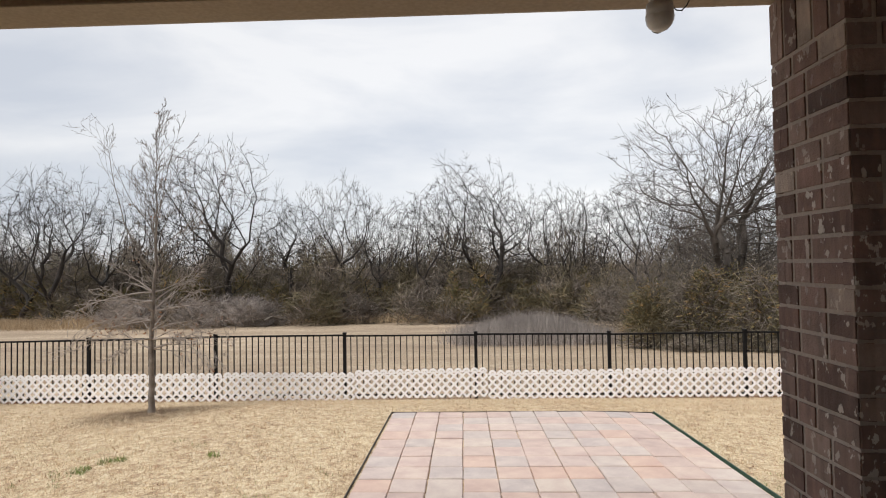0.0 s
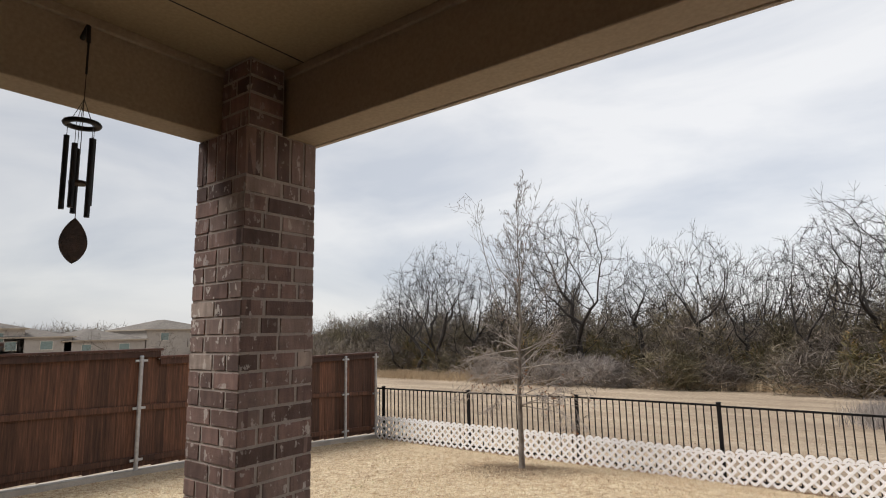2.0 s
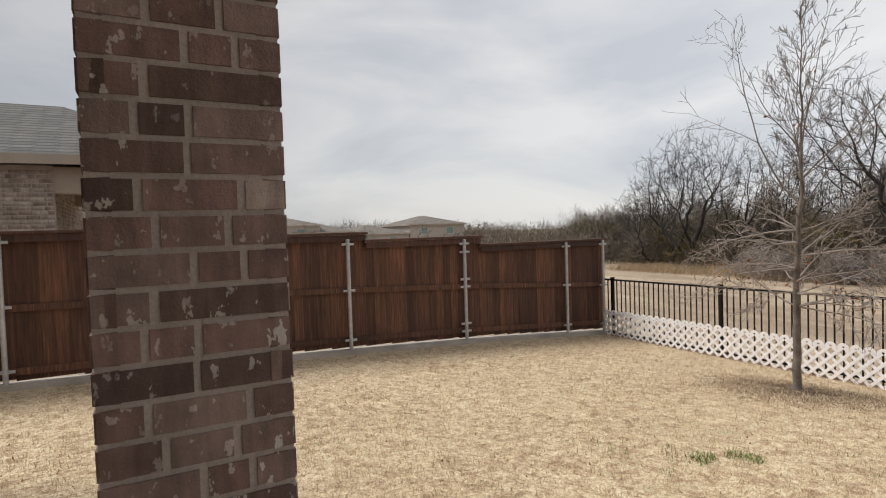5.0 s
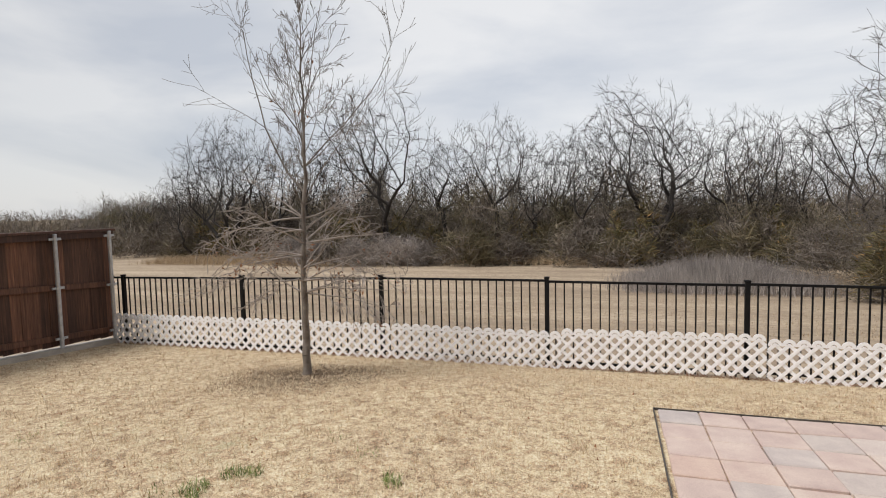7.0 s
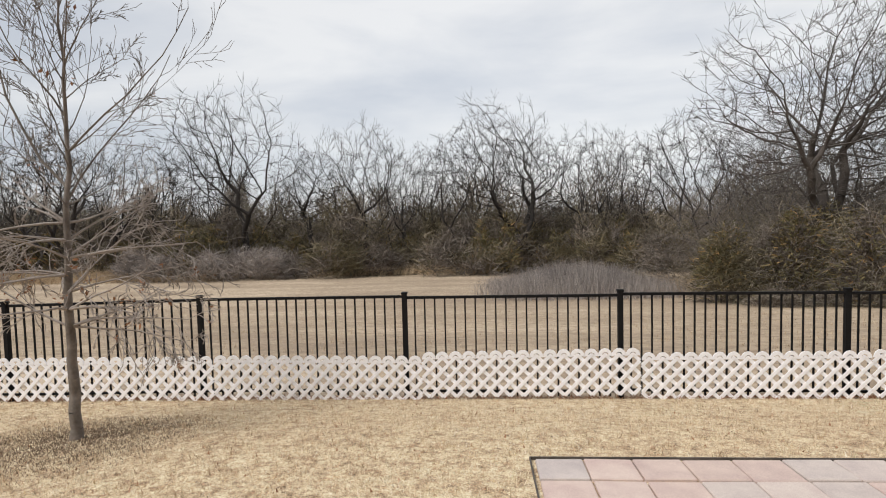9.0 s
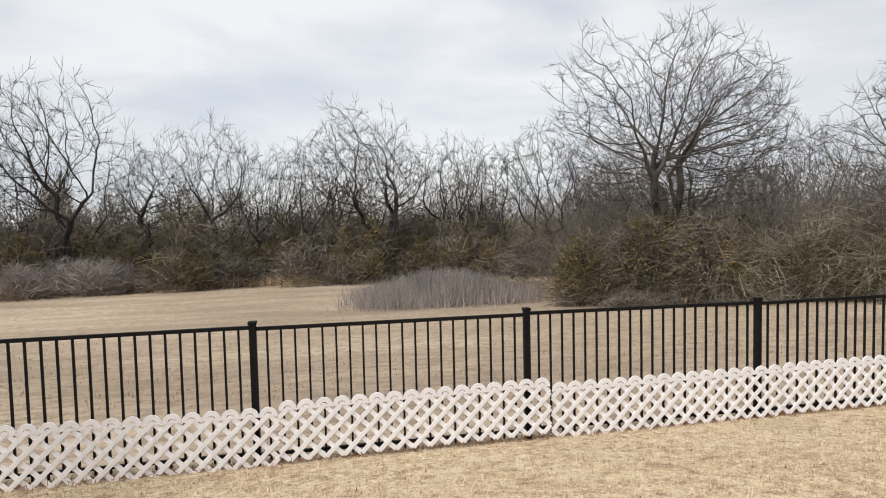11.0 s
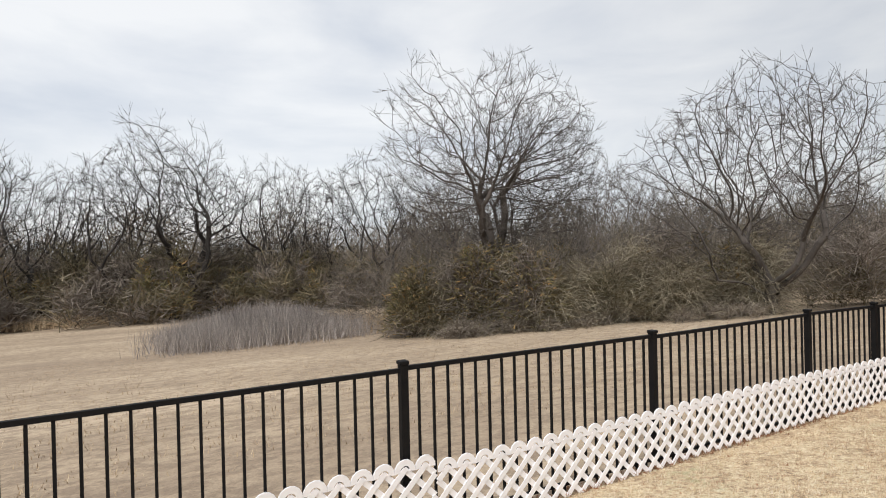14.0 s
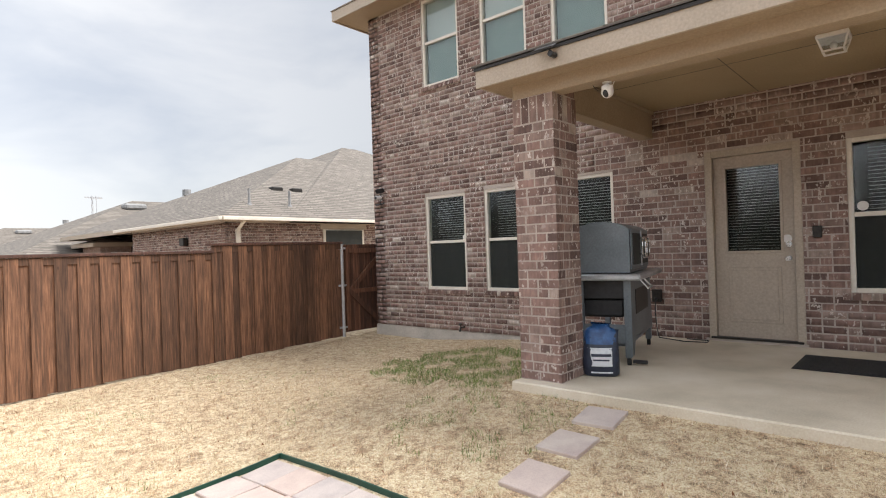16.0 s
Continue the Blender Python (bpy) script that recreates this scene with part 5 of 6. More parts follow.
ob = thing("outlet_box", (1.16, WALL_Y + 0.006, 0.50), "dark outlet cover on the brick wall beside the grill", "outlet")
part("cover", box(-0.055, 0.055, 0, 0.06, -0.075, 0.075, 0.008), bronze, ob)
part("plug", cyl((0, 0.06, -0.03), (0, 0.085, -0.05), 0.018), black_plastic, ob)
bm = bmesh.new()
pts = [(0, 0.085, -0.05), (0.0, 0.10, -0.2), (-0.02, 0.11, -0.40), (-0.06, 0.16, -0.488), (-0.4, 0.28, -0.492), (-0.62, 0.22, -0.492), (-0.60, 0.10, -0.492), (-0.35, 0.08, -0.492)]
for a, b in zip(pts, pts[1:]):
    add_cyl(bm, a, b, 0.006, n=6)
part("cord", bm, black_plastic, ob, "black power cord")
tagged(ob)
sw = thing("wall_switch", (-0.50, WALL_Y + 0.006, 1.20), "small dark keypad box on the brick beside the door", "switch")
part("switch_box", box(-0.04, 0.04, 0, 0.045, -0.06, 0.06, 0.006), bronze, sw)

def spigot(x, y, z, turn):
    s = thing("hose_spigot", (x, y, z), "dark garden spigot with a wrapped handle low on the wall", "spigot", turn=turn)
    part("pipe", add_cyl(cyl((0, 0, 0), (0, 0.09, 0), 0.014), (0, 0.09, 0), (0, 0.12, -0.06), 0.016), bronze, s)
    part("valve_handle", add_cyl(cyl((0, 0.085, 0.01), (0, 0.10, 0.05), 0.007), (0, 0.10, 0.05), (0, 0.105, 0.06), 0.03, n=12), bronze, s)


spigot(4.25, WALL_Y + 0.006, -0.09, 0)
spike = thing("sprinkler_spike", (-6.35, -9.62, gz(-6.35, -9.62)), "black plastic garden light stake standing in the dry grass", "garden stake")
part("stake", cyl((0, 0, -0.08), (0.01, 0.0, 0.10), 0.005, 0.009), black_plastic, spike)
part("stake_head", cyl((0.01, 0, 0.09), (0.03, 0.01, 0.19), 0.018, 0.042, n=14), black_plastic, spike)
bm = bmesh.new()
for ring_r, dz in ((0.15, 0.02), (0.165, 0.035), (0.14, 0.045)):
    pts = [(ring_r * math.cos(a), ring_r * math.sin(a), dz) for a in np.linspace(0, 2 * math.pi, 22)]
    for a, b in zip(pts, pts[1:]):
        add_cyl(bm, a, b, 0.008, n=6)
hose = thing("garden_hose", (-7.3, -9.55, gz(-7.3, -9.55)), "pale coiled garden hose lying on the grass by the wall", "hose")
part("coil", bm, footing_mat, hose)


# ---- trees ----
def crown_tree(seed, height, crown, base, trunk_r, lean=0.0, forks=3, points=800, step=0.34, tip=0.006, squash=1.0, start=0.25, bend=0.20):
    """A bare tree grown into a domed crown: gnarled main limbs first, then branches that reach for free room, then twigs.
    crown: its radius; base: the height at which it begins; start: the part of the height at which the trunk forks."""
    rng = random.Random(seed)
    nrg = np.random.default_rng(seed)
    mid = (height + base) / 2
    pts = nrg.uniform(-1, 1, (points * 3, 3))
    rr = np.linalg.norm(pts, axis=1)
    pts = pts[(rr < 1) & (rr > 0.25)][:points]
    around = np.arctan2(pts[:, 1], pts[:, 0])
    lobes = 0.86 + 0.16 * np.sin(3 * around + seed + 2 * pts[:, 2]) + 0.12 * np.sin(5 * around + 4 * pts[:, 2] + 2 * seed)
    pts = pts * np.array([crown, crown * squash, (height - base) / 2]) * lobes[:, None] + np.array([lean * height * 0.6, 0, mid])
    where, parent, way = [Vector((0, 0, -0.4))], [-1], [Vector((lean, 0, 1)).normalized()]

    def chain(i, d, length, pull):
        for _ in range(max(1, int(length / step))):
            d = (d + Vector((rng.gauss(0, bend), rng.gauss(0, bend), rng.gauss(0, bend * 0.6) + pull))).normalized()
            where.append(where[i] + d * step)
            parent.append(i)
            way.append(d)
            i = len(where) - 1
        return i

    top = chain(0, Vector((lean * 0.7, 0, 1)).normalized(), start * height + 0.4, 0.05)
    t0 = rng.uniform(0, 6.283)
    for k in range(forks):
        t = t0 + 6.283 * k / forks + rng.uniform(-0.4, 0.4)
        tilt = rng.uniform(0.55, 1.25) if k else 0.25
        i = chain(max(0, top - (k % 3)), Vector((math.cos(t) * tilt + lean, math.sin(t) * tilt * squash, rng.uniform(0.6, 0.95))).normalized(), height * rng.uniform(0.20, 0.30), 0.05)
        for sgn in (1, -1):
            u = t + sgn * rng.uniform(0.5, 1.1)
            chain(i, Vector((math.cos(u) * 0.75, math.sin(u) * 0.75 * squash, rng.uniform(0.35, 1.1))).normalized(), height * rng.uniform(0.10, 0.18), 0.06)
    P = [tuple(p) for p in where]
    sprouts = [0] * len(P)
    alive = np.ones(len(pts), dtype=bool)
    A = np.array(P)
    D = np.linalg.norm(pts[:, None] - A[None], axis=2)
    near, dist = D.argmin(1), D.min(1)
    for _ in range(90):
        use = alive & (dist < step * 5)
        if not use.any() or len(P) > points * 2.6:
            break
        ids = np.unique(near[use])
        dirs = pts[use] - np.array(P)[near[use]]
        dirs /= np.linalg.norm(dirs, axis=1, keepdims=True) + 1e-9
        total = np.zeros((len(P), 3))
        np.add.at(total, near[use], dirs)
        fresh = []
        for i in ids:
            d = total[i]
            l = np.linalg.norm(d)
            if l < 0.05 or sprouts[i] > 3:
                continue
            sprouts[i] += 1
            d = d / l + nrg.normal(0, 0.15, 3) + np.array(way[i]) * 0.45 + np.array([0, 0, 0.07])
            d /= np.linalg.norm(d)
            fresh.append(np.array(P[i]) + d * step)
            parent.append(int(i))
            sprouts.append(0)
            way.append(Vector(d))
        if not fresh:
            break
        k0 = len(P)
        P += [tuple(p) for p in fresh]
        nd = np.linalg.norm(pts[:, None] - np.array(fresh)[None], axis=2)
        m, dm = nd.argmin(1), nd.min(1)
        closer = dm < dist
        near[closer], dist[closer] = m[closer] + k0, dm[closer]
        alive &= dist > step * 1.25
    n = len(P)
    tips = np.zeros(n)
    kids = np.zeros(n, dtype=int)
    for i in range(n - 1, 0, -1):
        if tips[i] == 0:
            tips[i] = 1
        tips[parent[i]] += tips[i]
        kids[parent[i]] += 1
    power = math.log(max(tips[0], 3)) / math.log(trunk_r / tip)
    R = tip * tips ** (1 / power)
    segs = []
    for i in range(1, n):
        r0, r1 = min(R[parent[i]], R[i] * 1.25), R[i]
        lev = 0 if R[i] > trunk_r * 0.62 else 1 if R[i] > trunk_r * 0.30 else 2 if R[i] > trunk_r * 0.14 else 3
        segs.append((Vector(P[parent[i]]), Vector(P[i]), r0, r1, lev))
        if kids[i] == 0 or (R[i] < tip * 3.0 and rng.random() < 0.8):
            for _ in range(4 if kids[i] == 0 else 1):
                d = (way[i] * 1.1 + Vector((rng.gauss(0, 0.45), rng.gauss(0, 0.45), rng.gauss(0.15, 0.35)))).normalized()
                p = Vector(P[i])
                q = p + d * step * rng.uniform(0.7, 1.5)
                e = (d + Vector((rng.gauss(0, 0.16), rng.gauss(0, 0.16), 0.15))).normalized()
                segs.append((p, q, tip * 0.95, tip * 0.7, 4))
                segs.append((q, q + e * step * rng.uniform(0.5, 1.0), tip * 0.7, tip * 0.4, 4))
    return segs


def tubes(name, segs, mat, min_r=0.004, low=0, high=99):
    segs = [s for s in segs if low <= s[4] <= high]
    P = np.array([s[0] for s in segs])
    Q = np.array([s[1] for s in segs])
    R0 = np.maximum(np.array([s[2] for s in segs]), min_r)
    R1 = np.maximum(np.array([s[3] for s in segs]), min_r * 0.8)
    lev = np.array([s[4] for s in segs])
    out_v, out_f, base = [], [], 0
    for k, sel in ((7, lev == 0), (5, lev == 1), (3, lev >= 2)):
        if not sel.any():
            continue
        p, q, r0, r1 = P[sel], Q[sel], R0[sel], R1[sel]
        d = q - p
        d /= np.linalg.norm(d, axis=1, keepdims=True) + 1e-9
        ref = np.where(np.abs(d[:, 2:3]) > 0.9, np.array([[1.0, 0, 0]]), np.array([[0, 0, 1.0]]))
        u = np.cross(d, ref)
        u /= np.linalg.norm(u, axis=1, keepdims=True) + 1e-9
        w = np.cross(d, u)
        ang = np.arange(k) * 2 * np.pi / k
        ring = np.cos(ang)[None, :, None] * u[:, None] + np.sin(ang)[None, :, None] * w[:, None]
        a = p[:, None] + ring * r0[:, None, None]
        b = q[:, None] + ring * r1[:, None, None]
        v = np.concatenate([a, b], 1)
        i = np.arange(k)
        f = np.stack([i, (i + 1) % k, (i + 1) % k + k, i + k], 1)
        f = (f[None] + (2 * k) * np.arange(len(p))[:, None, None]).reshape(-1, 4) + base
        out_v.append(v.reshape(-1, 3))
        out_f.append(f)
        base += len(p) * 2 * k
    me = raw_mesh(name, np.concatenate(out_v), np.concatenate(out_f), mat)
    me.polygons.foreach_set("use_smooth", [True] * len(me.polygons))
    return me


def make_tree(name, at, segs, mat, label, category, group="", min_r=0.004, turn=0.0, scale=1.0):
    t = thing(name, at, label, category, group, turn)
    t.scale = (scale, scale, scale)
    part("trunk", tubes("trunk", segs, mat, min_r, 0, 0), mat, t)
    part("limb", tubes("limb", segs, mat, min_r * 1.5, 1, 2), mat, t)["kind"] = "stuff"
    part("crown", tubes("crown", segs, mat, min_r, 3, 99), mat, t)["kind"] = "stuff"
    return t


def leaf_cloud(name, centres, size, mat, seed, n_each, spread):
    """Small folded leaves scattered round the centres."""
    rng = np.random.default_rng(seed)
    c = np.repeat(np.asarray(centres, dtype=float), n_each, 0)
    c = c + rng.normal(0, 1, c.shape) * spread
    n = len(c)
    a = rng.normal(0, 1, (n, 3))
    a /= np.linalg.norm(a, axis=1, keepdims=True)
    b = np.cross(a, rng.normal(0, 1, (n, 3)))
    b /= np.linalg.norm(b, axis=1, keepdims=True)
    s = (size * rng.uniform(0.6, 1.3, n))[:, None]
    v = np.stack([c - a * s, c + b * s * 0.45, c + a * s, c - b * s * 0.45], 1).reshape(-1, 3)
    f = np.arange(4 * n).reshape(-1, 4)
    return raw_mesh(name, v, f, mat)


def young_tree():
    rng = random.Random(21)
    segs, limbs = [], []
    base = gz(-4.76, -1.77)
    p, r = Vector((0, 0, -0.05)), 0.060
    nodes = []
    n, tall = 30, 4.15
    for i in range(n):
        q = p + Vector((rng.gauss(0, 0.010), rng.gauss(0, 0.010), tall / n))
        r2 = 0.045 * (1 - (i + 1) / n) ** 1.35 + 0.0035
        segs.append((p, q, r, r2, 0))
        nodes.append((q, r2, (i + 1) * tall / n))
        p, r = q, r2

    def branch(p, d, l, r, lev, up, out):
        m = 7
        for i in range(m):
            d = (d + Vector((rng.gauss(0, 0.09), rng.gauss(0, 0.09), rng.gauss(0, 0.07) + up))).normalized()
            q = p + d * l / m
            out.append((p, q, r, r * 0.85, lev))
            if lev < 4 and i > 0 and rng.random() < (0.85 if lev < 3 else 0.35):
                t = rng.uniform(0, 6.28)
                sv = d.cross(Vector((math.cos(t), math.sin(t), 0.4))).normalized()
                branch(q, (d + sv * rng.uniform(0.45, 0.95)).normalized(), l * rng.uniform(0.25, 0.5), r * 0.55, lev + 1, up, out)
            p, r = q, r * 0.85

    def limb(q, d, l, r, up):
        out = []
        branch(q, d.normalized(), l, r, 1, up, out)
        limbs.append(out)
        segs.extend(out)

    for q, r, h in nodes:
        if h < 0.85:
            continue
        for _ in range(4 if h < 1.8 else 2):
            t = rng.uniform(0, 6.28)
            if h < 1.8:
                limb(q, Vector((math.cos(t), math.sin(t), rng.uniform(0.0, 0.6))), rng.uniform(0.55, 1.05), 0.012, -0.035)
            elif h < 2.4:
                limb(q, Vector((math.cos(t), math.sin(t), rng.uniform(0.3, 0.9))), rng.uniform(0.4, 0.8), 0.007, 0.03)
            elif rng.random() < 0.5:
                limb(q, Vector((math.cos(t), math.sin(t), rng.uniform(1.0, 1.9))), rng.uniform(0.35, 0.7) * (1.2 if h < 3.1 else 0.7), 0.006, 0.04)
    for dx, dy, dz, h, l, rr in ((-0.95, -0.30, 1.15, 2.2, 2.0, 0.013), (0.90, 0.28, 0.95, 2.45, 1.5, 0.010), (-0.5, 0.6, 1.9, 2.3, 1.5, 0.009), (0.35, -0.5, 1.9, 2.5, 1.5, 0.009), (0.75, 0.5, 1.7, 2.0, 1.6, 0.010), (-0.6, -0.5, 1.6, 2.7, 1.2, 0.009)):
        limb(nodes[int(h / (tall / n)) - 1][0], Vector((dx, dy, dz)), l, rr, 0.02)
    t = thing("young_tree", (-4.76, -1.77, base), "slender bare young tree with pale twigs, few dry leaves", "tree")
    part("trunk", tubes("trunk", segs, young_bark, 0.0, 0, 0), young_bark, t)
    for out in limbs:
        part("branch", tubes("branch", out, young_twig if out[0][0].z < 1.85 else young_bark, 0.0036 if out[0][0].z < 1.85 else 0.0026, 1, 9), young_twig, t)
    low = [s[1] for s in segs if s[4] >= 2 and s[1].z < 1.5]
    up = [s[1] for s in segs if s[4] >= 2 and s[1].z > 2]
    part("dry_leaves", leaf_cloud("dry_leaves", [tuple(rng.choice(low)) for _ in range(60)] + [tuple(rng.choice(up)) for _ in range(8)], 0.022, dry_leaf, 5, 3, 0.025), dry_leaf, t, "curled dry brown leaves")


young_tree()

GROUP = "bare trees of the creek wood"
KINDS = [crown_tree(seed, 10.0, cr, bs, 0.19, ln, fk, 1100, 0.33, 0.0085, 0.9, st)
         for seed, cr, bs, ln, fk, st in ((1, 4.0, 3.0, 0.06, 3, 0.24), (2, 4.4, 3.4, -0.05, 4, 0.20), (3, 3.4, 3.6, 0.10, 2, 0.30), (5, 4.1, 2.8, 0.0, 3, 0.16), (8, 3.7, 3.2, -0.10, 3, 0.26))]
firsts = []
rng = random.Random(77)
WOOD = [(-92, 80, 10), (-80, 74, 11), (-72, 70, 13), (-63, 62, 15), (-56, 58, 18), (-50, 56, 20), (-44, 60, 18), (-36, 60, 17), (-28.5, 55, 22.5), (-22, 61, 16.5),
        (-15, 60, 19), (-9, 62, 16.5), (-4, 61, 17.5), (0.5, 58, 21), (6, 61, 17.5), (10.6, 60, 17.5), (15, 58, 16.5), (19.5, 50, 16.5), (25, 46, 15)]
spots = WOOD + [(x + rng.uniform(1, 4), y + rng.uniform(7, 14), h * rng.uniform(0.55, 0.72)) for x, y, h in WOOD[::2]]
for i, (x, y, h) in enumerate(spots):
    k = (i * 3) % len(KINDS)
    z = gz(x, y) - 0.3
    sc = h / 10.0 * 0.98
    if i < len(KINDS):
        firsts.append(make_tree("bare_tree", (x, y, z), KINDS[i], far_bark, "tall bare dark-limbed tree standing in the creek-side wood", "tree", GROUP, 0.005, rng.uniform(0, 360), sc))
    else:
        t = copy_thing(firsts[k], pose(x, y, z, 0, 0, rng.uniform(0, 360)))
        t.scale = (sc, sc, sc)

# the large nearer trees beyond the fence
make_tree("hackberry_tree", (13.3, 19.4, gz(13.3, 19.4) - 0.1), crown_tree(42, 13.6, 6.1, 3.2, 0.33, 0.02, 4, 2600, 0.34, 0.0085, 0.9, 0.24, 0.17), bark, "large bare grey tree with vines beyond the iron fence", "tree", min_r=0.0065)
make_tree("leaning_tree", (14.6, 18.8, gz(14.6, 18.8) - 0.1), crown_tree(44, 11.6, 3.9, 3.4, 0.24, 0.16, 3, 1500, 0.32, 0.0085, 0.9, 0.36, 0.13), bark, "bare leaning dark-trunked tree beside the large grey tree", "tree", min_r=0.0065)
make_tree("broad_tree", (21.0, 10.5, gz(21, 10.5) - 0.1), crown_tree(46, 10.2, 5.9, 2.4, 0.27, -0.02, 5, 2200, 0.32, 0.0085, 0.9, 0.16, 0.22), bark, "broad bare dark-limbed tree leaning over the brush beyond the fence", "tree", min_r=0.0065)
thicket_first = []
for i, (x, y, h, turn) in enumerate(((18.0, 21.0, 8.5, 0), (16.5, 17.5, 6.5, 0), (17.0, 26.0, 11.0, 0), (24.0, 17.0, 7.5, 40), (27.0, 12.0, 7.5, 90), (10.2, 22.0, 6.0, 200), (31.0, 7.0, 7.0, 10), (26.0, 24.0, 10.0, 130), (36.0, 14.0, 8.0, 250), (20.5, 14.5, 6.5, 310), (22.5, 20.0, 9.0, 75), (13.5, 23.5, 8.0, 170))):
    if i < 3:
        thicket_first.append(make_tree("thicket_tree", (x, y, gz(x, y) - 0.1), crown_tree(51 + i, 10.0, 4.4, 0.8, 0.13, 0.05 * (i - 1), 5, 1200, 0.34, 0.009, 0.9, 0.06, 0.24), thicket_bark, "bare grey tree growing in the thicket beyond the fence", "tree", "thicket trees beyond the fence", 0.006, 0, h / 10))
    else:
        t = copy_thing(thicket_first[i % 3], pose(x, y, gz(x, y) - 0.1, 0, 0, turn))
        t.scale = (h / 10, h / 10, h / 10)


def brush(name, boxes, n, length, width, mat, seed, upright=0.5, kind="stuff", soft=False):
    """Loose stems: slim triangles scattered in boxes (x0, x1, y0, y1, height)."""
    rng = np.random.default_rng(seed)
    areas = np.array([(b[1] - b[0]) * (b[3] - b[2]) * b[4] for b in boxes])
    pick = rng.choice(len(boxes), n, p=areas / areas.sum())
    b = np.array(boxes)[pick]
    x, y = rng.uniform(b[:, 0], b[:, 1]), rng.uniform(b[:, 2], b[:, 3])
    mound = 0.72 + 0.16 * np.sin(x * 0.9 + y * 0.5 + seed) + 0.14 * np.sin(x * 0.37 + 1.3 * seed) + 0.08 * np.sin(x * 2.7 + y)
    edge = np.minimum(np.minimum(x - b[:, 0], b[:, 1] - x) / (b[:, 1] - b[:, 0]), np.minimum(y - b[:, 2], b[:, 3] - y) / (b[:, 3] - b[:, 2])) if soft else 0.5
    mound = mound * np.clip(0.12 + 3.4 * edge, 0, 1)
    if soft:
        x, y = x + rng.normal(0, 0.9, n), y + rng.normal(0, 1.1, n)
    z = ground_z(x, y) + rng.random(n) ** 0.85 * b[:, 4] * mound
    c = np.stack([x, y, z], 1)
    d = rng.normal(0, 1, (n, 3))
    d[:, 2] = np.abs(d[:, 2]) + upright
    d /= np.linalg.norm(d, axis=1, keepdims=True)
    w = np.cross(d, rng.normal(0, 1, (n, 3)))
    w /= np.linalg.norm(w, axis=1, keepdims=True)
    l = (length * rng.uniform(0.5, 1.3, n))[:, None]
    v = np.stack([c - w * width / 2, c + w * width / 2, c + d * l], 1).reshape(-1, 3)
    ob = new(name, raw_mesh(name, v, np.arange(3 * n).reshape(-1, 3), mat))
    return tagged(ob, kind=kind)


def shrubs(name, mounds, per, length, width, mat, seed, droop=0.5, fill=0.5, hang=0.0):
    """Clumps of arching stems. mounds: (x, y, radius, height); each stem is a ribbon of three bends, thin at its end."""
    rng = np.random.default_rng(seed)
    m = np.repeat(np.array(mounds, dtype=float), per, 0)
    n = len(m)
    a = rng.uniform(0, 2 * np.pi, n)
    lift = rng.random(n) ** fill
    out = np.sqrt(np.clip(1 - lift ** 2, 0, 1)) * rng.uniform(0.55, 1.02, n)
    gx, gy = m[:, 0] + np.cos(a) * out * m[:, 2], m[:, 1] + np.sin(a) * out * m[:, 2]
    p = np.stack([gx, gy, ground_z(gx, gy) + lift * m[:, 3] * rng.uniform(0.72, 1.05, n)], 1)
    d = np.stack([np.cos(a) * (0.35 + out), np.sin(a) * (0.35 + out), rng.uniform(0.2, 1.3, n) - hang], 1) + rng.normal(0, 0.38, (n, 3))
    d /= np.linalg.norm(d, axis=1, keepdims=True)
    side = np.cross(d, rng.normal(0, 1, (n, 3)))
    side /= np.linalg.norm(side, axis=1, keepdims=True)
    l = (length * rng.uniform(0.45, 1.3, n))[:, None] / 3
    p = p - d * l * 1.5
    rows = []
    for k in range(4):
        w = width * (1.0, 0.85, 0.6, 0.2)[k] / 2
        rows += [p - side * w, p + side * w]
        d = d + rng.normal(0, 0.20, (n, 3)) + np.array([0, 0, -0.22 * droop])
        d /= np.linalg.norm(d, axis=1, keepdims=True)
        p = p + d * l
    v = np.stack(rows, 1).reshape(-1, 3)
    f = np.array([[0, 1, 3, 2], [2, 3, 5, 4], [4, 5, 7, 6]])
    f = (f[None] + 8 * np.arange(n)[:, None, None]).reshape(-1, 4)
    return tagged(new(name, raw_mesh(name, v, f, mat)), kind="stuff")


def mounds_in(boxes, count, r0, r1, h0, h1, seed):
    rng = random.Random(seed)
    out = []
    for _ in range(count):
        x0, x1, y0, y1 = rng.choice(boxes)
        r = rng.uniform(r0, r1)
        out.append((rng.uniform(x0, x1), rng.uniform(y0, y1), r, rng.uniform(h0, h1)))
    return out


wood_line = []
for i in range(52):
    x = -125 + i * 4.2
    y = 60 + 3 * math.sin(i * 1.7) + max(0.0, (-x - 40)) * 0.35 - max(0.0, x - 12) * 0.55
    wood_line.append((x, x + 5.0, y, y + 8, 9.3 + 0.9 * math.sin(i * 0.9)))
front = [(b[0], b[1], b[2] - 7, b[2] - 2) for b in wood_line]
deep = [(b[0], b[1], b[2] - 3, b[2] + 7) for b in wood_line]
shrubs("wood_undergrowth", mounds_in(deep, 400, 2.2, 4.0, 6.0, 9.4, 3), 130, 2.6, 0.075, shrub_mat, 3, 0.3, 0.6)
shrubs("wood_front_shrubs", mounds_in(front, 280, 1.4, 2.8, 2.6, 5.4, 31), 130, 1.7, 0.070, shrub_mat, 32, 0.4, 0.6)
shrubs("wood_olive_shrubs", mounds_in([(b[0], b[1], b[2] - 6, b[2] + 2) for b in wood_line[14:46]], 100, 1.5, 2.7, 3.0, 7.0, 41), 260, 0.8, 0.10, olive_mat, 42, 0.5, 0.6)
brush("wood_background", [(b[0], b[1], b[2] + 9, b[3] + 11, 12.5) for b in wood_line], 80000, 1.8, 0.11, brush_mat, 55, 0.6)
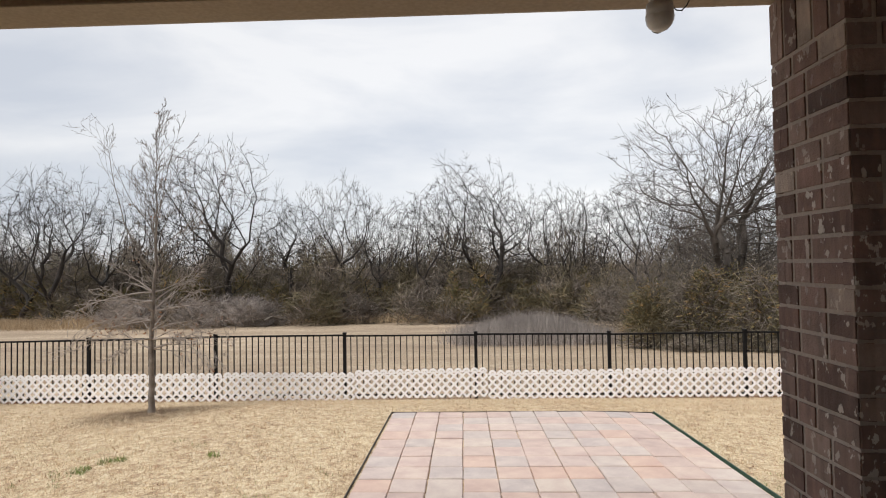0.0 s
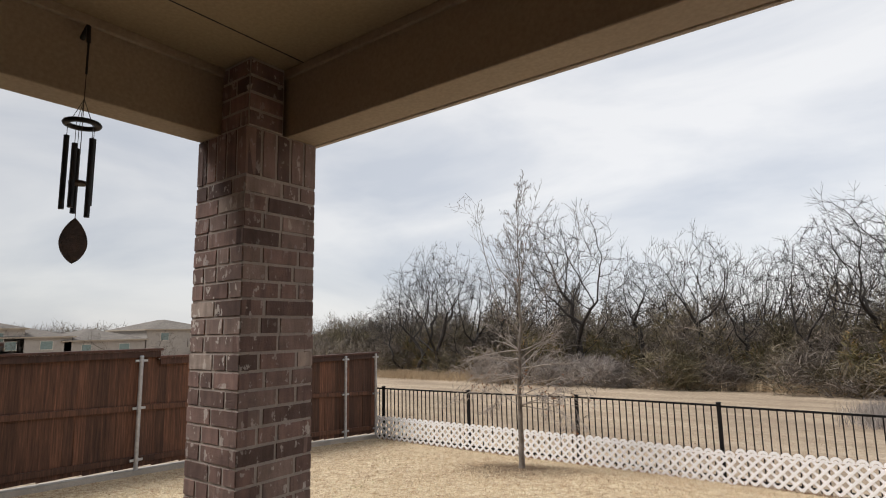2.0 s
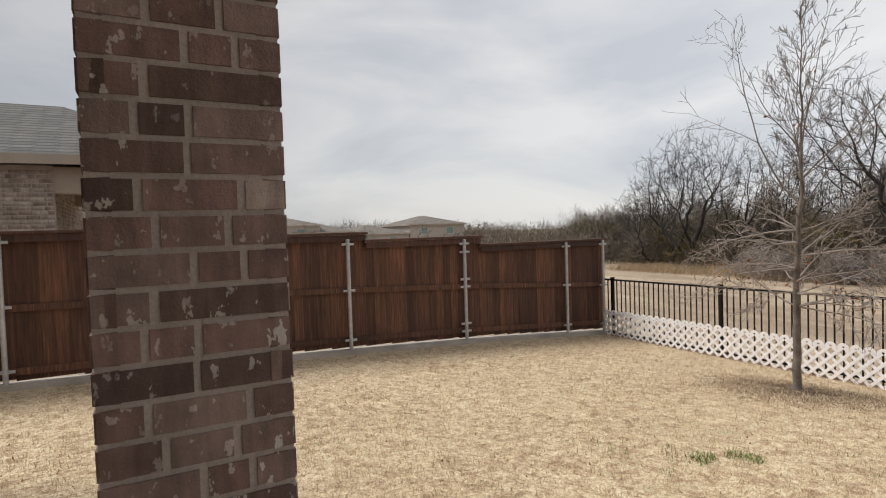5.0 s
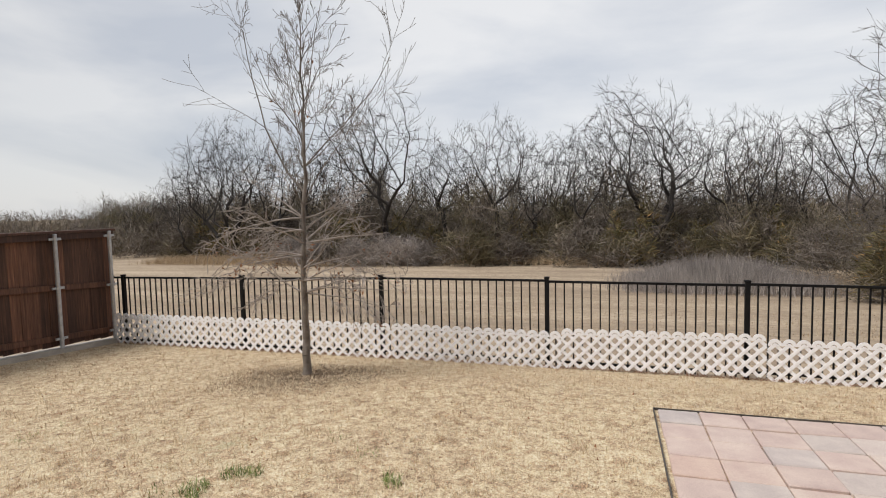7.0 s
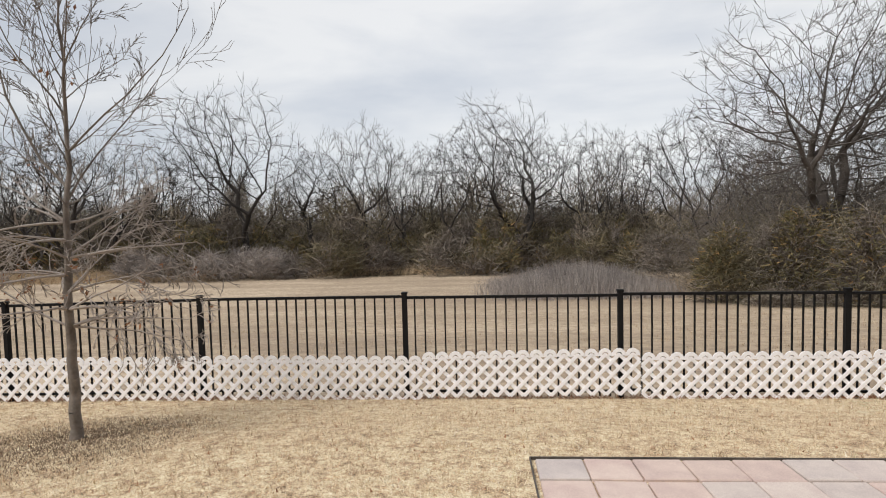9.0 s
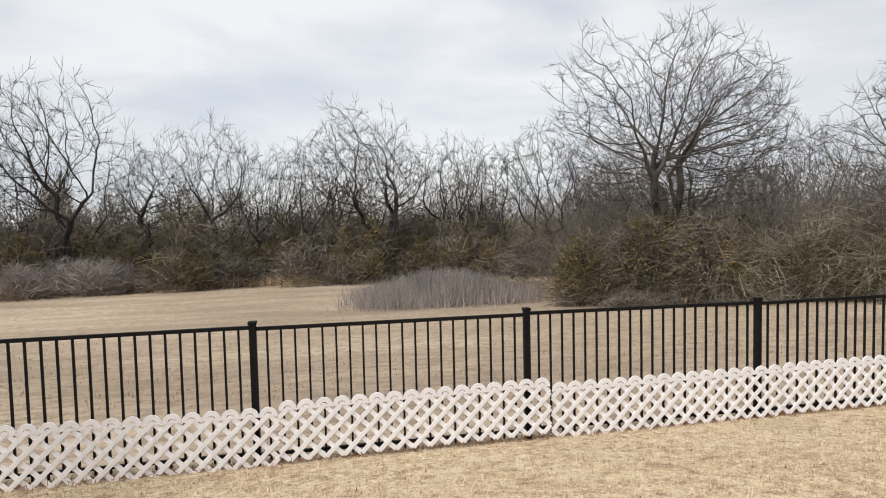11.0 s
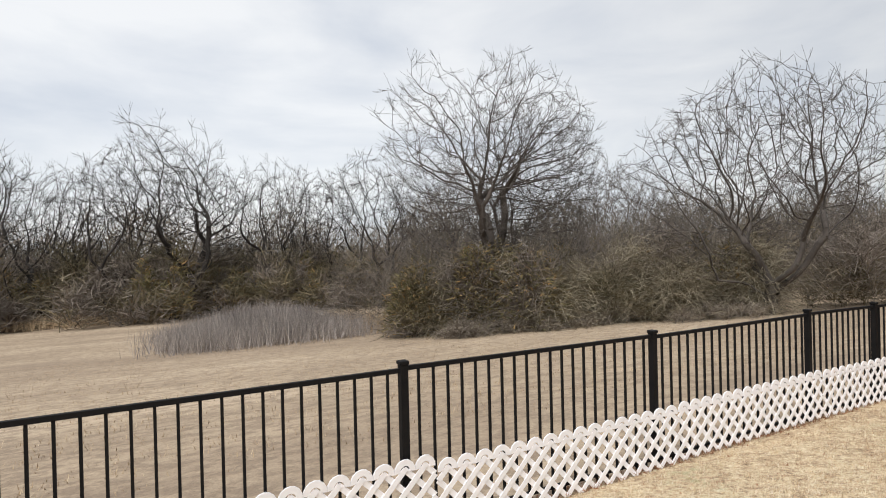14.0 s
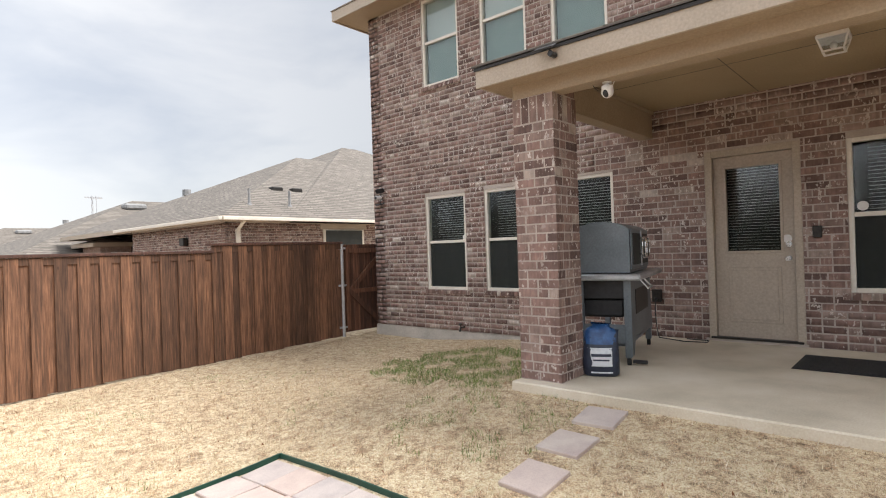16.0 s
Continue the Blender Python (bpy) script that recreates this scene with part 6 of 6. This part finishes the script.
brush("wood_twigs", [(b[0], b[1], b[2] + 2, b[3] + 5, b[4] + 1.6) for b in wood_line], 60000, 2.0, 0.040, brush_mat, 5, 1.0)
thicket = [(9.6, 13.0, 17.5, 23.0), (12.0, 17.5, 16.5, 22.0), (16.5, 22.0, 13.5, 20.0), (18.5, 27.0, 8.5, 16.0), (23.0, 40.0, 2.0, 14.0), (20.0, 45.0, 14.0, 30.0), (9.0, 20.0, 24.0, 34.0)]
near_mounds = mounds_in(thicket[:5], 62, 1.0, 2.1, 2.0, 4.3, 6)
shrubs("thicket_stems", near_mounds + mounds_in(thicket[4:], 50, 1.6, 2.8, 3.0, 5.5, 61), 480, 1.5, 0.026, shrub_mat, 62, 0.7, 0.55)
shrubs("thicket_arching_twigs", mounds_in([(10.5, 14.5, 17.0, 20.5), (14.0, 18.5, 15.0, 19.0), (17.5, 22.0, 10.5, 15.0)], 30, 1.2, 2.3, 2.4, 4.4, 63), 380, 2.4, 0.022, vine_mat, 64, 2.0, 0.5)
shrubs("thicket_leaves", near_mounds[::2] + mounds_in([(11.0, 14.5, 17.5, 19.5)], 6, 1.2, 1.9, 3.2, 4.8, 66), 900, 0.26, 0.055, olive_mat, 65, 1.0, 0.6)
shrubs("thicket_litter", mounds_in([(9.8, 13.0, 16.2, 18.0), (13.0, 17.5, 14.5, 16.5), (17.0, 22.0, 10.0, 13.5)], 34, 0.6, 1.2, 0.35, 0.9, 67), 220, 0.6, 0.020, brush_mat, 68, 1.0)
brush("grey_reed_bed", [(0.0, 9.0, 25.0, 36.0, 0.5), (2.0, 7.5, 27.0, 34.0, 1.5)], 52000, 1.1, 0.026, reed_mat, 8, 3.0, soft=True)
brush("tan_tall_grass", [(7.5, 13.0, 27.0, 36.0, 0.4), (-34, 0, 56.0, 60.0, 0.7), (-60, -30, 50, 58, 0.7)], 26000, 1.0, 0.035, tallgrass_mat, 9, 3.0, soft=True)
shrubs("grey_shrubs", mounds_in([(-42, -22, 50, 56)], 34, 1.8, 3.2, 2.2, 3.6, 10), 420, 1.3, 0.045, reed_mat, 11, 0.2)
brush("fence_litter", [(-9.3, 6.5, -0.10, 0.10, 0.03)], 5000, 0.05, 0.008, dry_leaf, 12, 0.1)

# ---- grass blades ----


def blades(name, n, x0, x1, y0, y1, h, w, mat, seed, mask=None):
    rng = np.random.default_rng(seed)
    x, y = rng.uniform(x0, x1, n), rng.uniform(y0, y1, n)
    keep = ~((x > PX0 - 0.05) & (x < PX1 + 0.05) & (y > PY0 - 0.05) & (y < PY1 + 0.05)) & ~((x > -3.05) & (x < 1.40) & (y < -7.56)) & ~((x < -3.0) & (y < -9.82)) & ~((x > 1.3) & (y < -10.46))
    for sx, sy in ((0.38, -7.77), (0.42, -7.32), (0.42, -6.85), (0.38, -6.38)):
        keep &= (np.abs(x - sx) > 0.17) | (np.abs(y - sy) > 0.17)
    if mat is not mulch:
        keep &= ((x + 4.76) ** 2 + (y + 1.77) ** 2 > 0.16) | (rng.random(n) < 0.15)
    if mask is not None:
        keep &= mask(x, y, rng)
    x, y = x[keep], y[keep]
    n = len(x)
    c = np.stack([x, y, ground_z(x, y) - 0.004], 1)
    a = rng.uniform(0, 2 * np.pi, n)
    lean = rng.uniform(0.2, 1.3, n)
    d = np.stack([np.cos(a) * lean, np.sin(a) * lean, np.ones(n)], 1)
    d /= np.linalg.norm(d, axis=1, keepdims=True)
    s = np.stack([-np.sin(a), np.cos(a), np.zeros(n)], 1) * w / 2
    l = (h * rng.uniform(0.5, 1.4, n))[:, None]
    v = np.stack([c - s, c + s, c + d * l], 1).reshape(-1, 3)
    return tagged(new(name, raw_mesh(name, v, np.arange(3 * n).reshape(-1, 3), mat)), kind="stuff")


def patches(x, y):
    return np.sin(x * 3.1 + 1.2 * np.sin(y * 2.3)) + np.sin(y * 3.7 + 1.5 * np.sin(x * 1.9)) + 0.6 * np.sin(x * 9.0 + y * 7.0)


blades("lawn_grass", 400000, -9.35, 6.6, -10.4, -0.02, 0.027, 0.0036, straw, 21)
blades("lawn_grass_near", 230000, -6.0, 4.5, -8.0, -1.0, 0.025, 0.0032, straw, 22)
blades("green_tufts", 300000, -7.0, 6.0, -10.0, -3.5, 0.045, 0.0058, green_blades, 23,
       lambda x, y, r: ((patches(x * 0.9, y * 0.9) > 1.45) & (patches(x * 4, y * 4) > 0.4) & (r.random(len(x)) < 0.16)) | (((x - 2.1) ** 2 * 0.4 + (y + 8.7) ** 2 < 1.5) & (patches(x * 2.5, y * 2.5) > -0.7) & (r.random(len(x)) < 0.95)) | (((x - 1.2) ** 2 + (y + 7.1) ** 2 < 0.7) & (patches(x * 3, y * 3) > 0.3) & (r.random(len(x)) < 0.4)))
GREEN_SPOTS = [(-2.78, -4.13), (-3.71, -4.27), (-3.82, -4.55)]
blades("green_clumps", 260000, -5.0, 0.5, -6.5, -3.0, 0.05, 0.0058, green_blades, 29,
       lambda x, y, r: np.any([(x - a) ** 2 + (y - b) ** 2 < 0.011 * (1 + 0.7 * patches(x * 3, y * 3)) for a, b in GREEN_SPOTS], axis=0) & (r.random(len(x)) < 0.4))
blades("tree_ring_litter", 44000, -5.9, -3.5, -2.8, -0.9, 0.020, 0.009, mulch, 24, lambda x, y, r: ((x + 4.76) ** 2 * 0.8 + (y + 1.77) ** 2 < 0.06 + 1.0 * r.random(len(x)) ** 1.6))
blades("lawn_tufts", 420000, -9.3, 6.5, -10.3, -0.05, 0.050, 0.0042, straw, 25, lambda x, y, r: (patches(x * 4.3, y * 4.3) + patches(y * 9.1, x * 8.7) * 0.6 > 1.1))
blades("lawn_clumps", 60000, -9.3, 6.5, -10.3, -0.05, 0.042, 0.009, straw, 28, lambda x, y, r: patches(x * 5.1 + 2, y * 4.7) + patches(y * 8.3, x * 9.9) * 0.7 > 0.6)
blades("fallen_leaves", 1500, -9.2, 6.5, -10.2, -0.1, 0.024, 0.020, dry_leaf, 26)
blades("field_stubble", 150000, -26, 18, 2.5, 26, 0.065, 0.012, tallgrass_mat, 27, lambda x, y, r: (patches(x * 0.8, y * 1.1) + patches(y * 2.1, x * 1.7) * 0.7 > -0.4) & (r.random(len(x)) < 8.0 / (8.0 + y)))


# ---- houses beyond the fences ----
def far_window(x, y0, y1, z0, z1, parent, axis="x"):
    w = new("window")
    w.parent = parent
    if axis == "x":
        part("window_frame", box(x - 0.02, x + 0.04, y0, y1, z0, z1), vinyl, w)
        part("pane", box(x + 0.03, x + 0.05, y0 + 0.06, y1 - 0.06, z0 + 0.06, z1 - 0.06), shade_mat, w)
    else:
        part("window_frame", box(y0, y1, x - 0.04, x + 0.02, z0, z1), vinyl, w)
        part("pane", box(y0 + 0.06, y1 - 0.06, x + 0.0, x + 0.03, z0 + 0.06, z1 - 0.06), screen_mat, w)


def hip_roof(x0, x1, y0, y1, z, pitch, parent, over=0.35, mat=shingle):
    x0, x1, y0, y1 = x0 - over, x1 + over, y0 - over, y1 + over
    half = min(x1 - x0, y1 - y0) / 2
    h = half * pitch
    if x1 - x0 > y1 - y0:
        r0, r1 = (x0 + half, (y0 + y1) / 2, z + h), (x1 - half, (y0 + y1) / 2, z + h)
    else:
        r0, r1 = ((x0 + x1) / 2, y0 + half, z + h), ((x0 + x1) / 2, y1 - half, z + h)
    bm = bmesh.new()
    c = [bm.verts.new(p) for p in ((x0, y0, z), (x1, y0, z), (x1, y1, z), (x0, y1, z))]
    a, b = bm.verts.new(r0), bm.verts.new(r1)
    if x1 - x0 > y1 - y0:
        for f in ((c[0], c[1], b, a), (c[1], c[2], b), (c[2], c[3], a, b), (c[3], c[0], a)):
            bm.faces.new(f)
    else:
        for f in ((c[0], c[1], a), (c[1], c[2], b, a), (c[2], c[3], b), (c[3], c[0], a, b)):
            bm.faces.new(f)
    bm.faces.new(c[::-1])
    bmesh.ops.recalc_face_normals(bm, faces=bm.faces)
    part("roof", bm, mat, parent)
    bm = bmesh.new()
    for q in ((x0, x1, y0 - 0.02, y0 + 0.02), (x0, x1, y1 - 0.02, y1 + 0.02), (x0 - 0.02, x0 + 0.02, y0, y1), (x1 - 0.02, x1 + 0.02, y0, y1)):
        add_box(bm, *q, z - 0.16, z + 0.01)
    part("fascia", bm, trim_paint, parent)


def masonry(name, m, x0, x1, z0, z1, mat, parent, seed, holes=()):
    bm = bmesh.new()
    for a in split_rects(x0, x1, z0, z1, list(holes)):
        add_box(bm, a[0], a[1], -0.2, 0, a[2], a[3], 0, m)
    part(name, bm, mortar, parent)
    joined_bricks("brickwork", brick_boxes(x0, x1, z0, z1, list(holes), seed), m, mat, parent, rng_seed=seed)


west = thing("neighbour_house_west", (0, 0, 0), "tan brick house with hip roof and open back porch", "house")
# the east faces stand at x = -13; porch corner at y = -6.64
masonry("east_wall", pose(-13.05, 0, 0, 0, 0, -90), 9.33, 20.0, -0.5, 2.62, brick_tan, west, 31, [(10.14, 11.1, 0.6, 2.30)])
far_window(-13.06, -11.1, -10.14, 0.6, 2.30, west)
masonry("porch_back_wall", pose(0, -9.40, 0), -22.0, -13.25, -0.5, 2.62, brick_tan, west, 32)
for cx, cy in ((-13.45, -7.1), (-17.6, -7.1)):
    bm = box(cx, cx + 0.40, cy, cy + 0.45, -0.5, 2.14)
    part("porch_column", bm, mortar, west)
    for f, (w0, w1, m) in enumerate(((0.0, 0.40, pose(cx, cy + 0.45, 0)), (-0.45, 0.0, pose(cx + 0.40, cy, 0, 0, 0, -90)), (-0.40, 0.0, pose(cx, cy, 0, 0, 0, 180)), (0.0, 0.45, pose(cx, cy, 0, 0, 0, 90)))):
        joined_bricks("brickwork", brick_boxes(w0, w1, -0.5, 2.12, [], 33 + f), m, brick_tan, west, rng_seed=33 + f)
part("porch_beam", add_box(add_box(box(-13.42, -13.08, -9.4, -6.68, 2.14, 2.60), -17.6, -13.42, -7.02, -6.68, 2.14, 2.60), -17.6, -17.3, -9.4, -7.02, 2.14, 2.60), trim_paint, west)
part("porch_ceiling", box(-17.5, -13.2, -9.4, -6.8, 2.60, 2.63), ceiling_paint, west)
hip_roof(-18.6, -13.1, -24.0, -6.65, 2.78, 0.47, west, 0.32, blue_shingle)

east = thing("neighbour_house_east", (0, 0, 0), "red-brown brick house with grey hip roof and gutter", "house")
masonry("west_wall", pose(13.4, 0, 0, 0, 0, 90), -26.0, -11.3, -0.6, 2.2, brick_all, east, 41, [(-16.2, -14.5, 0.8, 1.95)])
masonry("north_wall", pose(0, -11.3, 0), 13.4, 20.5, -0.6, 2.2, brick_all, east, 42)
part("wall", box(20.5, 32.8, -13.9, -13.6, -0.8, 2.2), brick_all, east)
part("wall", box(20.2, 20.5, -13.6, -11.5, -0.8, 2.2), brick_all, east)
far_w = new("window")
far_w.parent = east
part("window_frame", box(13.36, 13.42, -16.2, -14.5, 0.75, 1.98), vinyl, far_w)
part("pane", box(13.34, 13.37, -16.1, -14.6, 0.8, 1.93), screen_mat, far_w)
part("lintel", box(13.36, 13.41, -16.3, -14.4, 1.96, 2.15), trim_paint, east)
hip_roof(13.4, 33.0, -34.0, -13.4, 2.28, 0.47, east, 0.4)
hip_roof(13.4, 27.5, -27.0, -11.3, 2.286, 0.45, east, 0.4)
part("gutter", add_box(box(12.86, 12.96, -34, -10.9, 2.17, 2.27, 0.01), 12.9, 20.9, -10.88, -10.78, 2.17, 2.27, 0.01), vinyl, east)
part("downspout", add_cyl(add_box(bmesh.new(), 13.28, 13.38, -11.60, -11.50, -0.5, 1.95), (12.95, -11.55, 2.18), (13.33, -11.55, 1.92), 0.05, n=8), vinyl, east)
part("vent_hood", box(15.9, 16.2, -11.28, -11.12, 1.55, 1.8, 0.02), bronze, east)
for x, y in ((14.0, -12.3), (14.0, -13.7)):
    zz = 2.28 + (x - 13.0) * 0.43
    part("vent_pipe", add_cyl(cyl((x, y, zz - 0.1), (x, y, zz + 0.50), 0.04, n=10), (x, y, zz - 0.08), (x, y, zz + 0.07), 0.11, 0.05, n=12), roof_metal, east)
for x, y in ((15.6, -14.2), (15.6, -15.0)):
    zz = 2.28 + (x - 13.0) * 0.43
    part("roof_vent", box(x - 0.14, x + 0.14, y - 0.22, y + 0.22, zz - 0.06, zz + 0.13, 0.03), bronze, east)

HOUSES = [(27.4, 41, -26.4, -9.3, 1.5, 0.45), (56, 68, -28, -9, 1.9, 0.42), (25, 27.3, -12.8, -11.6, 1.95, 0.3), (84, 100, -34, -14, 2.0, 0.35)]
for i, (x0, x1, y0, y1, z, pt) in enumerate(HOUSES):
    h = thing("distant_house_east", (0, 0, 0), "distant house with grey shingled hip roof beyond the fence", "house", "houses beyond the east fence")
    part("wall", box(x0, x1, y0, y1, -2, z), brick_all if i == 2 else tan_siding, h)
    far_window(x0 - 0.02, y1 - (1.1 if i == 2 else 2.4), y1 - (0.4 if i == 2 else 1.0), z - 1.1, z - 0.4, h)
    hip_roof(x0, x1, y0, y1, z, pt, h)
    half = min(x1 - x0, y1 - y0) / 2
    if i in (0, 1, 3):
        for dx, dy, kind_of in ((1.5, 0.45, 0), (1.2, 0.3, 1), (1.2, 0.62, 1)):
            yy = y0 + (y1 - y0) * dy
            zr = z + (half + 0.35 - dx) * pt
            if kind_of:
                part("roof_vent", box(x0 + half - dx - 0.35, x0 + half - dx + 0.35, yy - 0.6, yy + 0.6, zr - 0.1, zr + 0.25, 0.1), roof_metal, h)
            else:
                part("chimney_pipe", add_cyl(cyl((x0 + half - dx, yy, zr - 0.2), (x0 + half - dx, yy, zr + 1.2), 0.13, n=8), (x0 + half - dx, yy, zr + 1.0), (x0 + half - dx, yy, zr + 1.35), 0.26, n=8), roof_metal, h)
for y0, y1, zt, two in ((-4, 8, 3.4, 0), (6, 15, 3.9, 0), (10, 20, 3.0, 0), (18, 29, 2.6, 0), (28, 39, 3.9, 1), (-30, -12, 4.6, 0)):
    h = thing("distant_house_west", (0, 0, 0), "distant pale house with grey hip roof seen over the west fence", "house", "houses beyond the west fence")
    zw = zt - (y1 - y0) / 2 * 0.28
    part("wall", box(-92, -80, y0 + 0.6, y1 - 0.6, -7, zw), tan_siding, h)
    far_window(-79.98, y0 + 2.5, y0 + 3.7, zw - 1.6, zw - 0.5, h)
    far_window(-79.98, y1 - 4.0, y1 - 2.6, zw - 1.6, zw - 0.5, h)
    hip_roof(-92, -80, y0 + 0.6, y1 - 0.6, zw, 0.28 * 2 * ((y1 - y0) / 2) / min(y1 - y0, 12.0) * 0.5 * 2, h)
tower = thing("radio_mast", (95, -32, -5.6), "thin distant lattice radio mast against the sky", "mast")
bm = bmesh.new()
for a in range(3):
    t = a * 2.094
    add_cyl(bm, (0.5 * math.cos(t), 0.5 * math.sin(t), 0), (0.35 * math.cos(t), 0.35 * math.sin(t), 17), 0.05, n=5)
for k in range(16):
    add_cyl(bm, (0.5, 0, k * 1.05), (-0.25, 0.4, k * 1.05 + 0.8), 0.035, n=4)
part("mast_frame", bm, galvanized, tower)
part("antenna", box(-0.1, 0.1, -1.2, 1.2, 16.6, 16.8), galvanized, tower)
for seed, x, y, h in ((61, 26, -3.0, 9.0), (62, -60, 4.0, 5.5), (63, -62, 15.0, 5.0), (64, -58, 20.0, 5.6), (65, -66, 9, 5)):
    segs = crown_tree(seed, h + 1.0, 1.35, 1.8, 0.05, 0.0, 4, 110, 0.30, 0.006, 1.0, 0.3, 0.08)
    t = make_tree("small_bare_tree", (x, y, gz(x, y) - 1.0), segs, bark, "small bare upright tree beyond the board fence", "tree", "small trees beyond the fences", 0.006)
ev = thing("evergreen_shrub", (25.6, -2.6, gz(25.6, -2.6) + 0.2), "small olive evergreen tree beyond the brown board fence", "tree")
part("trunk", cyl((0, 0, -1), (0, 0, 2.0), 0.07, 0.03, n=8), bark, ev)
cs = [(math.cos(a) * r, math.sin(a) * r, 1.2 + z) for a, r, z in ((i * 2.4, 1.15 * (1 - i / 42) ** 0.8 * (0.6 + 0.4 * math.sin(i * 1.9) ** 2), i * 0.062) for i in range(40))]
part("crown", leaf_cloud("crown", cs, 0.07, evergreen_mat, 3, 110, 0.24), evergreen_mat, ev)
brush("east_far_wood", [(30, 120, 10, 60, 5.0), (60, 140, -12, 14, 4.5)], 60000, 1.7, 0.10, brush_mat, 14, 0.6)
brush("west_far_wood", [(-120, -75, 34, 80, 6.0), (-140, -100, 10, 50, 3.5), (-230, -160, 45, 130, 10.0)], 80000, 1.8, 0.13, brush_mat, 15, 0.6)
rng = random.Random(5)
for i in range(16):
    k = i % len(firsts)
    x, y = (rng.uniform(36, 110), rng.uniform(4, 40)) if i < 10 else (rng.uniform(-125, -85), rng.uniform(45, 85))
    t = copy_thing(firsts[k], pose(x, y, gz(x, y) - 0.4, 0, 0, rng.uniform(0, 360)))
    sc = rng.uniform(0.42, 0.6)
    t.scale = (sc, sc, sc)

# ---- pieces last ----
for m in PAVER_AT:
    ob = new("paver", tile_mesh)
    ob.parent = pav
    ob.matrix_world = m
bpy.context.view_layer.update()
for parent, boxes, m, mat in PENDING_BRICKS:
    local = parent.matrix_world if m == Matrix.Identity(4) else m
    for q in boxes:
        single_brick(q, local, mat, parent)
